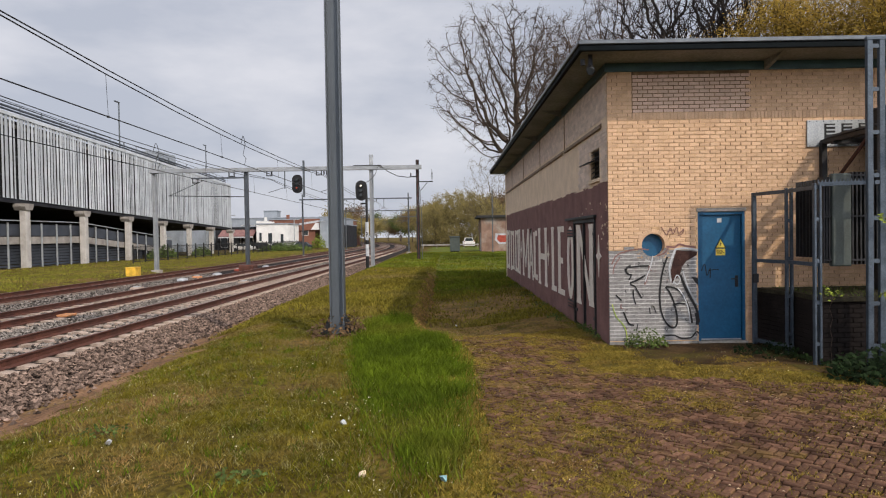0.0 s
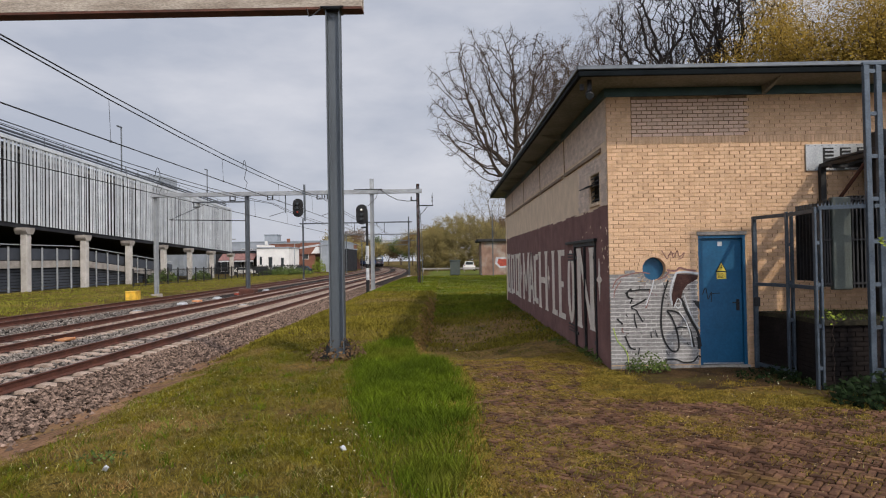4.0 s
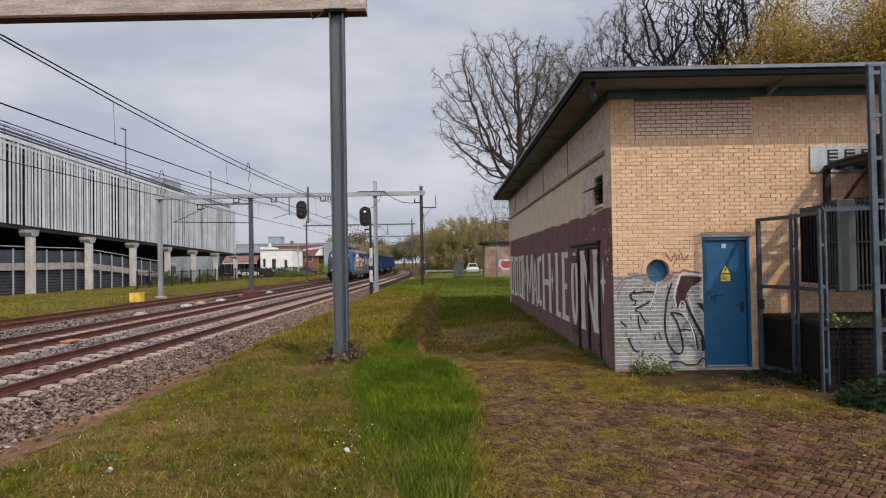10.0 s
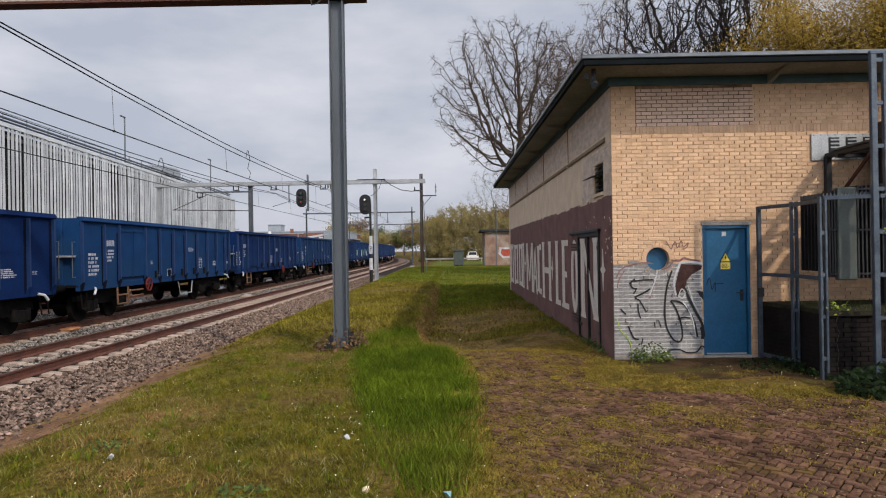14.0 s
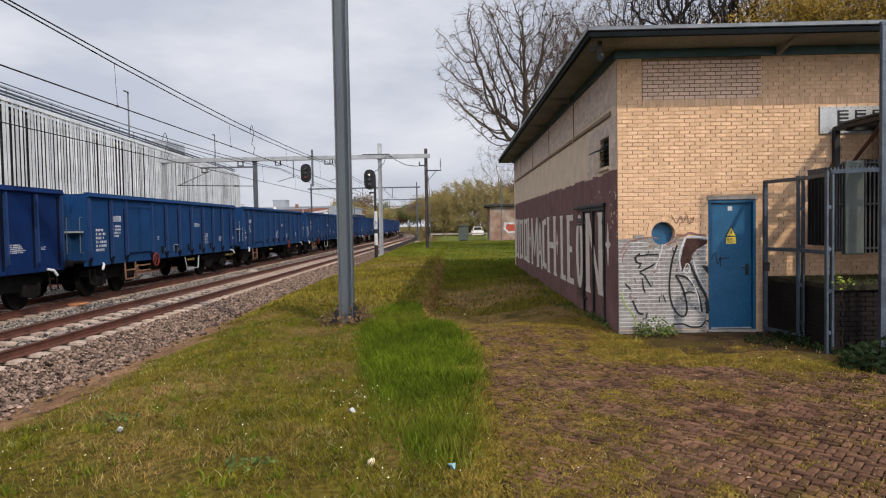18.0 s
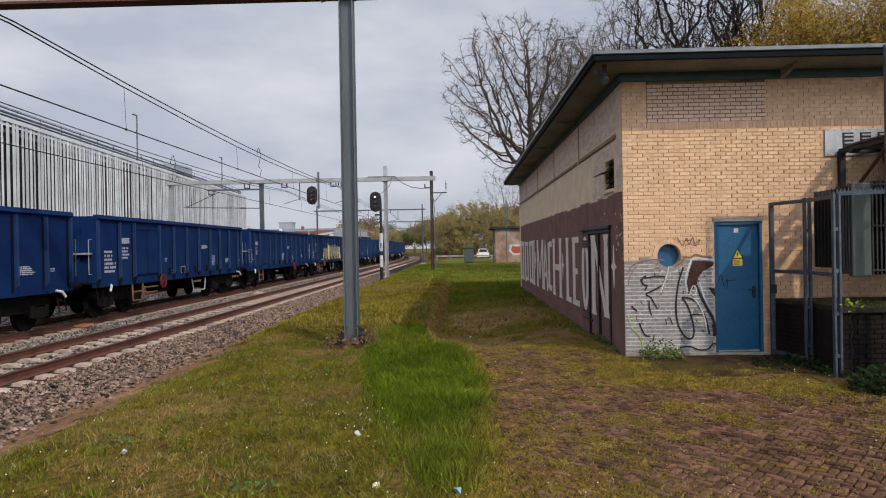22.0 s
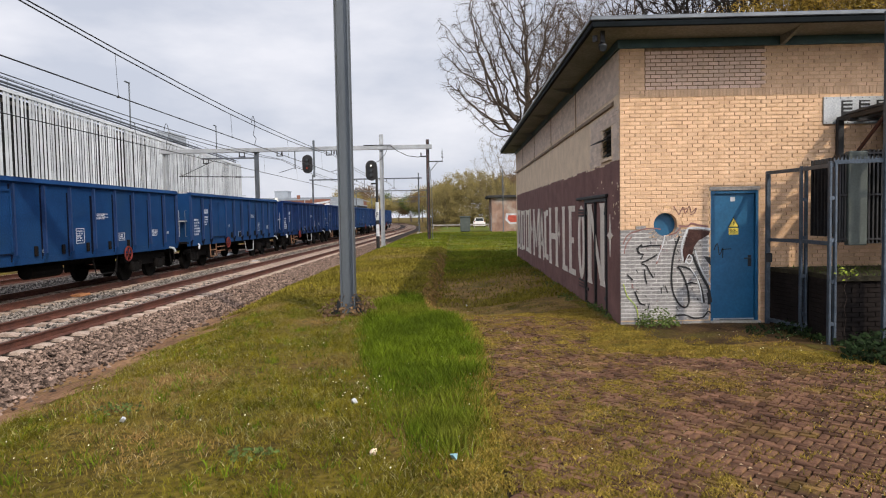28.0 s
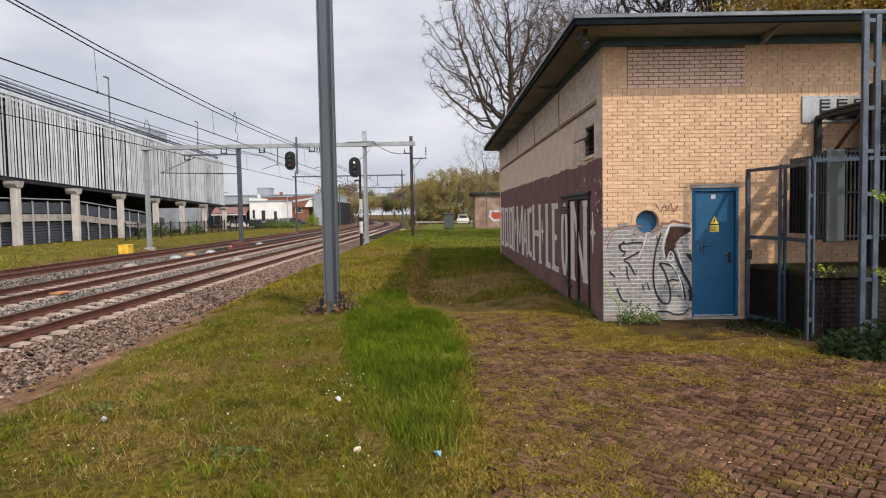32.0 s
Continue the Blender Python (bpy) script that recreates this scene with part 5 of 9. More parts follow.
def build_signals():
    y = 45.7
    s = thing("hanging_signal", (-9.9, y, 6.42), "black railway signal hanging from the portal", "railway signal", group="railway signals")
    part("mast", Geo().box(-9.64, y - 0.06, 4.6, -9.52, y + 0.06, 7.1), "galvanised_steel", s)
    signal_head(s, -10.0, y - 0.15, 5.5, 2, "signal_red")
    x, y = -4.9, 42.0
    s = thing("mast_signal", (x, y, 0), "railway signal on a black and white mast beside the track", "railway signal", group="railway signals")
    z0 = ground_z(x, y) - 0.1
    for k, (a, b, m) in enumerate(((z0, 0.62, "black_paint"), (0.62, 1.35, "white_mark"), (1.35, 1.62, "black_paint"), (1.62, 2.75, "white_mark"))):
        part("mast_section", Geo().tube([(x, y, a), (x, y, b)], 0.11, 12), m, s)
    part("mast_section", Geo().tube([(x, y, 2.75), (x, y, 4.2)], 0.075, 10), "black_paint", s)
    part("bracket", Geo().box(x - 0.36, y - 0.05, 3.86, x + 0.06, y + 0.05, 3.96), "black_paint", s)
    part("marker_plate", Geo().box(x - 0.11, y - 0.13, 1.75, x + 0.11, y - 0.115, 2.15), "white_mark", s)
    part("marker_letter", Geo().box(x - 0.06, y - 0.136, 1.79, x - 0.025, y - 0.131, 2.11).box(x - 0.024, y - 0.136, 2.08, x + 0.06, y - 0.131, 2.11).box(x - 0.024, y - 0.136, 1.94, x + 0.06, y - 0.131, 1.97).box(x + 0.03, y - 0.136, 1.971, x + 0.06, y - 0.131, 2.079), "black_paint", s, "black letter P")
    part("head_pipe", Geo().tube([(x, y, 4.2), (x - 0.02, y, 5.0)], 0.08, 8), "black_paint", s)
    signal_head(s, x - 0.3, y - 0.15, 4.72, 0, "signal_white")
    # old line pole at the end of the beam
    x, y = -1.85, 46.4
    z = ground_z(x, y)
    p = thing("line_pole", (x, y, z), "old dark steel line pole with small cross arms", "pole")
    part("web", Geo().box(x - 0.034, y - 0.01, z - 0.2, x + 0.034, y + 0.01, 7.1), "rail_rust", p, "rusty brown web plate")
    for s in (-0.075, 0.075):
        part("leg", Geo().box(x + s - 0.035, y - 0.06, z - 0.2, x + s + 0.035, y + 0.06, 7.1), "dark_steel", p)
    for k in range(9):
        zz = 0.6 + 0.7 * k
        part("lacing", Geo().box(x - 0.038, y - 0.03, zz, x + 0.038, y - 0.013, zz + 0.06), "dark_steel", p)
    part("top_bracket", Geo().box(x - 0.5, y - 0.04, 5.9, x - 0.115, y + 0.04, 5.98).box(x - 0.5, y - 0.04, 5.982, x - 0.42, y + 0.04, 6.2), "dark_steel", p)
    part("service_pipe", Geo().tube([(x + 0.25, y - 0.05, z), (x + 0.24, y - 0.05, 3.4), (x + 0.14, y - 0.05, 5.2)], 0.025, 6), "galvanised_steel", p)
    for zz in (5.55,):
        arm = part("cross_arm", Geo().box(x + 0.115, y - 0.03, zz, x + 1.05, y + 0.03, zz + 0.07), "dark_steel", p)
        part("strut", Geo().tube([(x + 0.18, y, zz - 0.6), (x + 0.7, y, zz)], 0.02, 5), "dark_steel", arm)
        part("insulator", insulator(Geo(), (x + 1.0, y, zz + 0.07), (x + 1.0, y, zz + 0.9), 0.06), "dark_steel", arm)


build_signals()

# ---- the train ----
WAGON, LOCO = 14.04, 17.0
SPEED, LEAD = 24.55, 333.85 - LOCO


def on_line(s):
    """The pose of a vehicle whose middle is s metres up the middle track."""
    c = TRACKS["middle"]
    if s <= BEND_Y:
        return pose(c, s, RAIL_Z)
    a = (s - BEND_Y) / BEND_R
    return pose(c - BEND_R + BEND_R * math.cos(a), BEND_Y + BEND_R * math.sin(a), RAIL_Z, 0, 0, math.degrees(a))


def wheel_geo(x, y):
    g = Geo()
    g.tube([(x - 0.065, y, 0.46), (x + 0.065, y, 0.46)], 0.46, 20)
    g.tube([(x + (0.065 if x > 0 else -0.065) - 0.03, y, 0.46), (x + (0.065 if x > 0 else -0.065) + 0.03, y, 0.46)], 0.15, 10)
    return g


def bogie(parent, y):
    for s in (-1, 1):
        f = Geo()
        x0, x1 = s * 0.93, s * 1.08
        f.prism([(y - 1.5, 0.62), (y - 1.25, 0.62), (y - 1.15, 0.36), (y - 0.65, 0.36), (y - 0.5, 0.5), (y + 0.5, 0.5), (y + 0.65, 0.36), (y + 1.15, 0.36), (y + 1.25, 0.62), (y + 1.5, 0.62), (y + 1.5, 0.8), (y + 0.6, 0.9), (y - 0.6, 0.9), (y - 1.5, 0.8)], "x", x0, x1)
        fr = part("bogie_frame", f, "running_gear", parent)
        for w in (-0.9, 0.9):
            box = Geo().box(s * 1.085, y + w - 0.17, 0.30, s * 1.20, y + w + 0.17, 0.62, 0.03)
            part("axle_box", box, "running_gear", fr)
            if s > 0:
                for q in (-0.27, 0.27):
                    part("spring", Geo().tube([(s * 1.14, y + w + q, 0.36), (s * 1.14, y + w + q, 0.66)], 0.075, 8), "running_gear", fr)
    for w in (-0.9, 0.9):
        for s in (-1, 1):
            part("wheel", wheel_geo(s * 0.75, y + w), "running_gear", parent)
        part("axle", Geo().tube([(-0.68, y + w, 0.46), (0.68, y + w, 0.46)], 0.08, 8), "running_gear", parent)


W_SIDE = 1.40


def build_wagon(mat, label, marks=0):
    """An open freight wagon in its own space: it runs towards -y, and its origin is at rail height."""
    t = thing("freight_wagon", (0, 0, 0), label, "freight wagon", group="freight wagons")
    L, W, z0, z1 = 12.8 / 2, 1.40, 1.03, 2.93
    sh = 0.0 if marks == 5 else 0.3 if marks % 2 else -0.22
    for s in (-1, 1):
        side = part("side_wall", Geo().box(s * (W - 0.05), -L, z0 + 0.1, s * W, L, z1), mat, t)
        part("side_sill", Geo().box(s * (W - 0.14), -L, z0 - 0.08, s * (W + 0.003), L, z0 + 0.1, 0.01), mat, side)
        ys = [-L + 0.06] + [-L + d + sh for d in (1.0, 1.92, 3.72, 4.9, 6.06, 7.25, 8.45, 9.6, 10.75, 11.9)] + [L - 0.06]
        for y in ys:
            part("rib", Geo().prism([(s * (W + 0.001), z0 + 0.1), (s * (W + 0.085), z0 + 0.18), (s * (W + 0.075), z1 - 0.02), (s * (W + 0.001), z1 - 0.01)], "y", y - 0.032, y + 0.032), "wagon_rib", side, "blue rib with the sunlight it catches put into its colour")
            if s > 0:
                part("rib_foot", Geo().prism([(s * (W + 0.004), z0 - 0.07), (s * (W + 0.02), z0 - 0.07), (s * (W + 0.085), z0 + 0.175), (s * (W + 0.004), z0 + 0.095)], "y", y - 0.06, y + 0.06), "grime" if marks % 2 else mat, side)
        if s > 0:
            # the rib's shade on the panel, painted as a thin dark strip
            shade_strips, rnd = Geo(), random.Random(40 + marks)
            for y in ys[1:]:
                shade_strips.box(W + 0.001, y - 0.043 - rnd.uniform(0.06, 0.11), z0 + 0.02, W + 0.004, y - 0.0425, z1 - rnd.uniform(0.02, 0.3))
            part("grime", shade_strips, "grime", side, "dark strips that stand in for the shade beside the ribs", kind="stuff")
        for a, b in ((ys[2] + 0.075, (ys[2] + ys[3]) / 2 - 0.012), ((ys[2] + ys[3]) / 2 + 0.012, ys[3] - 0.075)):
            d = part("door", Geo().box(s * (W + 0.002), a, z0 + 0.2, s * (W + 0.045), b, z1 - 0.16, 0.012), mat, side)
            fr = Geo().box(s * (W + 0.046), a + 0.02, z1 - 0.22, s * (W + 0.07), b - 0.02, z1 - 0.17)
            fr.box(s * (W + 0.046), b - 0.07, z0 + 0.25, s * (W + 0.07), b - 0.02, z1 - 0.22)
            part("door_edge", fr, mat, d)
            if s > 0:
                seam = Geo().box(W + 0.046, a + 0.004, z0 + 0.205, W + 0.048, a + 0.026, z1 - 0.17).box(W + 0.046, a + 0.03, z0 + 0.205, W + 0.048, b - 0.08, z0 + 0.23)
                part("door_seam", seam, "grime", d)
        for k, y in enumerate(ys[4:9]):
            part("lashing_hook", Geo().box(s * (W + 0.002), y - 0.42, z0 + 0.11, s * (W + 0.05), y - 0.3, z0 + 0.36, 0.01), "running_gear", side)
        part("top_rail", Geo().prism([(s * (W - 0.07), z1), (s * (W + 0.055), z1), (s * (W + 0.10), z1 + 0.03), (s * (W + 0.06), z1 + 0.14), (s * (W - 0.07), z1 + 0.14)], "y", -L, L), mat, side)
    for s in (-1, 1):
        y = s * L
        end = part("end_wall", Geo().box(-W + 0.055, y - s * 0.06, z0 + 0.1, W - 0.055, y - s * 0.002, z1 + 0.1), mat, t)
        for x in (-0.9, -0.3, 0.3, 0.9):
            part("end_rib", Geo().box(x - 0.05, y, z0 + 0.1, x + 0.05, y + s * 0.09, z1 + 0.05, 0.01), mat, end)
        part("end_shelf", Geo().box(-1.3, y + s * 0.01, 1.92, 1.3, y + s * 0.22, 1.97), "light_steel", end)
        rx = 1.30 if s < 0 else 1.41
        rail = Geo().tube([(rx - 0.02, y + s * 0.02, 1.35), (rx, y + s * 0.2, 1.35), (rx, y + s * 0.2, 2.35), (rx - 0.02, y + s * 0.02, 2.35)], 0.012, 5)
        part("hand_rail", rail, "galvanised_steel" if marks in (0, 1) else "light_steel", end, "grey grab rail")
        for x in (-0.875, 0.875):
            b = part("buffer", Geo().tube([(x, y, 1.05), (x, y + s * 0.34, 1.05)], 0.11, 10), "running_gear", t)
            part("buffer_head", Geo().tube([(x, y + s * 0.34, 1.05), (x, y + s * 0.62, 1.05)], 0.09, 10).tube([(x, y + s * 0.57, 1.05), (x, y + s * 0.618, 1.05)], 0.23, 14), "running_gear", b)
        part("coupling", Geo().box(-0.06, y, 0.9, 0.06, y + s * 0.6, 1.05), "running_gear", t)
        part("lamp_bracket", Geo().tube([(W + 0.03, y - s * 0.75, z0 - 0.02), (W + 0.12, y - s * 0.62, z0 - 0.06), (W + 0.14, y - s * 0.5, z0 - 0.2)], 0.035, 6), "white_mark", t)
        part("foot_step", Geo().tube([(1.3, y - s * 0.18, z0 - 0.1), (1.36, y - s * 0.18, 0.45), (1.36, y - s * 0.5, 0.45), (1.3, y - s * 0.5, z0 - 0.1)], 0.022, 5), "running_gear", t)
        bogie(t, s * 4.5)
    part("floor", Geo().box(-W + 0.05, -L, z0 + 0.02, W - 0.05, L, z0 + 0.09), "running_gear", t)
    part("centre_sill", Geo().box(-0.35, -L + 0.05, 0.72, 0.35, L - 0.05, z0), "running_gear", t)
    lad = Geo()
    for y in (-4.55 + sh, -3.85 + sh):
        lad.tube([(1.38, y, 0.95), (1.40, y, 0.42)], 0.028, 6)
    for z in (0.42, 0.7):
        lad.tube([(1.40, -4.55 + sh, z), (1.40, -3.85 + sh, z)], 0.028, 6)
    if marks % 2:
        for z in (0.62, 0.8):
            lad.tube([(1.39, -3.84 + sh, z), (1.39, -2.5, z)], 0.026, 6)
    part("door_steps", lad, "faded_orange", t, "orange steel steps below the doors")
    wy = -2.2 if marks % 2 else 2.5
    wheel = Geo()
    for k in range(16):
        a, b = 2 * math.pi * k / 16, 2 * math.pi * (k + 1) / 16
        wheel.tube([(1.47, wy + 0.22 * math.cos(a), 0.95 + 0.22 * math.sin(a)), (1.47, wy + 0.22 * math.cos(b), 0.95 + 0.22 * math.sin(b))], 0.028, 5)
    for k in range(3):
        a = math.pi * k / 3
        wheel.tube([(1.47, wy + 0.2 * math.cos(a), 0.95 + 0.2 * math.sin(a)), (1.47, wy - 0.2 * math.cos(a), 0.95 - 0.2 * math.sin(a))], 0.016, 5)
    part("brake_wheel", wheel, ("brake_red", "brake_red", "faded_orange")[marks % 3], t)
    part("brake_tank", Geo().tube([(0.6, -1.3, 0.68), (0.6, 0.1, 0.68)], 0.2, 10), "running_gear", t)
    u = Geo().tube([(1.3, 0.7, 0.9), (1.34, 0.8, 0.42), (1.34, 1.9, 0.42), (1.3, 2.1, 0.9)], 0.025, 5)
    part("shunter_rail", u, "light_steel" if marks % 2 else "running_gear", t)
    x = W + 0.004
    spots = ((-2.2, -2.0, 1.62, 1.76, 1), (1.2, 1.85, 2.06, 2.22, 2), (3.95, 4.6, 1.45, 1.65, 3), (2.27, 2.57, 1.43, 1.75, 3))
    if marks % 2 == 0:
        spots = ((0.95, 1.75, 2.04, 2.22, 2), (4.45, 5.1, 1.45, 1.68, 3), (0.0, 0.32, 1.43, 1.75, 3), (2.34, 2.6, 1.42, 1.58, 1))
    spots += ((-6.25, -5.55, 1.35, 2.05, 4), (-5.25, -4.75, 1.75, 2.15, 2), (-1.6, -1.35, 1.2, 1.32, 1), (5.7, 5.95, 1.5, 1.6, 1))
    for k, (y0, y1, za, zb, rows) in enumerate(spots):
        part("lettering", bars(Geo(), y0 + sh, y1 + sh, x, za, zb, rows + 2, marks * 17 + k, axis="y", depth=0.003), "stencil", t, "small white unreadable stencilled markings")
    frames = Geo()
    for a, b, za, zb in ((2.22, 2.62, 1.38, 1.80), (-0.85, -0.45, 1.17, 1.42)) if marks % 2 else ((-0.05, 0.37, 1.38, 1.80), (2.28, 2.66, 1.38, 1.62)):
        for q in ((a, za, b, za + 0.018), (a, zb - 0.018, b, zb), (a, za + 0.019, a + 0.025, zb - 0.019), (b - 0.025, za + 0.019, b, zb - 0.019)):
            frames.box(x - 0.003, q[0] + sh, q[1], x, q[2] + sh, q[3])
    for q in range(9):
        frames.box(x - 0.003, -5.25 + 0.058 * q + sh, 2.24, x, -5.212 + 0.058 * q + sh, 2.42)
    part("marking_frame", frames, "stencil", t)
    return t


def graffiti_side(t):
    """A long spray painted piece over panels and ribs: blocky silver shapes on cream and lime."""
    x = 1.402
    fills = (
        ("graffiti_lime", "lime green sprayed ground", [(-3.25, 1.16), (-1.6, 1.12), (-1.5, 2.05), (-2.1, 2.12), (-2.5, 1.95), (-2.75, 1.5)], 0.004),
        ("graffiti_cream", "cream sprayed ground", [(-0.8, 1.12), (5.15, 1.12), (5.1, 1.5), (4.7, 1.95), (4.35, 2.25), (2.62, 2.28), (2.5, 2.42), (2.3, 2.4), (2.2, 2.26), (0.1, 2.26), (-0.1, 2.5), (-0.45, 2.48), (-0.6, 2.2)], 0.0055),
        ("graffiti_silver", "silver sprayed shape", [(-2.4, 1.1), (-0.5, 1.1), (-0.55, 2.1), (-2.3, 2.06)], 0.008),
        ("graffiti_silver", "silver sprayed shape", [(-0.35, 1.1), (0.92, 1.1), (0.92, 2.2), (-0.1, 2.22), (-0.15, 2.02), (-0.35, 2.0)], 0.008),
        ("graffiti_silver", "silver sprayed shape", [(1.0, 2.22), (2.3, 2.15), (2.28, 1.78), (1.9, 1.8), (1.9, 1.92), (1.45, 1.78), (2.35, 1.5), (2.4, 1.12), (1.05, 1.12), (1.05, 1.42), (1.6, 1.42), (1.6, 1.3), (2.0, 1.34), (1.0, 1.66)], 0.008),
        ("graffiti_silver", "silver sprayed shape", [(2.6, 2.2), (4.3, 2.2), (4.3, 1.75), (3.9, 1.75), (3.9, 1.9), (3.2, 1.88), (3.2, 1.72), (3.5, 1.72), (3.5, 1.62), (3.2, 1.6), (3.2, 1.45), (4.25, 1.5), (4.25, 1.12), (2.6, 1.12)], 0.008),
    )
    lines = Geo()

    def stroke(pts, w, lift):
        for (ya, za), (yb, zb) in zip(pts, pts[1:]):
            k = math.hypot(yb - ya, zb - za) or 1
            ny, nz = -(zb - za) / k * w / 2, (yb - ya) / k * w / 2
            ey, ez = (yb - ya) / k * w / 2, (zb - za) / k * w / 2
            lines.prism([(ya + ny - ey, za + nz - ez), (yb + ny + ey, zb + nz + ez), (yb - ny + ey, zb - nz + ez), (ya - ny - ey, za - nz - ez)], "x", x + lift, x + lift + 0.002)

    for mat, label, poly, lift in fills:
        part("graffiti_fill", Geo().prism(poly, "x", x + lift - 0.003, x + lift), mat, t, label)
        if mat == "graffiti_silver":
            stroke(poly + poly[:1], 0.06, lift + 0.001)
    for pts in ([(-1.9, 1.12), (-1.9, 1.6), (-1.5, 1.62), (-1.5, 1.12)], [(-1.1, 1.3), (-1.1, 1.75), (-0.8, 1.75)], [(0.2, 1.35), (0.35, 1.7), (0.5, 1.7), (0.45, 1.35)], [(4.5, 1.7), (5.0, 1.66)], [(4.5, 1.55), (5.05, 1.52)], [(-2.2, 1.8), (-1.2, 1.84)]):
        stroke(pts, 0.045, 0.0105)
    part("graffiti_outline", lines, "black_paint", t, "black sprayed outlines", kind="stuff")
    for y, z0, z1, mat in ((-2.68, 1.2, 1.7, "graffiti_lime"), (-1.5, 1.2, 2.05, "graffiti_silver"), (-0.34, 1.2, 2.3, "graffiti_cream"), (0.85, 1.2, 2.2, "graffiti_silver"), (2.05, 1.2, 2.15, "graffiti_silver"), (3.2, 1.2, 2.2, "graffiti_silver"), (4.35, 1.2, 2.15, "graffiti_cream")):
        part("graffiti_rib", Geo().box(W_SIDE + 0.012, y - 0.035, z0, W_SIDE + 0.087, y + 0.035, z1), mat, t, "paint on a rib")


def text_geo(body, size, y, z, x, depth=0.004):
    """Writing on a side that faces +x, with its left end at y."""
    cu = bpy.data.curves.new("writing", "FONT")
    cu.body, cu.size, cu.extrude, cu.offset = body, size, depth, 0.022 * size
    ob = bpy.data.objects.new("writing", cu)
    me = bpy.data.meshes.new_from_object(ob)
    g = Geo()
    g.v = [(x + v.co.z, y + v.co.x, z + v.co.y) for v in me.vertices]
    g.f = [tuple(p.vertices) for p in me.polygons]
    bpy.data.objects.remove(ob)
    bpy.data.curves.remove(cu)
    return g


def build_loco():
    t = thing("electric_locomotive", (0, 0, 0), "blue and grey electric freight locomotive with slogan on its side", "locomotive")
    L, W = 8.9, 1.45
    body = Geo().prism([(-W, 0.95), (W, 0.95), (W, 3.30), (W - 0.42, 3.72), (-W + 0.42, 3.72), (-W, 3.30)], "y", -L + 1.75, L - 1.75)
    part("body", body, "loco_navy", t, "navy blue body side")

    def level(s, y, half, z):
        return [(-half, s * y, z), (half, s * y, z)]

    for s in (-1, 1):
        # nose: rings of a half outline from the front face back to the body, at rising heights
        cab = Geo()
        rings = [(0.95, 0.02, 1.18, 1.42), (1.35, 0.0, 1.20, 1.45), (1.98, 0.06, 1.20, 1.45), (2.22, 0.13, 1.18, 1.45), (3.28, 0.62, 1.05, 1.36), (3.50, 0.78, 0.98, 1.22), (3.66, 1.10, 0.80, 0.98)]
        v = []
        for z, back, hf, hb in rings:
            y0, y1, y2 = L - back, L - back - 0.55, L - 1.75
            v += [(-hb, s * y2, z), (-hb, s * y1, z), (-hf, s * y0, z), (hf, s * y0, z), (hb, s * y1, z), (hb, s * y2, z)]
        f = []
        for k in range(len(rings) - 1):
            for i in range(5):
                a = k * 6 + i
                f.append((a, a + 1, a + 7, a + 6))
        n = 6 * (len(rings) - 1)
        f += [tuple(range(6)), tuple(range(n, n + 6)), tuple([k * 6 for k in range(len(rings))] + [k * 6 + 5 for k in reversed(range(len(rings)))])]
        cab.add(v, f)
        c = part("cab", cab, "loco_blue", t, "bright blue driver's cab")

        def on_face(z, lift):
            """How far forward the sloping front lies at a height."""
            pts = [(r[0], r[1]) for r in rings]
            for (za, ba), (zb, bb) in zip(pts, pts[1:]):
                if za <= z <= zb:
                    return s * (L - (ba + (bb - ba) * (z - za) / (zb - za)) + lift)
            return s * (L + lift)

        def panel(name, x0, x1, z0, z1, mat, lift=0.012, label="", top=1.0):
            g = Geo()
            q = [(x0, on_face(z0, lift), z0), (x1, on_face(z0, lift), z0), (x1 * top, on_face(z1, lift), z1), (x0 * top, on_face(z1, lift), z1)]
            g.add(q + [(a, b - s * 0.012, d) for a, b, d in q], [(0, 1, 2, 3), (7, 6, 5, 4), (0, 4, 5, 1), (1, 5, 6, 2), (2, 6, 7, 3), (3, 7, 4, 0)])
            return part(name, g, mat, c, label)

        panel("window_surround", -1.17, 1.17, 2.225, 3.28, "loco_black", 0.014, top=0.9)
        for x0, x1 in ((-1.06, -0.04), (0.04, 1.06)):
            panel("windscreen", x0, x1, 2.50, 3.24, "tinted_glass", 0.028, "dark windscreen", top=0.93)
            panel("sun_blind", x0 * 0.98 if x0 < -0.5 else x0 + 0.03, x1 * 0.98 if x1 > 0.5 else x1 - 0.03, 2.86, 3.21, "light_steel", 0.042, "pale sun blind behind the windscreen", top=0.95)
        panel("brow", -1.05, 1.05, 3.285, 3.498, "loco_grey", 0.014, "dark grey panel above the windscreen", top=0.94)
        panel("brow", -0.98, 0.98, 3.502, 3.655, "loco_grey", 0.014, "dark grey panel above the windscreen", top=0.84)
        panel("dark_panel", -1.19, 1.19, 1.80, 1.978, "loco_black", 0.014, "glossy black panel below the windscreen")
        panel("dark_panel", -1.19, 1.19, 1.982, 2.22, "loco_black", 0.014, "glossy black panel below the windscreen")
        panel("nose_panel", -1.185, 1.185, 1.0, 1.348, "loco_nose", 0.012, "dark blue grey nose panel")
        panel("nose_panel", -1.19, 1.19, 1.352, 1.795, "loco_nose", 0.012, "dark blue grey nose panel")
        panel("nose_mark", -0.09, 0.09, 2.02, 2.18, "white_mark", 0.028)
        for x in (-0.5, 0.5):
            panel("wiper_cover", x - 0.13, x + 0.13, 2.08, 2.2, "black_paint", 0.03)
        # curved orange line across the nose
        arc = Geo()
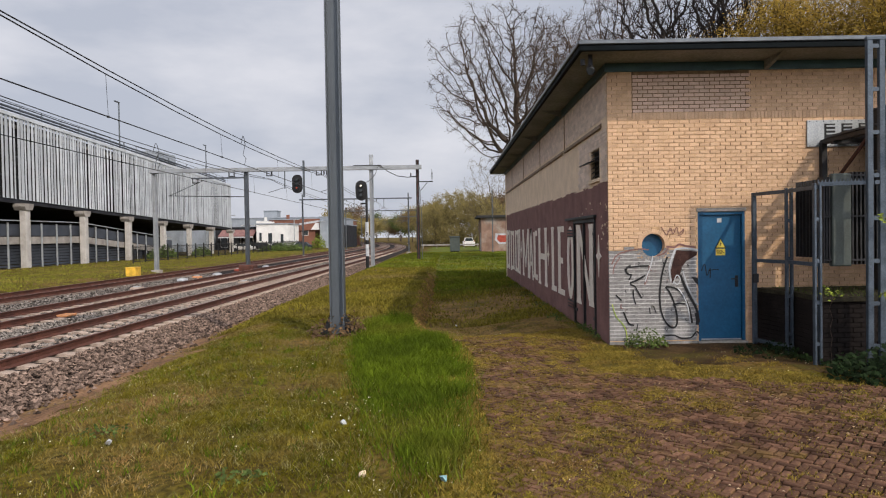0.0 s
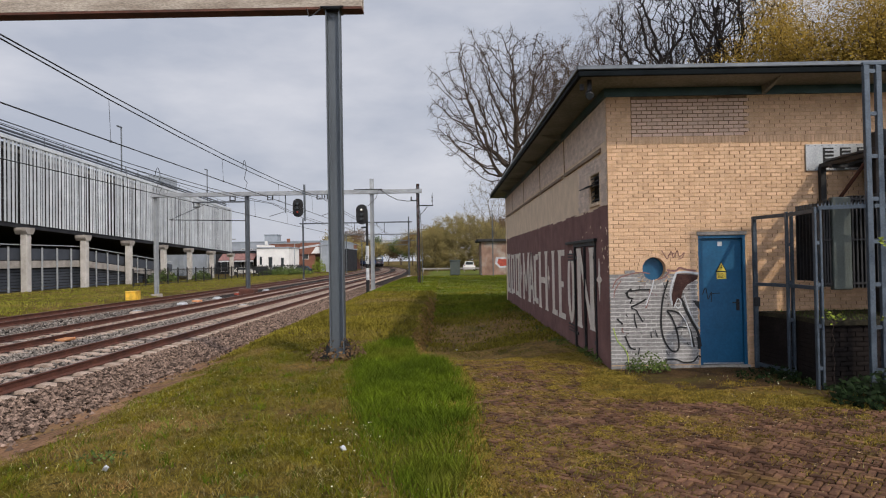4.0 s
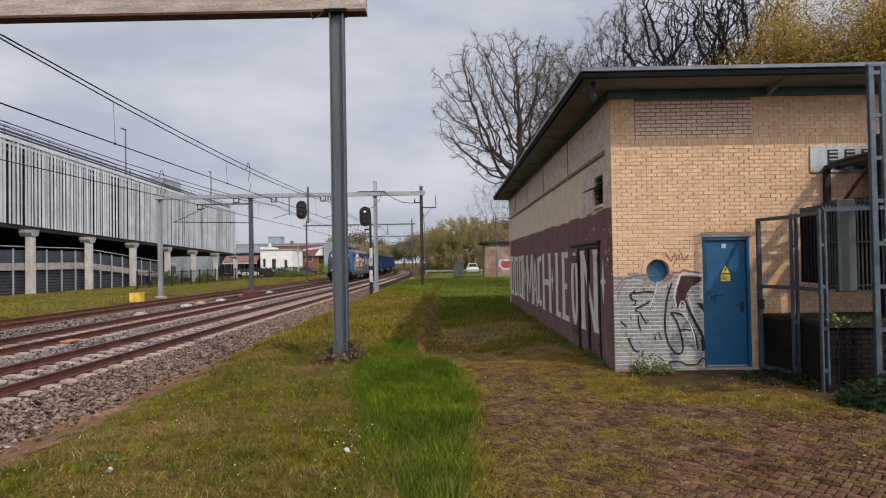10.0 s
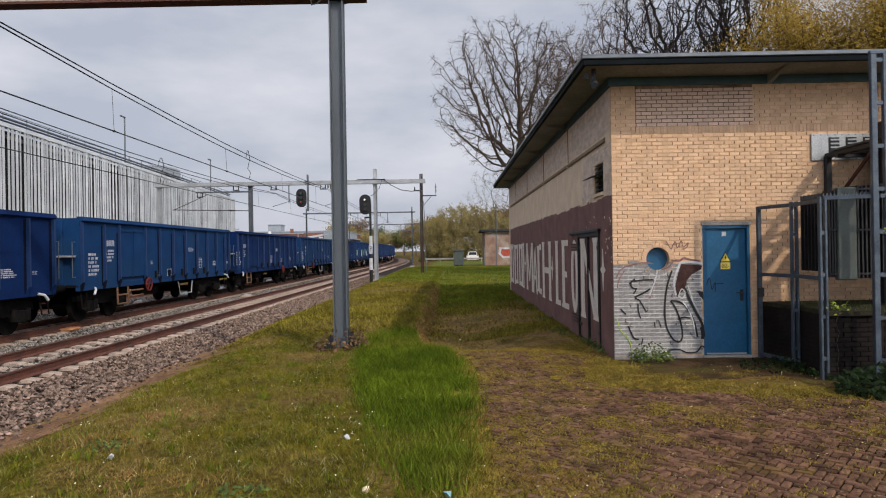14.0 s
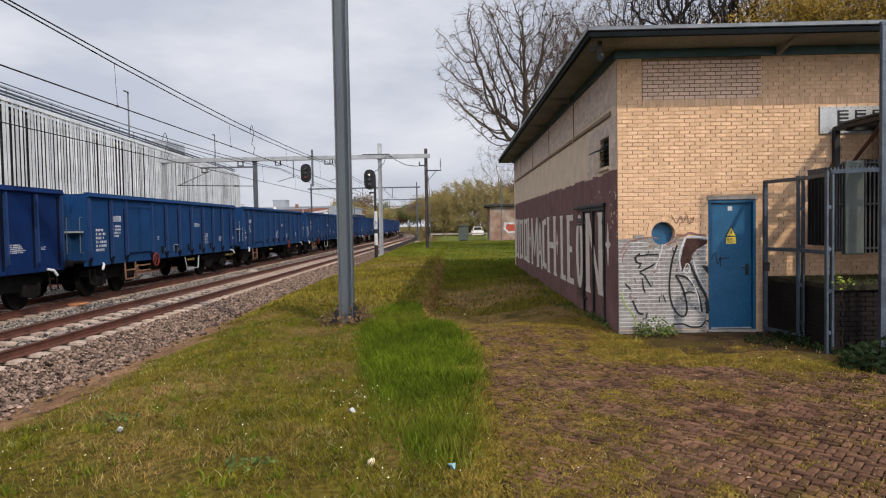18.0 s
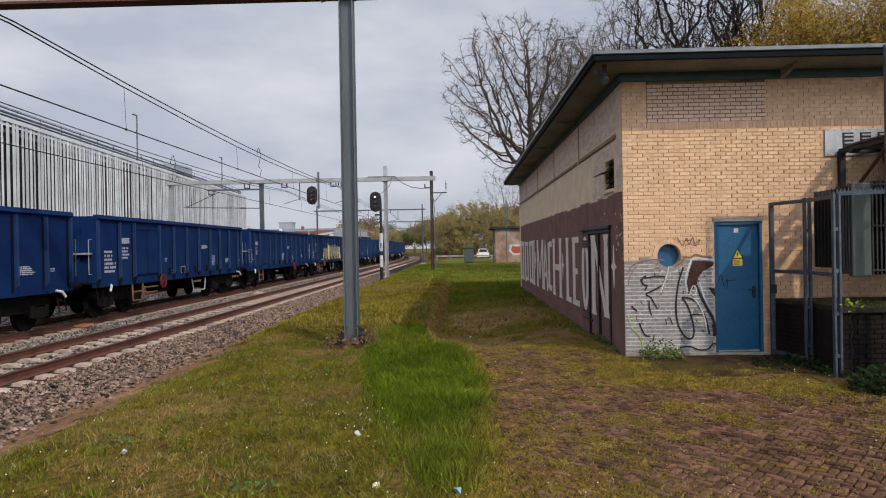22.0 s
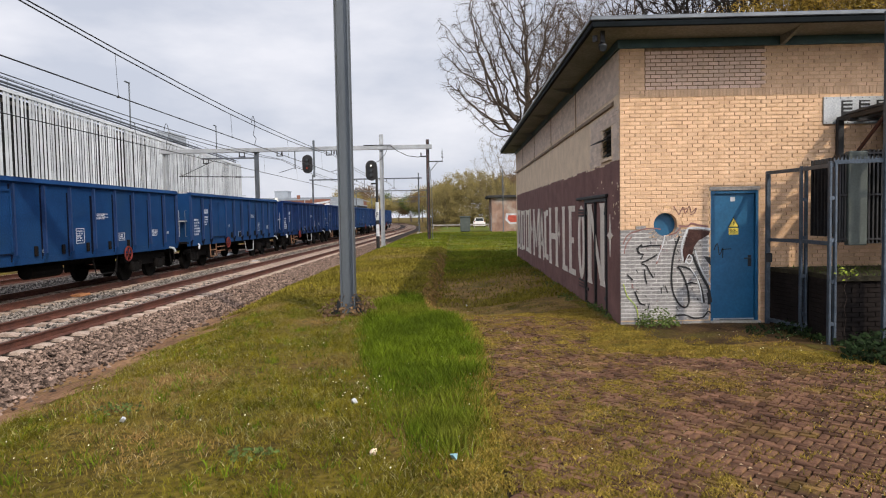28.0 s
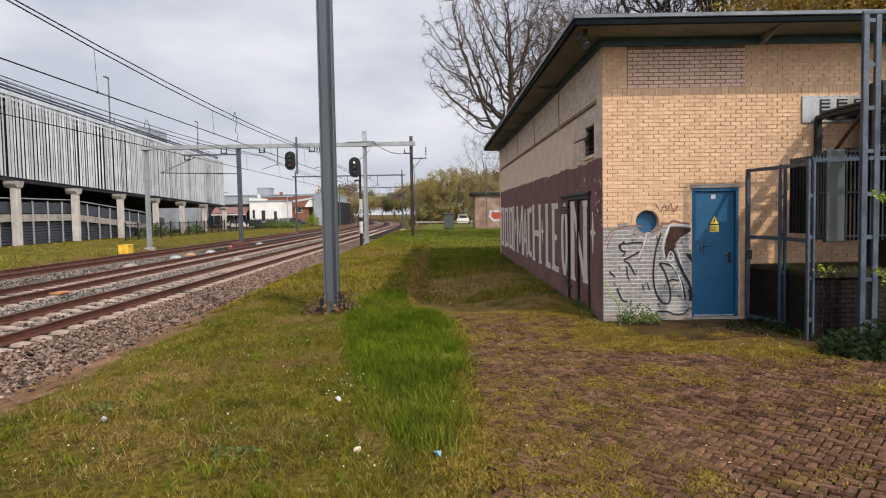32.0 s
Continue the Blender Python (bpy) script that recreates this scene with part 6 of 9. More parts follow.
        bow = [(-1.17, 1.86, 0.05), (-1.06, 1.72, 0.07), (-0.9, 1.62, 0.06), (-0.5, 1.575, 0.04), (0.0, 1.565, 0.035), (0.5, 1.575, 0.04), (0.9, 1.62, 0.06), (1.06, 1.72, 0.07), (1.17, 1.86, 0.05)]
        for (xa, za, wa), (xb, zb, wb) in zip(bow, bow[1:]):
            q = [(xa, za - wa), (xb, zb - wb), (xb, zb + wb), (xa, za + wa)]
            arc.add([(a, on_face(z, 0.022), z) for a, z in q] + [(a, on_face(z, 0.008), z) for a, z in q], [(0, 1, 2, 3), (7, 6, 5, 4), (0, 4, 5, 1), (1, 5, 6, 2), (2, 6, 7, 3), (3, 7, 4, 0)])
        part("nose_stripe", arc, "nose_red", c, "curved dull orange line across the nose")
        for k in range(3):
            panel("nose_lettering", -0.30 + 0.22 * k, -0.16 + 0.22 * k, 1.64, 1.78, "stencil", 0.018)
        [panel("number_bar", -0.34 + 0.1 * q, -0.28 + 0.1 * q, 1.24, 1.34, "stencil", 0.018) for q in range(7) if q != 3]
        for x in (-0.86, 0.86):
            hl = panel("headlight", x - 0.19, x + 0.19, 1.24, 1.42, "dark_steel", 0.03, "grey headlight housing")
            panel("headlight_lens", x + 0.04 if x > 0 else x - 0.14, x + 0.14 if x > 0 else x - 0.04, 1.28, 1.38, "headlamp", 0.044, "lit headlight")
        part("buffer_beam", Geo().box(-1.38, s * (L - 0.45), 0.55, 1.38, s * (L + 0.12), 1.13, 0.05), "running_gear", t)
        for x in (-0.45, 0.45):
            part("brake_hose", Geo().tube([(x, s * (L + 0.12), 0.95), (x, s * (L + 0.3), 0.9), (x * 0.9, s * (L + 0.32), 0.6), (x * 0.7, s * (L + 0.2), 0.42)], 0.03, 6), "dark_steel", t)
        part("plough", Geo().prism([(-1.05, 0.14), (1.05, 0.14), (1.2, 0.54), (-1.2, 0.54)], "y", s * (L - 0.4), s * (L + 0.1)), "running_gear", t)
        for x in (-0.875, 0.875):
            b = part("buffer", Geo().tube([(x, s * (L + 0.1), 0.98), (x, s * (L + 0.45), 0.98)], 0.14, 10), "running_gear", t)
            part("buffer_head", Geo().box(x - 0.28, s * (L + 0.46), 0.76, x + 0.28, s * (L + 0.54), 1.14, 0.12), "running_gear", b)
        part("coupling", Geo().box(-0.08, s * (L + 0.05), 0.7, 0.08, s * (L + 0.5), 1.0, 0.02), "dark_steel", t)
        part("side_window", Geo().prism([(s * (L - 1.3), 2.3), (s * (L - 1.72), 2.3), (s * (L - 1.74), 3.12), (s * (L - 1.45), 3.12)], "x", W + 0.002, W + 0.016), "tinted_glass", c)
        d = part("cab_door", Geo().box(W + 0.002, s * 6.35, 1.05, W + 0.02, s * 7.0, 3.26, 0.006), "loco_blue", c, "blue cab door")
        part("door_window", Geo().box(W + 0.021, s * 6.48, 2.4, W + 0.028, s * 6.87, 3.1), "tinted_glass", d)
        for y in (6.28, 7.08):
            part("door_rail", Geo().tube([(W + 0.07, s * y, 1.2), (W + 0.07, s * y, 2.7)], 0.018, 5), "light_steel", c)
        for k in range(3):
            part("cab_step", Geo().box(W - 0.22, s * 6.38, 0.28 + 0.25 * k, W + 0.01, s * 6.96, 0.33 + 0.25 * k), "dark_steel", t)
        for z, m, h in ((1.52, "loco_salmon", 0.08), (1.70, "red_stripe", 0.11), (1.92, "loco_salmon", 0.12), (2.14, "loco_salmon", 0.10)):
            part("cab_stripe", Geo().box(W + 0.021, s * 5.6, z, W + 0.025, s * 8.15, z + h), m, c)
        for q in (-1.3, 1.3):
            for r in (-1, 1):
                part("wheel", Geo().tube([(r * 0.69, s * 5.2 + q, 0.60), (r * 0.82, s * 5.2 + q, 0.60)], 0.60, 22), "running_gear", t)
        for r in (-1, 1):
            part("bogie_frame", Geo().prism([(s * 5.2 - 2.1, 0.55), (s * 5.2 - 1.7, 0.4), (s * 5.2 - 0.8, 0.4), (s * 5.2 - 0.5, 0.6), (s * 5.2 + 0.5, 0.6), (s * 5.2 + 0.8, 0.4), (s * 5.2 + 1.7, 0.4), (s * 5.2 + 2.1, 0.55), (s * 5.2 + 2.1, 0.78), (s * 5.2 - 2.1, 0.78)], "x", r * 0.95, r * 1.18), "running_gear", t)
            for q in (-0.7, 0.7):
                part("damper", Geo().tube([(r * 1.22, s * 5.2 + q, 0.5), (r * 1.22, s * 5.2 + q + 0.25, 0.86)], 0.05, 7), "dark_steel", t)
    for s in (-1, 1):
        part("lower_panel", Geo().box(s * (W + 0.001), -6.3, 0.97, s * (W + 0.010), 6.3, 1.66), "loco_skirt", t, "dirty grey lower body side")
        part("skirt", Geo().box(s * (W - 0.2), -L + 0.5, 0.78, s * (W + 0.018), L - 0.5, 0.965, 0.02), "loco_skirt", t, "dirty grey skirt")
        part("roof_edge", Geo().prism([(s * (W + 0.004), 3.305), (s * (W - 0.415), 3.735), (s * (W - 0.47), 3.735), (s * (W - 0.47), 3.71), (s * (W - 0.03), 3.27)], "y", -6.7, 6.7), "loco_roof", t, "light grey sloping roof edge")
        part("equipment_box", Geo().box(s * 0.7, -2.6, 0.3, s * (W - 0.1), 2.6, 0.77, 0.05), "running_gear", t)
        part("pale_box", Geo().box(s * (W - 0.098), -2.2, 0.4, s * (W - 0.05), -1.0, 0.74, 0.02), "loco_grey", t)
    for k in range(26):
        y = -6.4 + 0.5 * k
        part("roof_vent", Geo().box(W - 0.06, y, 3.30, W + 0.006, y + 0.4, 3.335), "black_paint", t)
    x = W + 0.003
    for a, b, z, h in ((-3.0, 1.6, 2.26, 0.12), (-3.0, 4.0, 1.62, 0.16), (0.8, 6.3, 1.86, 0.12), (-3.1, -1.5, 1.9, 0.22), (1.8, 3.8, 2.0, 0.07)):
        part("side_stripe", Geo().box(x, a, z, x + 0.003, b, z + h), "red_stripe", t, "orange red livery stripe")
    for a, b, z, h in ((-5.6, -2.6, 2.14, 0.08), (-5.6, -2.8, 1.98, 0.08), (-3.1, 0.6, 2.08, 0.06), (4.6, 6.3, 2.2, 0.1), (2.0, 3.6, 1.74, 0.06)):
        part("warm_stripe", Geo().box(x + 0.008, a, z, x + 0.010, b, z + h), "orange_paint", t, "orange livery stripe")
    el = Geo().prism([(-6.3, 1.62), (-3.1, 1.62), (-2.95, 2.2), (-3.0, 2.8), (-3.2, 3.24), (-5.3, 3.24), (-5.6, 3.1), (-5.95, 2.7), (-6.2, 2.2)], "x", x + 0.004, x + 0.007)
    part("pale_panel", el, "mural_cream", t, "pale curved livery panel")
    for z, h, m in ((1.66, 0.10, "loco_salmon"), (1.84, 0.12, "red_stripe"), (2.04, 0.10, "loco_salmon"), (2.22, 0.07, "loco_salmon")):
        part("panel_stripe", Geo().box(x + 0.0075, -4.9, z, x + 0.0095, -3.0, z + h), m, t, "salmon stripe over the pale panel")
    for z0, z1, w in ((2.86, 3.18, 0.24), (2.20, 2.80, 0.36), (1.50, 2.14, 0.46)):
        part("red_shape", Geo().prism([(-5.4 - w * 0.8, z0 + 0.06), (-5.4 - w * 0.4, z0), (-5.4 + w * 0.7, z0), (-5.4 + w, z0 + 0.08), (-5.4 + w * 0.9, z1 - 0.06), (-5.4 + w * 0.5, z1), (-5.4 - w * 0.6, z1), (-5.4 - w, z1 - 0.1)], "x", x + 0.011, x + 0.014), "red_stripe", t)
    part("dark_bar", Geo().box(x + 0.0142, -5.9, 2.16, x + 0.016, -3.9, 2.26), "loco_nose", t, "dark blue bar across the livery panel")
    part("dark_shapes", bars(Geo(), -4.5, -3.2, x + 0.014, 2.55, 2.95, 1, 5, axis="y", depth=0.003), "black_paint", t)
    for word, size, y, z in (("European", 0.74, -2.72, 2.42), ("Together", 0.64, 0.42, 2.24), ("Logistics", 0.74, -1.75, 1.76)):
        part("slogan", text_geo(word, size, y, z, x + 0.013), "white_mark", t, "white slogan lettering")
    arc = Geo()
    for k in range(12):
        a, b = math.pi * (0.1 + 0.95 * k / 12), math.pi * (0.1 + 0.95 * (k + 1) / 12)
        r0, r1 = 0.42, 0.62
        arc.prism([(4.1 - math.cos(q) * r * 0.9, 2.42 + math.sin(q) * r) for q, r in ((a, r0), (b, r0), (b, r1), (a, r1))], "x", x + 0.011, x + 0.014)
    part("orange_arc", arc, "orange_paint", t)
    for k in range(3):
        y = 4.05 + 0.6 * k
        part("white_mark", Geo().prism([(y, 1.95), (y + 0.42, 1.95), (y + 0.52, 2.65), (y + 0.10, 2.65)], "x", x + 0.016, x + 0.018).box(x + 0.0182, y + 0.2, 2.05, x + 0.0186, y + 0.3, 2.55), "white_mark", t)
    part("small_writing", bars(Geo(), -5.5, 5.5, x + 0.012, 1.25, 1.36, 1, 21, axis="y", depth=0.003), "white_mark", t)
    for y, w, h, m in ((-3.4, 0.9, 0.34, "loco_roof"), (-0.6, 0.7, 0.38, "loco_grey"), (0.5, 0.55, 0.32, "loco_roof"), (1.3, 0.4, 0.3, "loco_roof"), (3.0, 0.5, 0.22, "loco_grey")):
        part("under_box", Geo().box(W - 0.099, y - w / 2, 0.36, W + 0.004, y + w / 2, 0.36 + h, 0.03), m, t, "grey equipment box below the body")
    for y in (-7.4, -4.2, -1.8, 2.2, 4.4, 7.4):
        part("sand_pipe", Geo().tube([(W - 0.15, y, 0.8), (W - 0.12, y + 0.1, 0.5), (W - 0.3, y + 0.25, 0.15)], 0.035, 6), "loco_grey", t)
    for y in (-6.1, -2.2, 2.6, 6.1):
        part("lifting_point", Geo().box(W + 0.019, y - 0.14, 0.86, W + 0.03, y + 0.14, 1.06, 0.01), "black_paint", t, "dark lifting pocket in the skirt")
    # roof gear and pantographs
    for k in range(14):
        y = -5.2 + 0.8 * k
        part("roof_insulator", insulator(Geo(), (-0.35 + 0.35 * (k % 3), y, 3.72), (-0.3 + 0.3 * (k % 3), y + 0.1, 4.0 + 0.12 * (k % 2)), 0.09), "rail_rust" if k % 3 else "dark_steel", t)
    part("roof_bar", Geo().tube([(-0.3, -5.2, 4.06), (-0.2, -2.0, 4.1), (0.1, 1.0, 4.02), (-0.3, 5.6, 4.06)], 0.025, 5), "dark_steel", t)
    for y in (-5.6, -4.4, -2.5, -1.2, 0.4, 1.6, 3.0):
        part("roof_box", Geo().box(-0.5, y - 0.35, 3.722, 0.5, y + 0.35, 3.86, 0.03), "dark_steel", t)
    for y in (-3.4, -2.0, -0.4, 0.9, 2.3):
        part("roof_insulator", insulator(Geo(), (0.3, y, 3.72), (0.3, y, 4.16), 0.08), "dark_steel", t)
    part("roof_bar", Geo().tube([(0.3, -5.8, 4.12), (0.3, 5.8, 4.12)], 0.025, 5), "dark_steel", t)

    def panto(name, y0, z_joint, z_top, back):
        p = part(name, Geo().box(-0.7, y0 - 0.6, 3.86, 0.7, y0 - 0.52, 3.92).box(-0.7, y0 + 0.52, 3.86, 0.7, y0 + 0.6, 3.92).box(-0.7, y0 - 0.52, 3.86, -0.62, y0 + 0.52, 3.92).box(0.62, y0 - 0.52, 3.86, 0.7, y0 + 0.52, 3.92), "dark_steel", t)
        for s in (-1, 1):
            part("lower_arm", Geo().tube([(s * 0.3, y0 + 0.4, 3.92), (s * 0.22, y0 - back, z_joint)], 0.05, 6), "dark_steel", p)
            part("upper_arm", Geo().tube([(s * 0.22, y0 - back, z_joint), (s * 0.45, y0 + 0.15, z_top)], 0.03, 6), "dark_steel", p)
        for q in (-0.05, 0.3):
            part("contact_strip", Geo().tube([(-0.95, y0 + q, z_top - 0.12), (-0.7, y0 + q, z_top), (0.7, y0 + q, z_top), (0.95, y0 + q, z_top - 0.12)], 0.03, 5), "dark_steel", p)

    panto("folded_pantograph", -5.9, 4.0, 4.08, 1.5)
    panto("raised_pantograph", 5.2, 4.35, (4.70 - RAIL_Z - 0.05) / 0.95, 1.2)
    return t


loco = build_loco()
for child in loco.children_recursive:
    # the short body of this type: lengths drawn in a little
    if not child.name.startswith("wheel"):
        for v in child.data.vertices:
            v.co.y *= 0.872
            v.co.x *= 0.95
            v.co.z *= 0.95
    else:
        mid = sum(v.co.y for v in child.data.vertices) / len(child.data.vertices)
        for v in child.data.vertices:
            v.co.y -= mid * 0.128
            v.co.x *= 0.95
            v.co.z *= 0.95
WAGONS = 33
worn_kind = build_wagon("wagon_blue_worn", "faded blue open freight wagon with ribbed steel sides", 4)
blue_kind = build_wagon("wagon_blue", "dark blue open freight wagon with ribbed steel sides", 7)
wagon_kinds = [build_wagon("wagon_blue", "dark blue open freight wagon with ribbed steel sides", 0),
               build_wagon("wagon_blue_worn", "faded blue open freight wagon with ribbed steel sides", 1)]
graffiti_wagon = build_wagon("wagon_blue", "blue open freight wagon with silver, cream and lime graffiti", 5)
graffiti_side(graffiti_wagon)
pale_wagon = build_wagon("wagon_blue_worn", "faded blue open freight wagon with pale graffiti tags", 3)


def tags_on(t):
    rnd = random.Random(12)
    for k in range(6):
        g = Geo()
        y, z = -5.0 + 1.7 * k, 1.8
        pts = [(1.412, y + rnd.uniform(-0.45, 0.45), z + rnd.uniform(-0.4, 0.4)) for _ in range(9)]
        g.tube(pts, 0.035, 4)
        part("graffiti_tag", g, ("graffiti_lime", "graffiti_teal", "white_mark")[k % 3], t)


tags_on(pale_wagon)
train = [loco]
WORN = (3, 5, 10, 12, 14, 15, 20, 21, 24, 27, 28, 33)
used = set()
for k in range(1, WAGONS + 1):
    src = graffiti_wagon if k == 19 else pale_wagon if k == 7 else worn_kind if k in (11, 27, 31) else blue_kind if k in (6, 8, 17, 29) else wagon_kinds[1 if k in WORN else 0]
    if src in used:
        train.append(copy_thing(src, pose(0, 0, 0)))
    else:
        used.add(src)
        train.append(src)


def middle(k):
    """How far behind the train's front the middle of vehicle k lies."""
    return LOCO / 2 + 0.25 if k == 0 else LOCO + WAGON * (k - 0.5)


# ---- plants ----
def tree_geo(rnd, base, height, spread, trunk_r, levels=5, lean=0.0, forks=3, low=0.28, twig=0.014, limb=0.34, decay=0.68):
    """Trunk, limbs and twigs of a tree, and the places of its twig ends."""
    trunk, limbs, tips = Geo(), Geo(), []

    def grow(p, d, length, r, level):
        pts = [p]
        q, n = p.copy(), 3 if level < 4 else 2
        for _ in range(n):
            d = (d + Vector((rnd.uniform(-1, 1), rnd.uniform(-1, 1), rnd.uniform(-0.5, 0.7))) * ((0.05 if level == 0 else 0.17) + 0.03 * level)).normalized()
            q = q + d * length / n
            pts.append(q.copy())
        (trunk if level == 0 else limbs).tube(pts, r, 7 if level < 2 else 4 if level < 4 else 3, max(r * 0.6, twig * 0.6))
        if level >= levels:
            tips.append((q, d))
            return
        if level >= levels - 2:
            tips.append((q, d))
        k = forks + (1 if level in (0, 2) else 0)
        turn = rnd.uniform(0, 6.283)
        for i in range(k):
            t = 1.0 if i < 2 else rnd.uniform(0.4, 0.95)
            f = t * n
            j = min(int(f), n - 1)
            o = pts[j].lerp(pts[j + 1], f - j)
            a = turn + 6.283 * i / k + rnd.uniform(-0.5, 0.5)
            side = Vector((math.cos(a), math.sin(a), rnd.uniform(-0.05, 0.4)))
            nd = (d + side * spread * rnd.uniform(0.6, 1.3)).normalized()
            grow(o, nd, (limb * height if level == 0 else length * decay) * rnd.uniform(0.75, 1.1), max(r * 0.58 * rnd.uniform(0.7, 1.0), twig), level + 1)

    grow(Vector(base), Vector((lean, 0, 1)).normalized(), height * low, trunk_r, 0)
    return trunk, limbs, tips


def leaf_cloud(rnd, tips, per, size, radius, droop=0.0):
    """Small leaves scattered round the twig ends."""
    g = Geo()
    for p, d in tips:
        for _ in range(per):
            c = p + Vector((rnd.gauss(0, radius), rnd.gauss(0, radius), rnd.gauss(0, radius) - droop * abs(rnd.gauss(0, radius))))
            u = Vector((rnd.uniform(-1, 1), rnd.uniform(-1, 1), rnd.uniform(-1, 1))).normalized()
            w = u.orthogonal().normalized() * size * rnd.uniform(0.35, 0.6)
            u = u * size * rnd.uniform(0.7, 1.3)
            g.add([c - u, c + w, c + u, c - w], [(0, 1, 2, 3)])
    return g


def tree(seed, x, y, height, spread, r, label, leaf=None, per=3, size=0.1, radius=0.3, levels=5, forks=3, low=0.28, droop=0.0, lean=0.0, group="", category="tree", limb=0.34, decay=0.68):
    rnd = random.Random(seed)
    z = ground_z(x, y)
    t = thing("tree", (x, y, z), label, category, group=group)
    trunk, limbs, tips = tree_geo(rnd, (x, y, z - 0.2), height, spread, r, levels, lean, forks, low, limb=limb, decay=decay)
    part("trunk", trunk, "bark", t)
    part("branch_mass", limbs, "bark", t, kind="stuff")
    if leaf:
        part("crown", leaf_cloud(rnd, tips, per, size, radius, droop), leaf, t, "budding spring leaves", kind="stuff")
    return t


def colonise(seed, base, fork, centre, radii, count, step=0.45, kill=0.9, wander=0.25, flat=0.0):
    """Limbs that grow towards points scattered in a crown: places of the nodes and the index of each one's parent."""
    rnd = np.random.RandomState(seed)
    u = rnd.normal(size=(count, 3))
    u /= np.linalg.norm(u, axis=1)[:, None]
    pull = np.array(centre) + u * (rnd.rand(count, 1) ** 0.42) * np.array(radii)
    pull[:, 2] = np.maximum(pull[:, 2], centre[2] - radii[2] * (1 - flat))
    pull += rnd.normal(0, 0.35, pull.shape)
    nodes, parent = [np.array(base, float)], [-1]
    n = max(2, int((fork[2] - base[2]) / step))
    for k in range(1, n + 1):
        t = k / n
        nodes.append(np.array(base) * (1 - t) + np.array(fork) * t + rnd.normal(0, 0.05, 3) * (1, 1, 0))
        parent.append(k - 1)
    heading = {k: np.array((0, 0, 1.0)) for k in range(len(nodes))}
    at = np.array(nodes)
    d2 = ((pull[:, None, :] - at[None]) ** 2).sum(2)
    near, dist = d2.argmin(1), d2.min(1)
    alive = np.ones(count, bool)
    for _ in range(70):
        idx = np.where(alive)[0]
        if not len(idx):
            break
        sums = {}
        for q in idx:
            v = pull[q] - nodes[near[q]]
            sums.setdefault(near[q], []).append(v / (np.linalg.norm(v) + 1e-6))
        fresh = []
        for k, vs in sums.items():
            d = np.mean(vs, axis=0) + rnd.normal(0, wander, 3) + 0.35 * heading[k]
            d /= np.linalg.norm(d) + 1e-6
            fresh.append(len(nodes))
            heading[len(nodes)] = d
            nodes.append(nodes[k] + d * step)
            parent.append(k)
        added = np.array([nodes[k] for k in fresh])
        d2 = ((pull[idx][:, None, :] - added[None]) ** 2).sum(2)
        m, a = d2.min(1), d2.argmin(1)
        better = m < dist[idx]
        near[idx[better]] = np.array(fresh)[a[better]]
        dist[idx[better]] = m[better]
        alive[idx[dist[idx] < kill * kill]] = False
    return np.array(nodes), np.array(parent)


def grown_tree(seed, x, y, fork, centre, radii, count, label, r=0.3, twigs=4, twig_len=0.55, twig_r=0.011, leaf=None, per=2, size=0.05, spread=0.18, wander=0.25, droop=0.0, step=0.45, kill=0.9, group="bare trees", bark="bark"):
    """A tree with crooked limbs, tapering from the trunk to fine twigs that fill its crown."""
    rnd = random.Random(seed)
    z = ground_z(x, y)
    t = thing("tree", (x, y, z), label, "tree", group=group)
    nodes, parent = colonise(seed, (x, y, z - 0.2), fork, centre, radii, count, step, kill, wander)
    n = len(nodes)
    load = np.zeros(n)
    kids = np.zeros(n, int)
    for k in range(1, n):
        kids[parent[k]] += 1
    for k in range(n - 1, 0, -1):
        load[k] += 1.0 if kids[k] == 0 else 0.0
        load[parent[k]] += load[k]
    top = load[0]
    rad = np.maximum(r * (load / top) ** 0.53, 0.0075)
    trunk, wood, tips = Geo(), Geo(), []
    main = int(max(2, (fork[2] - z) / step))
    trunk.tube([tuple(nodes[k]) for k in range(main + 1)], r * 1.15, 8, r * 0.92)
    for k in range(main + 1, n):
        a = parent[k]
        ra = float(min(rad[a], rad[k] * 1.5))
        wood.tube([tuple(nodes[a]), tuple(nodes[k])], ra, 6 if rad[k] > 0.12 else 4 if rad[k] > 0.05 else 3, float(rad[k]))
        if load[k] < 5:
            for _ in range(twigs if kids[k] == 0 else max(1, twigs // 2)):
                d = Vector(nodes[k] - nodes[a]).normalized() * rnd.uniform(0.3, 1.0) + Vector((rnd.gauss(0, 0.6), rnd.gauss(0, 0.6), rnd.gauss(0, 0.5) - droop))
                d = d.normalized() * twig_len * rnd.uniform(0.5, 1.4)
                o = Vector(nodes[a]).lerp(Vector(nodes[k]), rnd.random())
                mid = o + d * 0.5 + Vector((rnd.gauss(0, 0.05), rnd.gauss(0, 0.05), rnd.gauss(0, 0.05)))
                end = o + d + Vector((0, 0, -droop * 0.25 * twig_len))
                wood.tube([o, mid, end], twig_r, 3, twig_r * 0.5)
                tips.append((end, d))
                tips.append((mid, d))
    part("trunk", trunk, bark, t)
    part("branch_mass", wood, bark, t, kind="stuff")
    if leaf:
        part("crown", leaf_cloud(rnd, tips, per, size, spread, droop), leaf, t, "small budding spring leaves", kind="stuff")
    return t


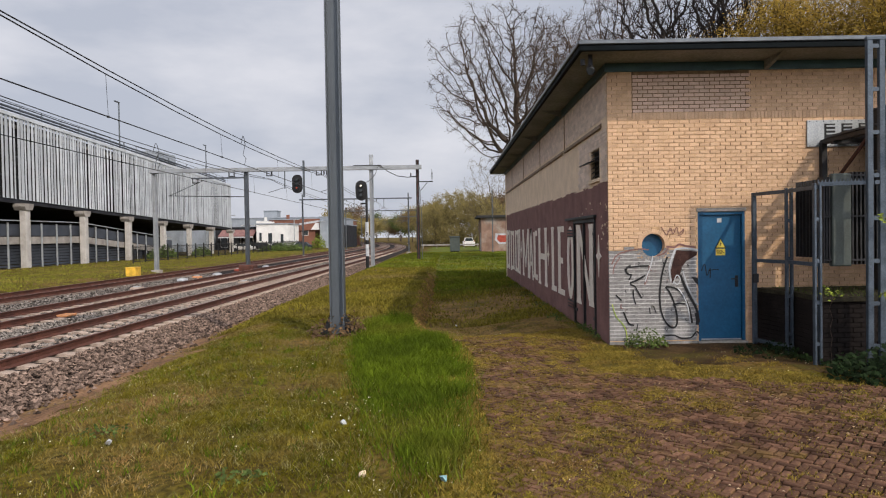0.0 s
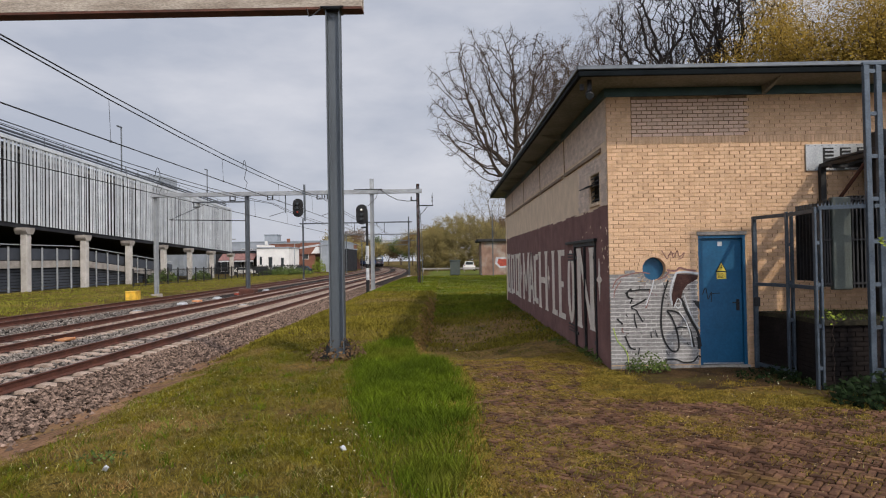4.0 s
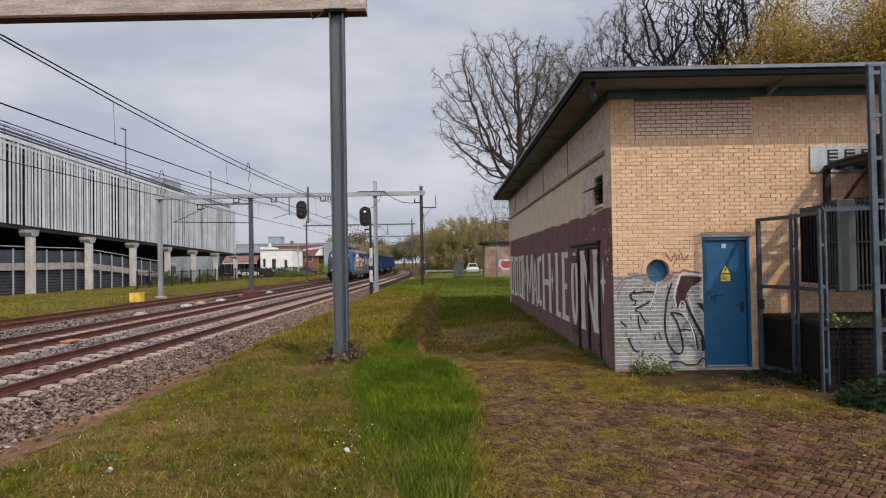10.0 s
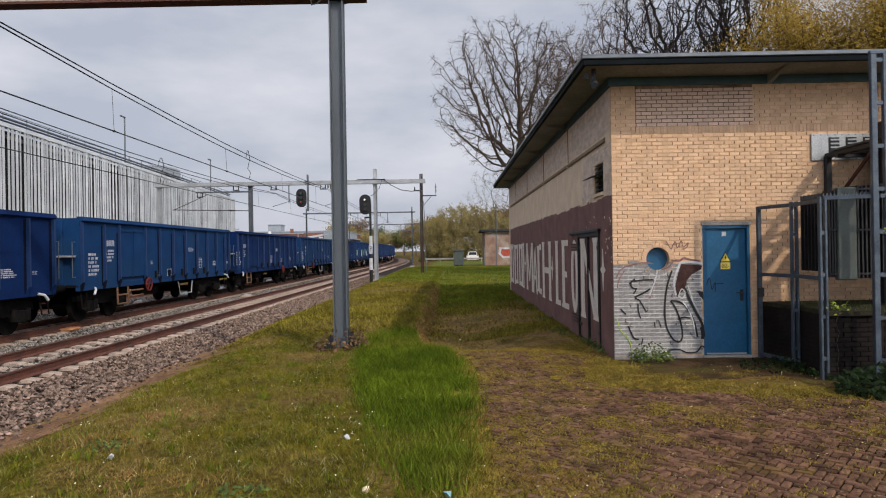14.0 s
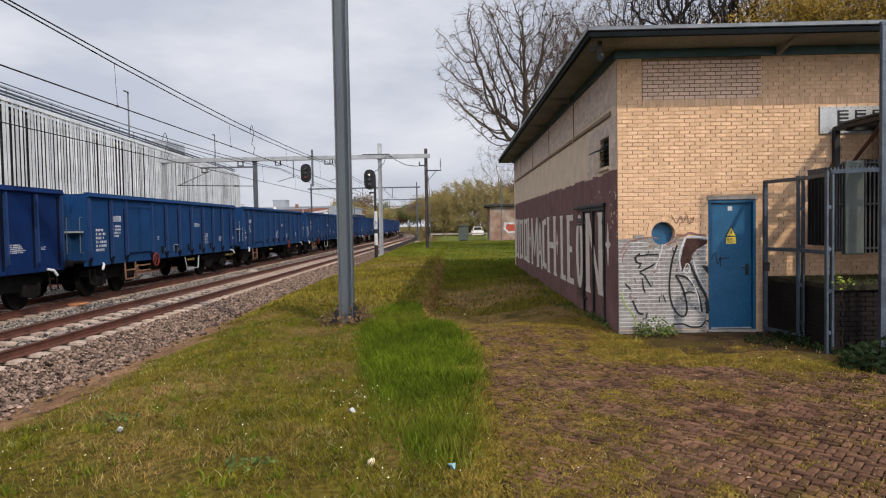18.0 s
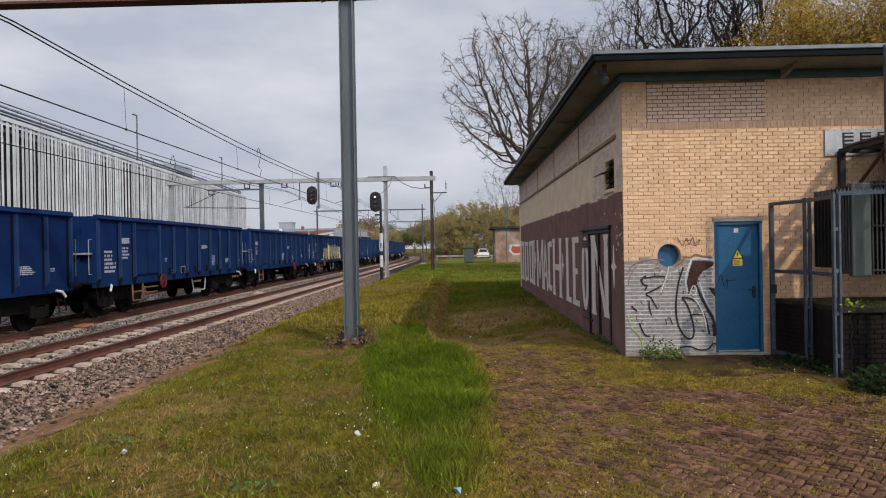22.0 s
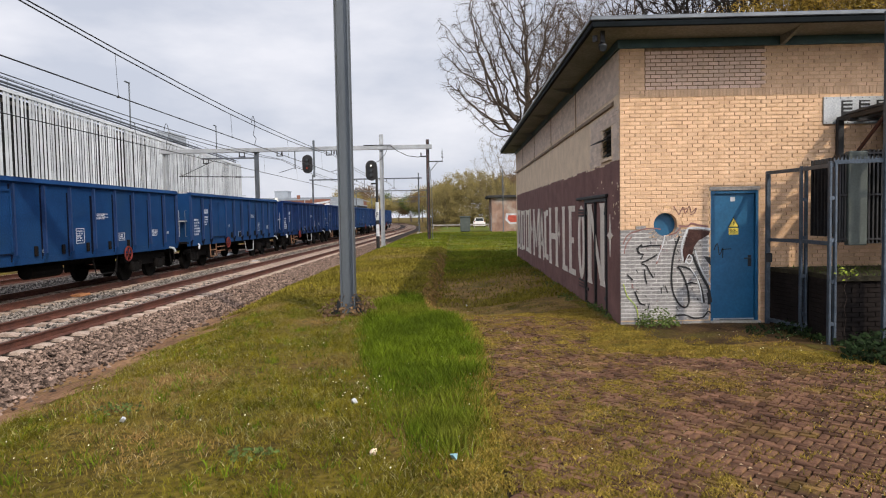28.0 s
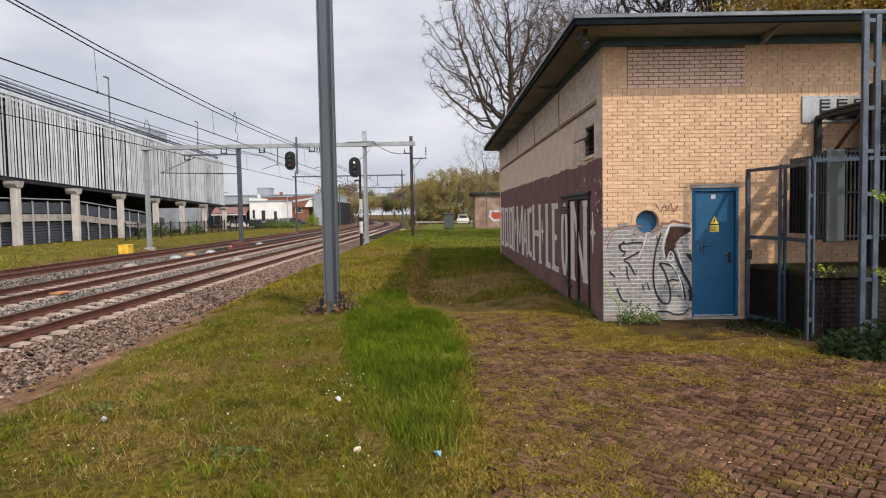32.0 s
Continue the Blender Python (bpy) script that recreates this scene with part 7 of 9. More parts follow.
def build_trees():
    bare = "large bare deciduous tree with fine budding twigs"
    grown_tree(17, 4.9, 46, (4.9, 46, 5.8), (4.2, 46, 12.4), (5.1, 4.6, 5.3), 2600, bare, 0.44, 7, 0.5, 0.0075, wander=0.20, step=0.34, kill=0.52, droop=0.15)
    grown_tree(23, 9.0, 51, (9.0, 51, 6.5), (9.3, 51, 13.0), (3.8, 3.6, 5.2), 1500, "bare tree with brownish orange new leaves", 0.28, 7, 0.5, 0.0075, "leaf_bud", 2, 0.06, 0.16, step=0.36, kill=0.55)
    grown_tree(5, 13.0, 48, (13.0, 48, 6.5), (12.8, 48, 14.0), (4.4, 4.0, 6.0), 2200, "bare tree with reddish budding twigs", 0.30, 7, 0.5, 0.0075, "leaf_bud", 1, 0.05, 0.12, step=0.36, kill=0.55)
    for k, (x, y, lean) in enumerate(((14.6, 42.0, -1.2), (16.4, 41.2, 0.4), (18.0, 42.5, 0.3), (19.6, 41.5, -0.3))):
        grown_tree(7 + k, x, y, (x + lean * 0.3, y, 7.4), (x + lean, y, 14.0), (3.6, 3.2, 6.4), 1300, "large dark bare tree with crooked limbs", 0.40, 4, 0.5, 0.010, wander=0.40, step=0.40, kill=0.6, bark="bark_dark")
    grown_tree(29, 5.6, 80, (5.6, 80, 1.2), (5.4, 80, 6.2), (3.6, 3.4, 5.6), 1300, "low leafless shrub behind the building", 0.14, 3, 0.55, 0.012, wander=0.3, droop=0.3, step=0.4, kill=0.6, group="leafless shrubs", bark="bark_pale")
    for k, (x, y, h) in enumerate(((20.6, 36.5, 19), (23.2, 37, 20), (26.5, 38, 20), (31, 39, 20))):
        tree(31 + k, x, y, h, 0.80, 0.30, "willow with yellow green spring leaves", "leaf_spring", 110, 0.075, 0.5, levels=5, group="yellow willows", droop=1.0, low=0.26, limb=0.30)
    for k, (x, y, h, w) in enumerate(((-1.9, 112, 7.6, 3.0), (1.4, 113, 9.6, 3.8), (4.8, 114, 9.6, 3.6), (8.2, 116, 8.4, 3.2))):
        grown_tree(50 + k, x, y, (x, y, 1.6), (x, y, h * 0.54), (w, w * 0.9, h * 0.46), 800, "round distant tree with olive spring foliage", 0.22, 3, 0.45, 0.015, "leaf_olive", 11, 0.11, 0.25, group="distant trees", droop=0.5, step=0.4, kill=0.6, bark="bark_pale")
    for k in range(9):
        y = 165 + 22 * k
        x = bend(y) - 0.5 + 3.2 * ((k * 7) % 4) / 3
        tree(70 + k, x, y, 10 + (k * 5) % 4, 0.7, 0.22, "distant trackside tree in early leaf", ("leaf_olive", "leaf_green", "leaf_bud")[k % 3], 44, 0.2, 0.8, levels=4, forks=3, low=0.2, group="distant trees")
    for k, (x, y) in enumerate(((-22, 190), (-27, 210), (-34, 225), (-44, 240), (-30, 178), (12, 130), (17, 125), (24, 128), (33, 120))):
        tree(90 + k, x, y, 9 + (k * 3) % 4, 0.75, 0.22, "distant tree in early leaf", "leaf_bud" if k % 2 else "leaf_olive", 26, 0.22, 0.8, levels=4, forks=3, low=0.22, group="distant trees")


build_trees()


def bush(seed, x0, x1, y0, y1, h, count, size, label, mat="leaf_green", name="bush"):
    rnd = random.Random(seed)
    g, st = Geo(), Geo()
    cx, cy = (x0 + x1) / 2, (y0 + y1) / 2
    z = ground_z(cx, cy)
    for _ in range(count):
        a, b = rnd.uniform(-1, 1), rnd.uniform(-1, 1)
        if a * a + b * b > 1:
            continue
        x, y = cx + a * (x1 - x0) / 2, cy + b * (y1 - y0) / 2
        top = h * (1 - 0.6 * (a * a + b * b)) * rnd.uniform(0.5, 1.1)
        c = Vector((x, y, ground_z(x, y) + top * rnd.uniform(0.1, 1)))
        u = Vector((rnd.uniform(-1, 1), rnd.uniform(-1, 1), rnd.uniform(-0.3, 0.8))).normalized()
        w = u.orthogonal().normalized() * size * 0.55
        u = u * size
        g.add([c - u * 0.6, c + w, c + u, c - w], [(0, 1, 2, 3)])
        if rnd.random() < 0.06:
            st.tube([(x, y, ground_z(x, y) - 0.02), c], size * 0.06, 3)
    t = thing(name, (cx, cy, z), label, name)
    part("leaves", g, mat, t, kind="stuff")
    if st.v:
        part("stems", st, "bark", t, kind="stuff")
    return t


bush(1, -34.8, -33.0, 76, 84, 1.5, 900, 0.2, "green bush beside the garage ramp")
bush(2, -34, -32, 88, 93, 1.2, 600, 0.2, "green bush beside the garage ramp")
bush(23, -31.5, -22.5, 111, 115, 1.5, 2600, 0.16, "clipped dark hedge behind the bar fence", "leaf_green", name="hedge")
bush(24, -25.5, -22.8, 126, 129, 3.2, 900, 0.16, "yellow green shrub beside the fence", "leaf_fresh", name="shrub")
bush(20, -5.5, 4.5, 117, 121, 3.2, 5200, 0.17, "dense hedge below the distant trees", "leaf_olive", name="hedge")
bush(21, 3.5, 13.5, 119, 123, 3.0, 5200, 0.17, "dense hedge below the distant trees", "leaf_green", name="hedge")
bush(3, 4.55, 7.6, 7.15, 8.6, 0.5, 3200, 0.05, "dark green ivy spreading below the fence", "leaf_dark", name="ivy")
bush(4, 2.75, 3.45, 10.2, 10.6, 0.34, 520, 0.03, "weed clump growing against the painted wall", "leaf_green", name="weed")
bush(8, 4.9, 6.2, 8.55, 8.95, 0.22, 420, 0.04, "dark weeds along the foot of the platform wall", "leaf_dark", name="weed")
bush(9, 4.75, 5.0, 8.95, 10.2, 0.2, 300, 0.035, "dark weeds along the fence", "leaf_dark", name="weed")
bush(5, 4.2, 5.0, 9.2, 10.2, 0.13, 200, 0.035, "low weeds in front of the door", "leaf_dark", name="weed")
bush(16, -1.95, -1.45, 11.95, 12.35, 0.5, 200, 0.035, "tall dry brown weeds beside the pole", "leaf_bud", name="weed")
bush(17, -3.5, -3.0, 6.1, 6.5, 0.09, 110, 0.024, "low broad leaved weed in the grass", "leaf_green", name="weed")
bush(18, -1.75, -1.35, 4.75, 5.05, 0.09, 110, 0.024, "low broad leaved weed in the grass", "leaf_green", name="weed")
bush(19, 2.45, 2.62, 11.0, 13.0, 0.16, 200, 0.03, "weeds along the foot of the side wall", "leaf_green", name="weed")
for seed, a, b in ((22, 13.6, 14.8), (25, 15.6, 17.4), (26, 19.0, 20.2), (27, 22.0, 24.0)):
    bush(seed, 2.15, 2.58, a, b, 0.13, 150, 0.028, "weeds along the foot of the side wall", "leaf_green", name="weed")
bush(6, -2.55, -1.5, 11.8, 12.6, 0.42, 260, 0.05, "dry weeds round the foot of the pole", "leaf_bud", name="weed")


# ---- the fenced transformer yard ----
def fence_post(t, x, y, z1, w=0.10):
    p = part("post", Geo().box(x - w, y - 0.03, -0.1, x - w * 0.35, y + 0.03, z1, 0.006), "fence_steel", t)
    part("post_flange", Geo().box(x + w * 0.35, y - 0.03, -0.1, x + w, y + 0.03, z1, 0.006), "fence_steel", p)
    k = 0.25
    while k < z1 - 0.05:
        part("batten", Geo().box(x - w * 0.345, y - 0.02, k, x + w * 0.345, y + 0.02, k + 0.05), "fence_steel", p)
        k += 0.55
    return p


def build_yard():
    t = thing("steel_fence", (4.95, 9.6, 0), "blue grey galvanised steel security fence of framed panels", "fence")
    posts = [(4.86, 10.5, 2.36), (5.0, 9.74, 2.40), (4.91, 8.84, 2.40), (5.52, 8.62, 4.20)]
    part("gate_stile", Geo().box(4.80, 10.44, 0.02, 4.86, 10.50, 2.38, 0.006), "fence_steel", t)
    for x, y, z in posts[1:3]:
        fence_post(t, x, y, z, 0.052)
    big = fence_post(t, 5.54, 8.62, 4.20, 0.115)
    part("top_arm", Geo().box(5.42, 8.6, 4.202, 7.7, 8.65, 4.245, 0.006), "fence_steel", big)
    fence_post(t, 7.6, 8.6, 4.20, 0.115)

    def rail(a, b, z, r=0.025):
        d = (Vector(b) - Vector(a))
        d.normalize()
        n = Vector((-d.y, d.x, 0)) * r
        a, b = Vector((*a, z)), Vector((*b, z))
        g = Geo()
        g.add([a - n, a + n, b + n, b - n] + [p + Vector((0, 0, 2 * r)) for p in (a - n, a + n, b + n, b - n)], [(0, 1, 2, 3), (4, 5, 6, 7), (0, 1, 5, 4), (1, 2, 6, 5), (2, 3, 7, 6), (3, 0, 4, 7)])
        part("rail", g, "fence_steel", t)

    line = [(4.83, 10.47), (4.99, 9.74), (4.93, 8.84), (5.52, 8.62), (7.6, 8.6)]
    for a, b in zip(line, line[1:3]):
        for z in (2.33, 1.30):
            rail(a, b, z)
    rail(line[0], line[1], 0.06)
    rail(line[2], line[3], 2.36)
    rail(line[3], line[4], 2.36)
    teeth = Geo()
    for k in range(15):
        f = k / 15
        x, y = 4.93 + 0.59 * f, 8.84 - 0.22 * f
        teeth.prism([(x - 0.012, 2.41), (x + 0.012, 2.41), (x, 2.45)], "y", y - 0.004, y + 0.004)
    part("teeth", teeth, "fence_steel", t, kind="stuff")
    part("latch", Geo().box(4.78, 10.40, 0.98, 4.87, 10.438, 1.12, 0.006), "dark_steel", t)

    w = thing("platform_wall", (7, 9.9, 0), "low black weathered brick platform with a mossy top", "retaining wall")
    part("platform_core", Geo().prism([(4.95, 10.64), (5.085, 9.75), (5.03, 8.98), (12.0, 8.98), (12.0, 10.64)], "z", -0.4, 0.82), "dark_wall", w)
    g = Geo()
    for k in range(12):
        z = 0.02 + 0.065 * k
        off = 0.11 * (k % 2)
        x = 5.03
        while x < 8.2:
            g.box(x, 8.965, z, x + 0.205 - (off if x < 5.1 else 0), 8.98, z + 0.053)
            x += 0.215 - (off if x < 5.1 else 0)
    for k in range(12):
        z = 0.02 + 0.065 * k
        g.prism([(4.941, 10.635), (5.077, 9.75), (5.022, 8.981), (5.0285, 8.981), (5.0835, 9.75), (4.9485, 10.635)], "z", z, z + 0.053)
    part("platform_bricks", g, "dark_wall", w, kind="stuff")
    part("platform_edge", Geo().prism([(4.93, 10.64), (5.075, 9.75), (5.02, 8.92), (12.0, 8.92), (12.0, 10.64)], "z", 0.822, 0.885), "mossy_slab", w, "dark mossy concrete top slab")
    rnd = random.Random(4)
    moss = Geo()
    for _ in range(700):
        x, y = rnd.uniform(5.1, 7.6), rnd.uniform(8.95, 10.6)
        h = rnd.uniform(0.015, 0.05)
        a = rnd.uniform(0, 6.28)
        moss.add([(x - 0.007 * math.cos(a), y - 0.007 * math.sin(a), 0.885), (x + 0.007 * math.cos(a), y + 0.007 * math.sin(a), 0.885), (x + rnd.uniform(-0.03, 0.03), y, 0.885 + h)], [(0, 1, 2)])
    tagged(single("moss", moss, "leaf_green", "moss and short weeds on the platform top", "moss"), kind="stuff")

    tr = thing("transformer", (6.2, 9.7, 0.885), "grey green outdoor transformer with cooling fins", "transformer")
    part("tank", Geo().box(6.3, 9.35, 1.32, 7.3, 10.15, 2.58, 0.03), "transformer_green", tr)
    part("front_panel", Geo().box(5.22, 9.02, 1.29, 5.475, 9.12, 2.54, 0.012), "transformer_green", tr, "flat grey green radiator end panel")
    for k in range(14):
        x = 5.50 + 0.055 * k
        part("fin", Geo().box(x, 9.05, 1.31, x + 0.022, 9.345, 2.56), "dark_steel", tr)
    for x in (5.115, 5.15, 5.185):
        part("fin", Geo().box(x, 9.05, 1.33, x + 0.02, 9.2, 2.5), "dark_steel", tr)
    for k in range(7):
        y = 9.40 + 0.09 * k
        part("fin", Geo().box(5.13, y - 0.16, 1.4, 5.49, y - 0.14, 2.48), "dark_steel", tr)
    for a, b, z in ((5.11, 5.215, 1.36), (5.11, 5.215, 1.95), (5.48, 6.3, 1.36), (5.48, 6.3, 1.95), (5.48, 6.3, 2.5)):
        part("fin_tie", Geo().box(a, 9.035, z, b, 9.048, z + 0.025), "dark_steel", tr)
    part("lid", Geo().box(6.25, 9.3, 2.582, 7.35, 10.45, 2.64, 0.012), "transformer_green", tr)
    part("top_box", Geo().box(6.52, 9.9, 2.642, 7.3, 10.4, 3.62, 0.03), "dark_steel", tr, "dark terminal box on the lid")
    for x in (6.5, 7.1):
        part("foot", Geo().box(x - 0.07, 9.45, 0.885, x + 0.07, 10.15, 1.318), "dark_steel", tr)
    for k in range(3):
        x = 6.4 + 0.28 * k
        part("bushing", insulator(Geo(), (x, 9.6, 2.64), (x, 9.6, 3.05), 0.06), "dark_steel", tr)

    c = thing("cable_bracket", (6.1, 10.3, 2.3), "dark steel wall bracket carrying three cable ducts out from the wall", "bracket")
    part("upright", Geo().box(5.94, 10.55, 2.05, 6.03, 10.635, 3.16, 0.006), "dark_steel", c)
    part("brace", Geo().tube([(5.985, 10.56, 2.32), (5.985, 9.45, 3.10)], 0.028, 6), "rail_rust", c)
    for k in range(3):
        x = 5.95 + 0.30 * k
        d = part("cable_duct", Geo().box(x, 8.0, 3.135, x + 0.11, 10.616, 3.205, 0.008), "dark_steel", c)
        part("duct_cover", Geo().prism([(x - 0.02, 3.207), (x + 0.13, 3.207), (x + 0.10, 3.245), (x + 0.01, 3.245)], "y", 8.0, 10.45), "dark_steel", d)
    for y in (10.2, 9.3, 8.4):
        part("cross_bar", Geo().box(5.91, y, 3.09, 6.85, y + 0.06, 3.132), "dark_steel", c)
    part("far_brace", Geo().tube([(6.66, 10.56, 2.32), (6.66, 9.45, 3.10)], 0.028, 6), "rail_rust", c)

    v = thing("wall_plate", (6.3, 10.64, 3.3), "galvanised cable entry plate with three slots on the wall", "plate")
    part("sheet", Geo().box(5.75, 10.622, 3.10, 6.95, 10.646, 3.52, 0.004), "light_steel", v)
    for k in range(3):
        x = 6.02 + 0.27 * k
        s = part("slot", Geo().box(x, 10.617, 3.21, x + 0.17, 10.6215, 3.46), "black_paint", v)
        for j in range(4):
            part("slot_bar", Geo().box(x + 0.03, 10.607, 3.23 + 0.06 * j, x + 0.165, 10.6165, 3.255 + 0.06 * j), "light_steel", s)
    bolts = Geo()
    for k in range(11):
        for z in (3.12, 3.50):
            bolts.disc((5.79 + 0.11 * k, 10.62, z), "y", 0.009, 0.008, 6)
    part("bolts", bolts, "zinc", v, kind="stuff")

    f = thing("floodlight", (2.22, 10.1, 4.40), "small dark floodlight under the roof corner", "lamp")
    part("arm", Geo().box(2.19, 10.07, 4.30, 2.25, 10.13, 4.468), "dark_steel", f)
    part("lamp_head", Geo().tube([(2.20, 9.98, 4.20), (2.215, 10.03, 4.235), (2.22, 10.12, 4.27), (2.22, 10.18, 4.28)], 0.062, 14, 0.045), "black_paint", f, "round dark lamp body", smooth=True)
    part("lens", Geo().tube([(2.197, 9.966, 4.19), (2.199, 9.978, 4.198)], 0.052, 14), "tinted_glass", f)
    part("sensor", Geo().tube([(2.10, 10.05, 4.30), (2.10, 10.05, 4.39)], 0.035, 10), "dark_steel", f)


build_yard()


def climbing_plant(seed, x, y, top, spots):
    """A thin stem up a fence post with loose sprays of leaves."""
    rnd = random.Random(seed)
    t = thing("climbing_plant", (x, y, ground_z(x, y)), "thin climbing plant with pale green leaves on the fence", "plant", group="climbing plants")
    stem = Geo().tube([(x + 0.03 * math.sin(3 * k), y, -0.03 + top * k / 8) for k in range(9)], 0.0025, 4)
    leaves = Geo()
    for dx, z, n in spots:
        stem.tube([(x, y, z - 0.15), (x + dx * 0.5, y - 0.03, z - 0.02), (x + dx, y - 0.05, z)], 0.004, 4)
        for _ in range(n):
            f = rnd.random()
            c = Vector((x + dx * f + rnd.gauss(0, 0.03), y - 0.05 * f + rnd.gauss(0, 0.02), z - 0.1 * (1 - f) + rnd.gauss(0, 0.025)))
            u = Vector((rnd.uniform(-1, 1), rnd.uniform(-1, 0.2), rnd.uniform(-0.6, 0.4))).normalized()
            w = u.orthogonal().normalized() * 0.016
            leaves.add([c - u * 0.02, c + w, c + u * 0.034, c - w], [(0, 1, 2, 3)])
    part("stem", stem, "bark", t)
    part("leaves", leaves, "leaf_fresh", t, kind="stuff")


climbing_plant(3, 5.70, 8.46, 2.0, ((-0.24, 1.93, 46), (0.2, 1.9, 40), (-0.25, 0.98, 26), (-0.1, 0.9, 18)))
climbing_plant(4, 5.02, 8.72, 1.05, ((-0.12, 1.02, 16), (0.1, 1.0, 14)))


# ---- far things ----
def build_far():
    f = thing("metal_fence", (-29, 110, -0.3), "black metal bar fence along the far side of the tracks", "fence")
    bars_geo = Geo()
    for k in range(46):
        y = 62 + 2.6 * k
        x = -29 + bend(y)
        z = ground_z(x, y)
        part("post", Geo().box(x - 0.05, y - 0.05, z - 0.1, x + 0.05, y + 0.05, z + 1.75), "black_paint", f)
        for j in range(1, 10):
            yy = y + 0.26 * j
            xx = -29 + bend(yy)
            bars_geo.box(xx - 0.012, yy - 0.012, z + 0.12, xx + 0.012, yy + 0.012, z + 1.62)
    part("fence_infill", bars_geo, "black_paint", f, kind="stuff")
    ys = [62 + 13 * k for k in range(10)]
    for z in (0.0, 1.35):
        part("rail", Geo().tube([(-29 + bend(y), y, z - 0.12) for y in ys], 0.03, 4), "black_paint", f)

    def house(name, label, x0, x1, y0, y1, z1, wall, wins, roof=None):
        h = thing(name, ((x0 + x1) / 2, (y0 + y1) / 2, -0.4), label, "building", group="distant buildings")
        w = part("wall", Geo().box(x0, y0, -0.6, x1, y1, z1), wall, h)
        part("roof", Geo().box(x0 - 0.15, y0 - 0.15, z1 + 0.002, x1 + 0.15, y1 + 0.15, z1 + 0.22), roof or "grey_cladding", h)
        for a, b, c, d in wins:
            wf = part("window", Geo().box(a, y0 - 0.06, c, b, y0 - 0.002, d), "white_render", h)
            part("pane", Geo().box(a + 0.08, y0 - 0.075, c + 0.08, b - 0.08, y0 - 0.061, d - 0.08), "tinted_glass", wf)
        return h

    house("warehouse", "long grey industrial hall with a flat roof", -52, -24, 150, 175, 6.4, "grey_cladding", [(-45.8 + 1.5 * k, -44.7 + 1.5 * k, 3.6, 5.0) for k in range(6)])
    house("roof_house", "pale grey roof unit on the hall", -46.5, -43.2, 172, 176, 8.9, "grey_cladding", [], "grey_cladding")
    w = house("white_building", "white rendered two storey building with dark windows", -36.4, -30.2, 129, 138, 4.6, "white_render", [(-35.9, -35.3, 1.3, 3.1), (-34.2, -33.3, 0.8, 3.0), (-31.8, -31.1, 0.8, 2.8)])
    part("parapet", Geo().prism([(-36.4, 4.822), (-33.9, 4.822), (-33.9, 5.2), (-36.4, 5.3)], "y", 129.0, 133.0), "white_render", w)
    part("chimney", Geo().box(-34.9, 129.3, 5.302, -34.5, 129.9, 6.0), "white_render", w)
    sh = house("shop_row", "dark shop front under a sloping maroon awning", -45, -36.6, 131, 140, 4.2, "garage_dark", [(-44, -42.6, 0.2, 2.2), (-41.8, -40, 0.2, 2.2), (-39.4, -37.6, 0.2, 2.2)])
    part("awning", Geo().prism([(130.99, 3.7), (130.99, 3.5), (128.4, 2.35), (128.4, 2.55)], "x", -43.6, -36.9), "maroon_paint", sh, "sloping maroon awning")
    part("awning_trim", Geo().box(-43.6, 128.3, 2.1, -36.9, 128.39, 2.34), "white_mark", sh)
    bh = house("brick_hall", "red brick hall with a slanted red and white sign", -37.1, -27.4, 141, 156, 5.75, "red_brick_far", [(-34.6, -33.2, 2.4, 3.6), (-32.4, -31.0, 2.4, 3.6), (-30.2, -28.8, 2.4, 3.6)])
    part("sign_board", Geo().box(-30.6, 140.6, 3.5, -26.3, 140.9, 5.9), "red_brick_far", bh)
    part("sign_band", Geo().prism([(-30.6, 4.6), (-26.3, 5.2), (-26.3, 5.6), (-30.6, 5.0)], "y", 140.55, 140.595), "white_mark", bh)
    part("sign_panel", Geo().prism([(-28.2, 3.6), (-26.4, 3.6), (-26.4, 5.0), (-27.2, 5.0)], "y", 140.5, 140.545), "white_render", bh)
    part("chimney", Geo().box(-34.6, 146, 5.98, -34.0, 146.6, 7.0), "red_brick_far", bh)
    house("grey_end_house", "grey end of a hall beside the brick building", -26.2, -24.3, 140, 155, 5.3, "grey_cladding", [])
    house("dark_shed", "dark shed beside the line", -24.2, -21.8, 150, 165, 4.6, "garage_dark", [])
    house("brick_house", "red brick building beyond the tracks", -31.5, -25, 182, 196, 6.4, "red_brick_far", [(-30, -28.6, 2.4, 3.8), (-27, -25.6, 2.4, 3.8)])
    house("far_hall", "pale hall behind the garage columns", -58, -47, 120, 140, 5.0, "grey_cladding", [(-56, -54, 1, 3), (-52, -50, 1, 3)])
    for k, (x, y) in enumerate(((-33.4, 121), (-31.0, 124), (-27.2, 127), (-36.2, 119))):
        pc = thing("parked_car", (x, y, -0.3), ("dark", "silver", "dark", "white")[k] + " car parked in front of the shops", "car", group="parked cars")
        m = ("garage_dark", "light_steel", "loco_nose", "white_render")[k]
        part("body", Geo().prism([(x - 1.9, 0.0), (x + 1.9, 0.0), (x + 1.95, 0.45), (x + 1.2, 0.6), (x + 0.7, 1.1), (x - 0.9, 1.1), (x - 1.5, 0.6), (x - 1.95, 0.5)], "y", y, y + 1.7), m, pc)
        part("window", Geo().prism([(x - 1.25, 0.62), (x + 1.0, 0.62), (x + 0.6, 1.02), (x - 0.85, 1.02)], "y", y - 0.02, y - 0.002), "tinted_glass", pc)
        for q in (-1.2, 1.2):
            part("wheel", Geo().tube([(x + q, y - 0.04, 0.0), (x + q, y + 0.2, 0.0)], 0.32, 12), "black_paint", pc)

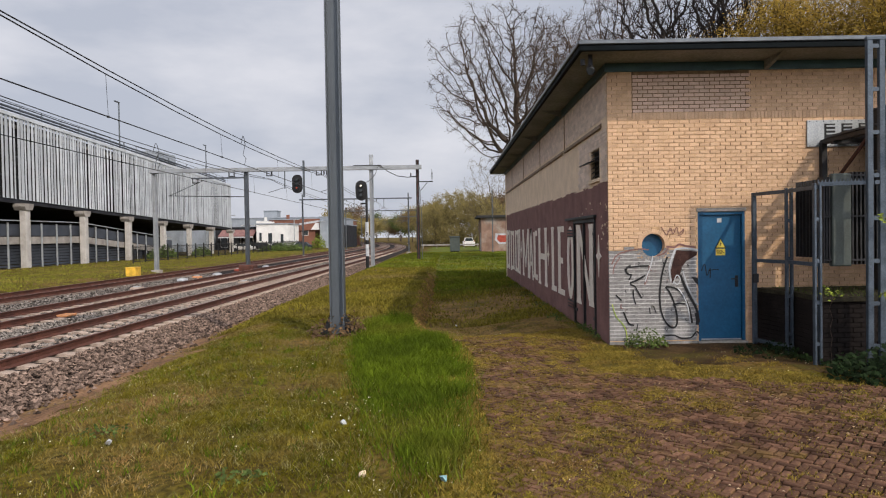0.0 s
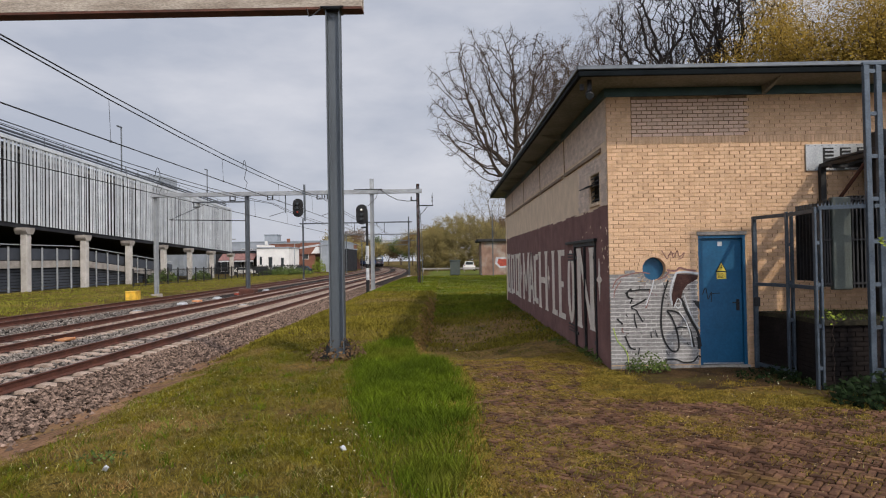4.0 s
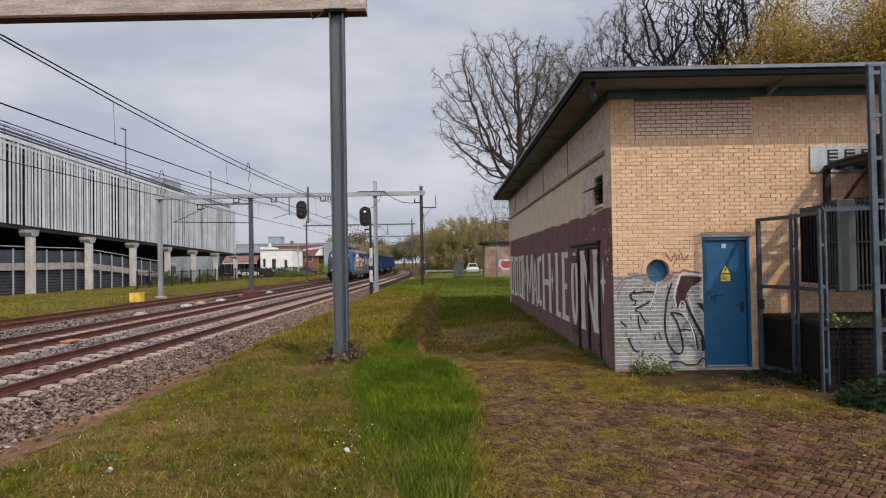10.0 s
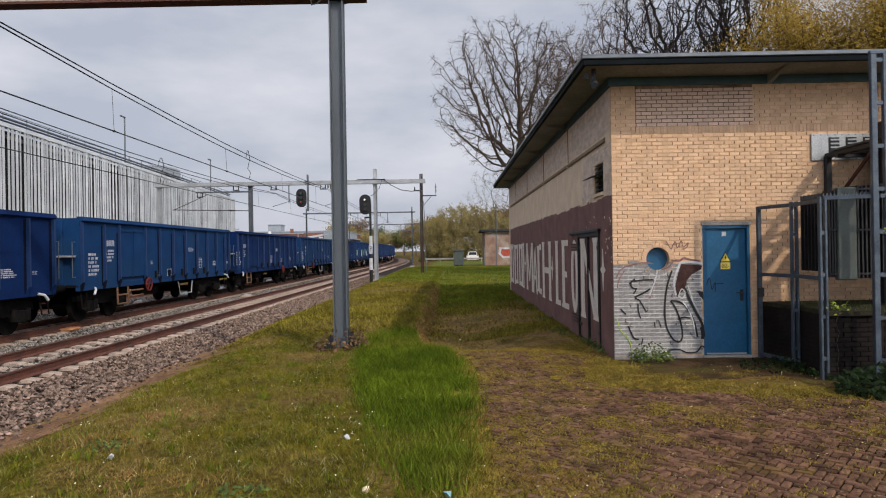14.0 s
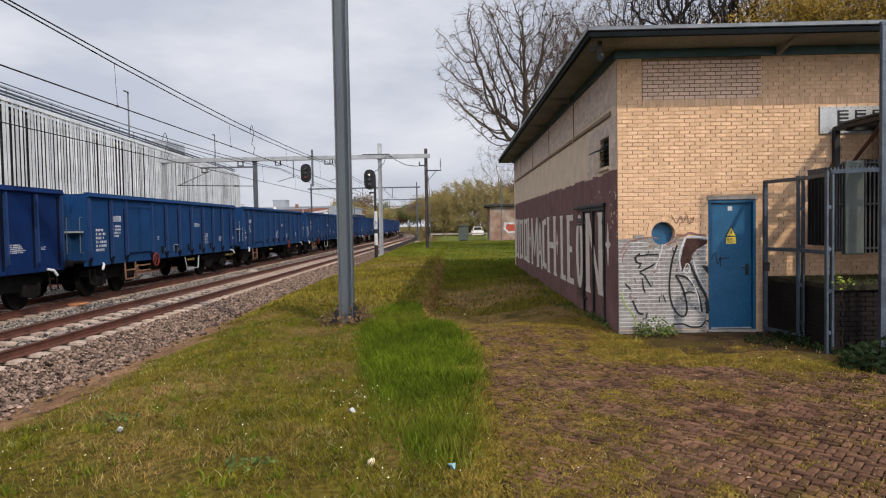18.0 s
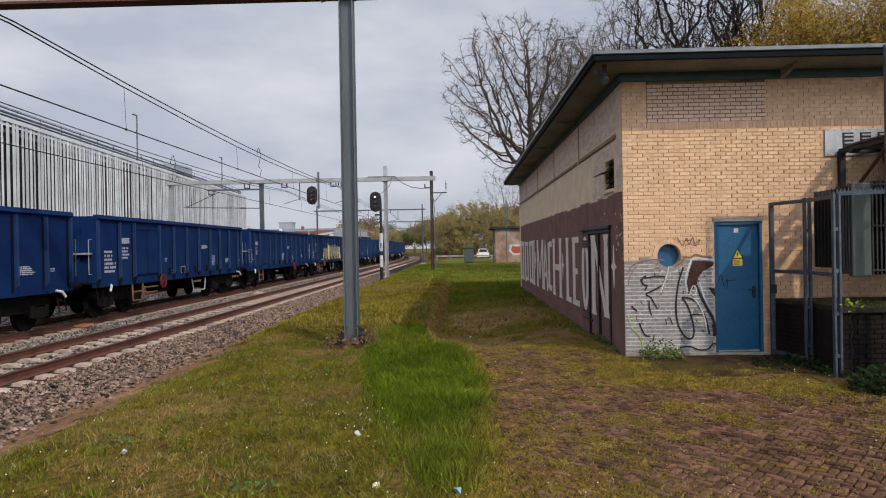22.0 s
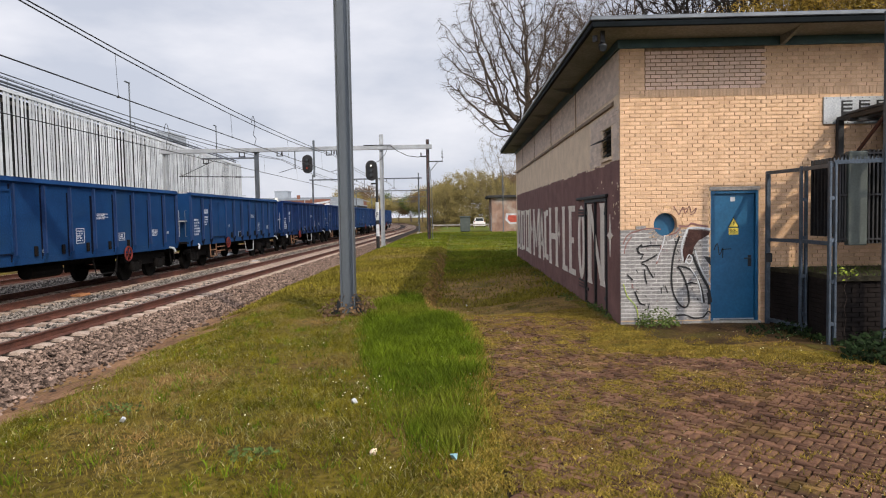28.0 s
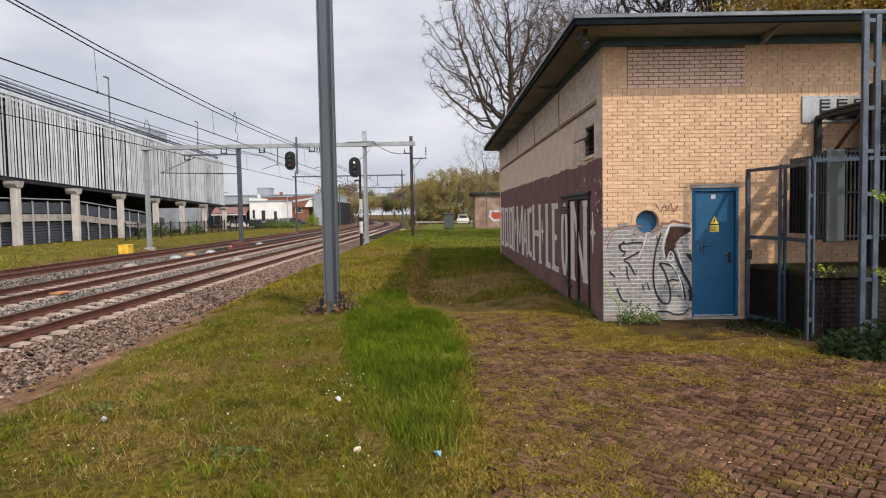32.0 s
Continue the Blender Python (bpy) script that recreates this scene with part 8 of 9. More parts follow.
    h = thing("brick_hut", (5.6, 75.5, 0), "small red brown brick hut with flat roof and red graffiti", "hut")
    part("wall", Geo().box(3.95, 73.2, -0.3, 8.6, 78.5, 3.7), "hut_brick", h)
    part("roof", Geo().box(3.5, 72.8, 3.702, 9.0, 78.9, 3.98, 0.04), "roof_felt", h)
    part("door", Geo().box(3.93, 74.0, 0, 3.948, 75.0, 2.1), "garage_slat", h)
    part("graffiti_patch", Geo().prism([(5.4, 1.3), (5.9, 0.8), (7.4, 0.9), (7.6, 1.6), (7.2, 1.95), (5.5, 2.0)], "y", 73.18, 73.198), "white_mark", h)
    part("graffiti_fill", Geo().prism([(5.65, 1.35), (6.0, 1.0), (7.2, 1.08), (7.35, 1.55), (7.0, 1.75), (5.75, 1.8)], "y", 73.16, 73.178), "red_stripe", h)
    p = thing("thin_pole", (5.0, 70.5, 0), "thin grey pole beside the brick hut", "pole")
    part("shaft", Geo().tube([(5.0, 70.5, -0.2), (5.0, 70.5, 6.6)], 0.06, 6), "galvanised_steel", p)

    c = thing("utility_cabinet", (1.05, 74, 0), "grey green utility cabinet standing in the grass", "cabinet")
    part("body", Geo().box(0.5, 73.7, 0.12, 1.6, 74.4, 1.62, 0.03), "transformer_green", c)
    part("lid", Geo().box(0.42, 73.62, 1.622, 1.68, 74.48, 1.78, 0.04), "transformer_green", c)
    part("plinth", Geo().box(0.6, 73.8, -0.1, 1.5, 74.3, 0.118), "dark_steel", c)

    g = thing("guard_rail", (4, 98, 0), "low pale guard rail beside a road", "guard rail")
    part("beam", Geo().box(-3.5, 98, 0.42, 11, 98.06, 0.62), "concrete", g)
    for k in range(8):
        part("post", Geo().box(-3.3 + 2 * k, 98.062, -0.2, -3.2 + 2 * k, 98.16, 0.66), "concrete", g)
    car = thing("parked_car", (3.6, 102, 0), "white car parked beyond the guard rail", "car")
    part("body", Geo().prism([(2.75, 0.3), (4.45, 0.3), (4.5, 0.85), (4.3, 1.0), (4.15, 1.5), (3.05, 1.5), (2.9, 1.0), (2.7, 0.85)], "y", 101.2, 105.0), "white_render", car)
    part("window", Geo().prism([(2.98, 1.0), (4.22, 1.0), (4.1, 1.42), (3.1, 1.42)], "y", 101.18, 101.198), "tinted_glass", car, "dark rear window")
    for x in (2.8, 4.28):
        part("tail_light", Geo().box(x, 101.17, 0.82, x + 0.12, 101.197, 1.0), "red_stripe", car)
        part("wheel", Geo().tube([(x - 0.02, 101.6, 0.28), (x + 0.14, 101.6, 0.28)], 0.3, 14), "black_paint", car)
    hut2 = house("far_house", "distant pale house among the trees", -1.5, 2.2, 150, 156, 3.4, "white_render", [(-0.8, 0.2, 1, 2.2)], "red_brick_far")

    for k, (x, y, h) in enumerate(((-38, 118, 6.0), (-27.5, 122, 5.2), (-26, 140, 5.2), (-43.5, 122, 5.5))):
        lp = thing("street_lamp", (x, y, -0.3), "pale street lamp post by the distant buildings", "lamp post", group="street lamps")
        part("pole", Geo().tube([(x, y, -0.4), (x, y, h)], 0.08, 6), "light_steel", lp)
        part("lamp_head", Geo().box(x - 0.1, y - 0.1, h, x + 1.0, y + 0.1, h + 0.14, 0.03), "light_steel", lp)


build_far()


def build_line_side():
    b = thing("yellow_box", (-18.85, 40.6, -0.28), "bright yellow plastic box beside the far track", "box")
    part("box_body", Geo().box(-19.3, 40.2, -0.34, -18.68, 40.9, 0.16, 0.03), "yellow_plastic", b)
    part("box_lid", Geo().box(-19.32, 40.18, 0.162, -18.66, 40.92, 0.22, 0.02), "yellow_plastic", b)
    p = thing("track_plate", (-11.1, 19.2, -0.33), "orange plate lying between the rails", "plate")
    part("plate", Geo().box(-11.5, 18.9, -0.345, -10.78, 19.45, -0.275, 0.02), "orange_paint", p)
    for k, (x, y, m) in enumerate(((-14.2, 36.0, "white_mark"), (-14.3, 38.4, "orange_paint"), (-14.1, 41.2, "white_mark"), (-10.0, 33, "sleeper_concrete"), (-13.9, 30.0, "sleeper_concrete"), (-14.6, 47, "red_stripe"), (-14.0, 52, "white_mark"))):
        s = thing("marker_block", (x, y, -0.4), "small pale marker block on the track stones", "marker", group="marker blocks")
        part("block", Geo().box(x - 0.2, y - 0.3, -0.46, x + 0.2, y + 0.3, -0.28, 0.04), m, s)
        part("block_cap", Geo().box(x - 0.12, y - 0.18, -0.279, x + 0.12, y + 0.18, -0.24, 0.02), "light_steel", s)
    for x, y in ((-13.6, 46.0),):
        single("post_base", Geo().box(x - 0.5, y - 0.6, -0.6, x + 0.5, y + 0.6, 0.05, 0.08), "rail_rust", "rust brown concrete block round the portal post", "block")
    rnd = random.Random(2)
    for x, y, m, lab in ((-1.0, 6.33, "white_mark", "crumpled white paper litter in the grass"), (-3.02, 5.9, "white_mark", "scrap of pale litter in the grass"), (-0.04, 4.79, "graffiti_teal", "crushed pale blue can in the grass"), (-0.64, 4.9, "beige_render", "scrap of cardboard in the grass"), (0.2, 14.6, "white_mark", "scrap of white paper on the path")):
        g = Geo()
        z = ground_z(x, y) + 0.035
        n = 7
        pts = [(x + 0.032 * math.cos(6.283 * k / n) * rnd.uniform(0.6, 1.2), y + 0.03 * math.sin(6.283 * k / n) * rnd.uniform(0.6, 1.2), z + rnd.uniform(-0.02, 0.03)) for k in range(n)]
        g.add(pts + [(x, y, z + 0.03), (x, y, z - 0.03)], [(k, (k + 1) % n, n) for k in range(n)] + [((k + 1) % n, k, n + 1) for k in range(n)])
        single("litter", g, m, lab, "litter", group="litter")


build_line_side()


# ---- spray paint on the front wall ----
def ribbon(g, pts, w, y0, y1):
    """A flat stroke of even width along points on the wall."""
    n = len(pts)
    left, right = [], []
    for i, (x, z) in enumerate(pts):
        (xa, za), (xb, zb) = pts[max(i - 1, 0)], pts[min(i + 1, n - 1)]
        k = math.hypot(xb - xa, zb - za) or 1
        ox, oz = -(zb - za) / k * w / 2, (xb - xa) / k * w / 2
        left.append((x + ox, z + oz))
        right.append((x - ox, z - oz))
    v = [(x, y, z) for y in (y0, y1) for side in (left, right) for x, z in side]
    f = []
    for i in range(n - 1):
        a, b, c, d = i, n + i, 2 * n + i, 3 * n + i
        f += [(a, a + 1, b + 1, b), (c, d, d + 1, c + 1), (a, c, c + 1, a + 1), (b, b + 1, d + 1, d)]
    f += [(0, n, 3 * n, 2 * n), (n - 1, 3 * n - 1, 4 * n - 1, 2 * n - 1)]
    return g.add(v, f)


def build_spray():
    def wall(pts):
        return [(2.6 + (cx - 138) / 325.4, (795 - cy) / 313.0) for cx, cy in pts]

    def curve(pts):
        out = []
        for i in range(len(pts) - 1):
            p0, p1, p2, p3 = pts[max(i - 1, 0)], pts[i], pts[i + 1], pts[min(i + 2, len(pts) - 1)]
            for k in range(4):
                t = k / 4
                out.append(tuple(0.5 * (2 * b + (c - a) * t + (2 * a - 5 * b + 4 * c - d) * t * t + (3 * b - a - 3 * c + d) * t**3) for a, b, c, d in zip(p0, p1, p2, p3)))
        return out + [pts[-1]]

    k, w, m, l = "black_paint", "white_mark", "maroon_paint", "graffiti_lime"
    strokes = [
        (0.018, m, [(152, 392), (175, 350), (220, 330), (290, 316), (345, 322)]),
        (0.016, m, [(158, 440), (166, 400), (196, 356)]),
        (0.022, m, [(385, 352), (420, 342), (440, 322), (448, 306)]),
        (0.028, m, [(435, 306), (480, 310), (502, 296), (540, 306), (585, 312)]),
        (0.030, w, [(482, 322), (462, 370), (450, 420), (458, 480)]),
        (0.030, w, [(480, 321), (520, 317), (560, 320), (598, 326)]),
        (0.026, k, [(440, 358), (415, 430), (402, 510), (400, 590), (412, 650), (440, 698), (470, 712), (487, 690), (485, 640), (470, 580), (450, 535), (430, 508)]),
        (0.028, k, [(430, 507), (470, 512), (505, 532), (530, 570), (552, 620), (566, 690)]),
        (0.018, w, [(492, 512), (524, 558), (546, 618), (556, 690)]),
        (0.040, k, [(505, 448), (530, 508), (560, 568), (588, 620), (600, 688)]),
        (0.020, w, [(520, 430), (545, 510), (580, 575), (598, 600)]),
        (0.022, k, [(415, 752), (470, 750), (510, 765), (560, 762), (585, 735), (600, 741)]),
        (0.022, k, [(468, 600), (495, 590), (530, 594)]),
        (0.050, k, [(585, 640), (592, 670), (592, 700)]),
        (0.014, w, [(468, 492), (488, 450), (506, 470), (490, 497), (470, 478)]),
        (0.028, k, [(250, 398), (232, 408), (226, 425), (236, 440), (258, 446)]),
        (0.022, k, [(240, 408), (290, 402), (345, 401)]),
        (0.022, m, [(347, 402), (340, 440), (322, 494)]),
        (0.026, k, [(246, 486), (285, 470), (325, 448)]),
        (0.018, w, [(366, 352), (354, 400), (334, 452), (324, 480)]),
        (0.018, k, [(246, 492), (270, 502), (282, 522), (305, 562)]),
        (0.018, k, [(262, 520), (264, 556), (274, 592)]),
        (0.022, k, [(172, 545), (200, 572)]),
        (0.020, k, [(240, 470), (252, 452)]),
        (0.024, k, [(210, 628), (225, 665), (240, 690), (264, 697)]),
        (0.014, k, [(345, 610), (348, 642)]),
        (0.012, k, [(366, 602), (380, 640)]),
        (0.014, k, [(285, 690), (278, 722)]),
        (0.016, m, [(200, 590), (196, 606), (206, 612)]),
        (0.012, l, [(152, 590), (172, 652), (204, 688), (222, 722), (228, 775)]),
        (0.012, m, [(410, 208), (436, 250), (446, 234), (460, 214), (470, 246), (490, 210), (500, 242), (526, 220), (515, 246), (494, 252)]),
        (0.008, m, [(440, 232), (478, 222)]),
        (0.012, k, [(660, 431), (684, 427), (712, 426)]),
        (0.012, k, [(622, 432), (640, 398), (651, 456), (668, 420), (667, 470)]),
    ]
    rnd = random.Random(12)
    for _ in range(40):
        cx, cy = rnd.uniform(150, 590), rnd.uniform(330, 740)
        d = rnd.uniform(6, 20)
        strokes.insert(0, (rnd.uniform(0.005, 0.013), k if rnd.random() < 0.7 else m, [(cx, cy), (cx + rnd.uniform(-6, 6), cy + d * 0.5), (cx + rnd.uniform(-9, 9), cy + d)]))
    last = len(strokes) - 1
    for k, (w, m, pts) in enumerate(strokes):
        y = BY - 0.003 - 0.0001 * k if k < last - 1 else BY + 0.0485
        part("spray_stroke", ribbon(Geo(), curve(wall(pts)), w, y - 0.0015, y + 0.001), m, wall_front)
    patch = Geo().prism(wall([(488, 326), (560, 330), (596, 336), (592, 352), (540, 380), (515, 410), (506, 450), (482, 470), (465, 492), (455, 440), (470, 380)]), "y", BY - 0.0026, BY - 0.0005)
    part("spray_patch", Geo().prism(wall([(565, 460), (598, 464), (600, 506), (585, 490)]), "y", BY - 0.0026, BY - 0.0005), "black_paint", wall_front, "black sprayed wedge")
    part("spray_patch", patch, "spray_brown", wall_front, "dark red brown sprayed patch")


build_spray()


# ---- grass, pavers and bricks ----
def in_poly(x, y, poly):
    hit = False
    for (xa, ya), (xb, yb) in zip(poly, poly[1:] + poly[:1]):
        if (ya > y) != (yb > y) and x < (xb - xa) * (y - ya) / (yb - ya) + xa:
            hit = not hit
    return hit


TALL = [(-1.66, 13.4), (-1.15, 14.2), (-0.6, 13.7), (-0.16, 11.8), (0.15, 9.6), (0.24, 7.8), (0.2, 6.6), (0.18, 5.5), (0.1, 4.8), (-0.3, 4.8), (-0.52, 5.5), (-0.74, 6.2), (-0.98, 7.5), (-1.3, 9.6)]
PAVED = [(0.30, 3.0), (0.36, 5.0), (0.36, 7.3), (0.36, 10.2), (0.05, 12.2), (1.0, 11.7), (2.2, 10.9), (2.0, 10.0), (1.75, 8.9), (2.4, 8.2), (3.4, 7.95), (5.0, 7.45), (6.6, 7.2), (6.6, 3.0)]


def grass_at(x, y):
    """How thick the grass grows there, 0 to 1."""
    if x > BX - 0.03 and y > BY - 0.05 and y < BFAR + 0.2:
        return 0.0
    n = noise.noise((x * 0.55, y * 0.55, 5.0)) + 0.5 * noise.noise((x * 1.7, y * 1.7, 8.0))
    if in_poly(x, y, PAVED):
        return 0.04 + 0.35 * smooth(0.2, 0.6, n)
    if -0.5 < x < (2.62 if y < 10.7 else 99) and 9.2 < y < 34:
        return 0.05 + 0.24 * smooth(-0.1, 0.5, n) + 0.65 * smooth(19, 24, y) + 0.25 * smooth(2.1, 2.6, x)
    if x > 3.0 and 8.6 < y < 10.7:
        return 0.012
    if x > 0.3 and y < 10.7:
        return 0.06 + 0.25 * smooth(0.1, 0.6, n)
    if x > -0.45:
        return 0.35 + 0.6 * smooth(-0.3, 0.5, n)
    return 0.2 + 0.8 * smooth(-0.4, 0.35, n)


def blades(name, mat, spots, label, hmin, hmax, width, lean=0.5, seed=1, lump=0.0, lift=-0.01):
    rnd = np.random.RandomState(seed)
    V, Fc, k = [], [], 0
    for x, y in spots:
        z = ground_z(x, y) + lift
        a, h, w = rnd.uniform(0, 6.283), rnd.uniform(hmin, hmax), width * rnd.uniform(0.7, 1.4)
        if lump:
            h *= 1 + lump * (noise.noise((x * 3.1, y * 3.1, 4.0)) + 0.8 * noise.noise((x * 9.0, y * 9.0, 7.0)))
        c, s = math.cos(a) * w, math.sin(a) * w
        lx, ly = rnd.uniform(-lean, lean) * h, rnd.uniform(-lean, lean) * h
        V += [(x - c, y - s, z), (x + c, y + s, z), (x + c * 0.7 + lx * 0.4, y + s * 0.7 + ly * 0.4, z + h * 0.6), (x - c * 0.7 + lx * 0.4, y - s * 0.7 + ly * 0.4, z + h * 0.6), (x + lx, y + ly, z + h)]
        Fc += [(k, k + 1, k + 2, k + 3), (k + 3, k + 2, k + 4)]
        k += 5
    me = bpy.data.meshes.new(name)
    me.from_pydata(V, [], Fc)
    me.materials.append(M[mat])
    return tagged(new(name, me), label, "grass", kind="stuff")


def build_grass():
    rnd = random.Random(6)
    short, far, tall = [], [], []
    while len(short) < 230000:
        y = 3.8 + 11.0 * rnd.random() ** 1.2
        x = rnd.uniform(-6.0, 6.8)
        if abs(x) < 0.75 * y + 1 and rnd.random() < grass_at(x, y) * smooth(-5.15, -3.9, x + 0.6 * noise.noise((x, y * 0.8, 3.0))):
            short.append((x, y))
    lush = []
    while len(short) < 260000:
        x, y = rnd.uniform(-6.0, 7.5), rnd.uniform(-4.0, 4.0)
        if rnd.random() < grass_at(x, y) * smooth(-5.5, -4.0, x):
            short.append((x, y))
    while len(far) < 70000:
        y = 14.5 + 60 * rnd.random() ** 1.7
        x = rnd.uniform(-5.9, 3.8) if y < 30 else rnd.uniform(-5.9, 9)
        if rnd.random() < grass_at(x, y) * smooth(-5.3, -4.3, x - bend(y)):
            (lush if (x > -0.45 and y > 21 + 4 * rnd.random()) or y > 34 else far).append((x, y))
    while len(tall) < 60000:
        x, y = rnd.uniform(-2.0, 0.6), rnd.uniform(4.3, 14.4)
        jx, jy = x + rnd.gauss(0, 0.10), y + rnd.gauss(0, 0.2)
        clump = math.exp(-((x + 0.12) / 0.22) ** 2 - ((y - 5.45) / 0.4) ** 2)
        if in_poly(jx, jy, TALL) and rnd.random() < clump + 0.22 + 0.78 * smooth(6.0, 9.0, y) * smooth(-0.45, 0.15, noise.noise((x * 1.3, y * 1.3, 2.0)) + 0.35 * smooth(8, 11, y)):
            tall.append((x, y))
    dry = short[5::9]
    blades("dry_grass", "straw", dry, "thin dry stalks lying in the short grass", 0.02, 0.07, 0.0026, 1.5, 31, 0.6)
    blades("short_grass", "grass_short", short, "short yellow green mossy grass", 0.014, 0.055, 0.0036, 1.1, 1, 0.8)
    blades("far_grass", "grass_far", far, "short grass along the bank and beyond the building", 0.03, 0.10, 0.014, 0.6, 2, 0.6)
    blades("tall_grass", "grass_tall", tall, "patch of taller bright green grass", 0.05, 0.17, 0.0036, 0.75, 3, 0.6)
    blades("path_grass", "grass_lawn", lush, "green grass on the path and the lawn beyond", 0.03, 0.10, 0.014, 0.7, 12, 0.7)
    side = []
    while len(side) < 42000:
        y = 30 + 90 * rnd.random() ** 1.5
        x = rnd.uniform(-34.4, -19.0)
        side.append((x + bend(y), y))
    blades("garage_grass", "verge", side, "strip of grass between the tracks and the garage", 0.04, 0.11, 0.02, 0.6, 4)
    clumps = []
    for _ in range(300):
        x, y = rnd.uniform(-4.6, -0.6), 4.2 + 9 * rnd.random()
        for _ in range(rnd.randint(8, 26)):
            clumps.append((x + rnd.gauss(0, 0.05), y + rnd.gauss(0, 0.05)))
    blades("grass_tufts", "grass_tall", clumps, "scattered darker tufts of grass", 0.04, 0.12, 0.0036, 1.0, 5)
    # cushions of moss on the pavers and in front of the building
    spots = []
    for _ in range(5200):
        x, y = rnd.uniform(0.0, 6.4), 3.2 + 9.2 * rnd.random()
        if (x > 2.4 and y > 10.4) or abs(x) > 0.72 * y + 0.6:
            continue
        n = noise.noise((x * 1.1, y * 1.1, 15.0)) + 0.4 * noise.noise((x * 3.0, y * 3.0, 8.0))
        if rnd.random() > (0.08 + 0.75 * smooth(0.05, 0.45, n) + 0.38 * smooth(7.2, 9.6, y) + 0.9 * (1 - smooth(-0.5, 0.3, (x - 0.75) + 0.55 * (y - 5.6) + 0.5 * n)) if in_poly(x, y, PAVED) else 0.25 + 0.75 * smooth(-0.3, 0.1, n)) * (0.012 if x > 2.75 and y > 9.35 + 0.3 * n else 0.05 if x > 3.1 and y > 8.75 - 1.5 * smooth(3.6, 5.2, x) else 0.45 if x > 3.0 and y > 8.0 - 1.2 * smooth(3.8, 5.2, x) else 1.0):
            continue
        r = rnd.uniform(0.03, 0.10)
        for _ in range(int(90 * r / 0.06)):
            spots.append((x + rnd.gauss(0, r), y + rnd.gauss(0, r)))
    blades("moss_cushions", "moss", spots, "mustard yellow moss cushions over the old pavers", 0.010, 0.03, 0.0045, 1.2, 8, 0.0, 0.012)
    # daisies
    V, Fc, k = [], [], 0
    for _ in range(190):
        x, y = rnd.uniform(-4.6, 1.0), 4.2 + 9.5 * rnd.random()
        if rnd.random() < 0.2:
            x, y = rnd.gauss(-0.98, 0.3), rnd.gauss(6.7, 0.4)
        if rnd.random() < 0.12:
            x, y = rnd.uniform(3.6, 5.2), rnd.uniform(8.2, 9.9)
        z, r = ground_z(x, y) + rnd.uniform(0.03, 0.08), rnd.uniform(0.004, 0.0075)
        for j in range(6):
            a = 6.283 * j / 6
            V.append((x + r * math.cos(a), y + r * math.sin(a) - r * 0.3, z + r * 0.6 * math.sin(a)))
        Fc.append(tuple(range(k, k + 6)))
        k += 6
    me = bpy.data.meshes.new("daisies")
    me.from_pydata(V, [], Fc)
    me.materials.append(M["daisy"])
    tagged(new("daisies", me), "small white daisies scattered in the grass", "flowers", kind="stuff")
    # crumbled soil along the worn edge of the bank
    V, Fc, k = [], [], 0
    for _ in range(2600):
        y = 13.2 + 16 * rnd.random() ** 1.6
        x = -0.58 + rnd.gauss(0, 0.065) + 0.05 * math.sin(y * 2)
        z, s = ground_z(x, y) + rnd.uniform(0, 0.06), rnd.uniform(0.015, 0.065)
        a = rnd.uniform(0, 6.28)
        V += [(x + s * math.cos(a + 2.1 * j) * rnd.uniform(0.6, 1.3), y + s * math.sin(a + 2.1 * j) * 1.4, z) for j in range(3)] + [(x, y, z + s * rnd.uniform(0.5, 1.2))]
        Fc += [(k, k + 1, k + 3), (k + 1, k + 2, k + 3), (k + 2, k, k + 3)]
        k += 4
    me = bpy.data.meshes.new("soil_crumbs")
    me.from_pydata(V, [], Fc)
    me.materials.append(M["path_soil"])
    tagged(new("soil_crumbs", me), "dark crumbled soil and dead leaves along the worn edge", "soil", kind="stuff")


build_grass()


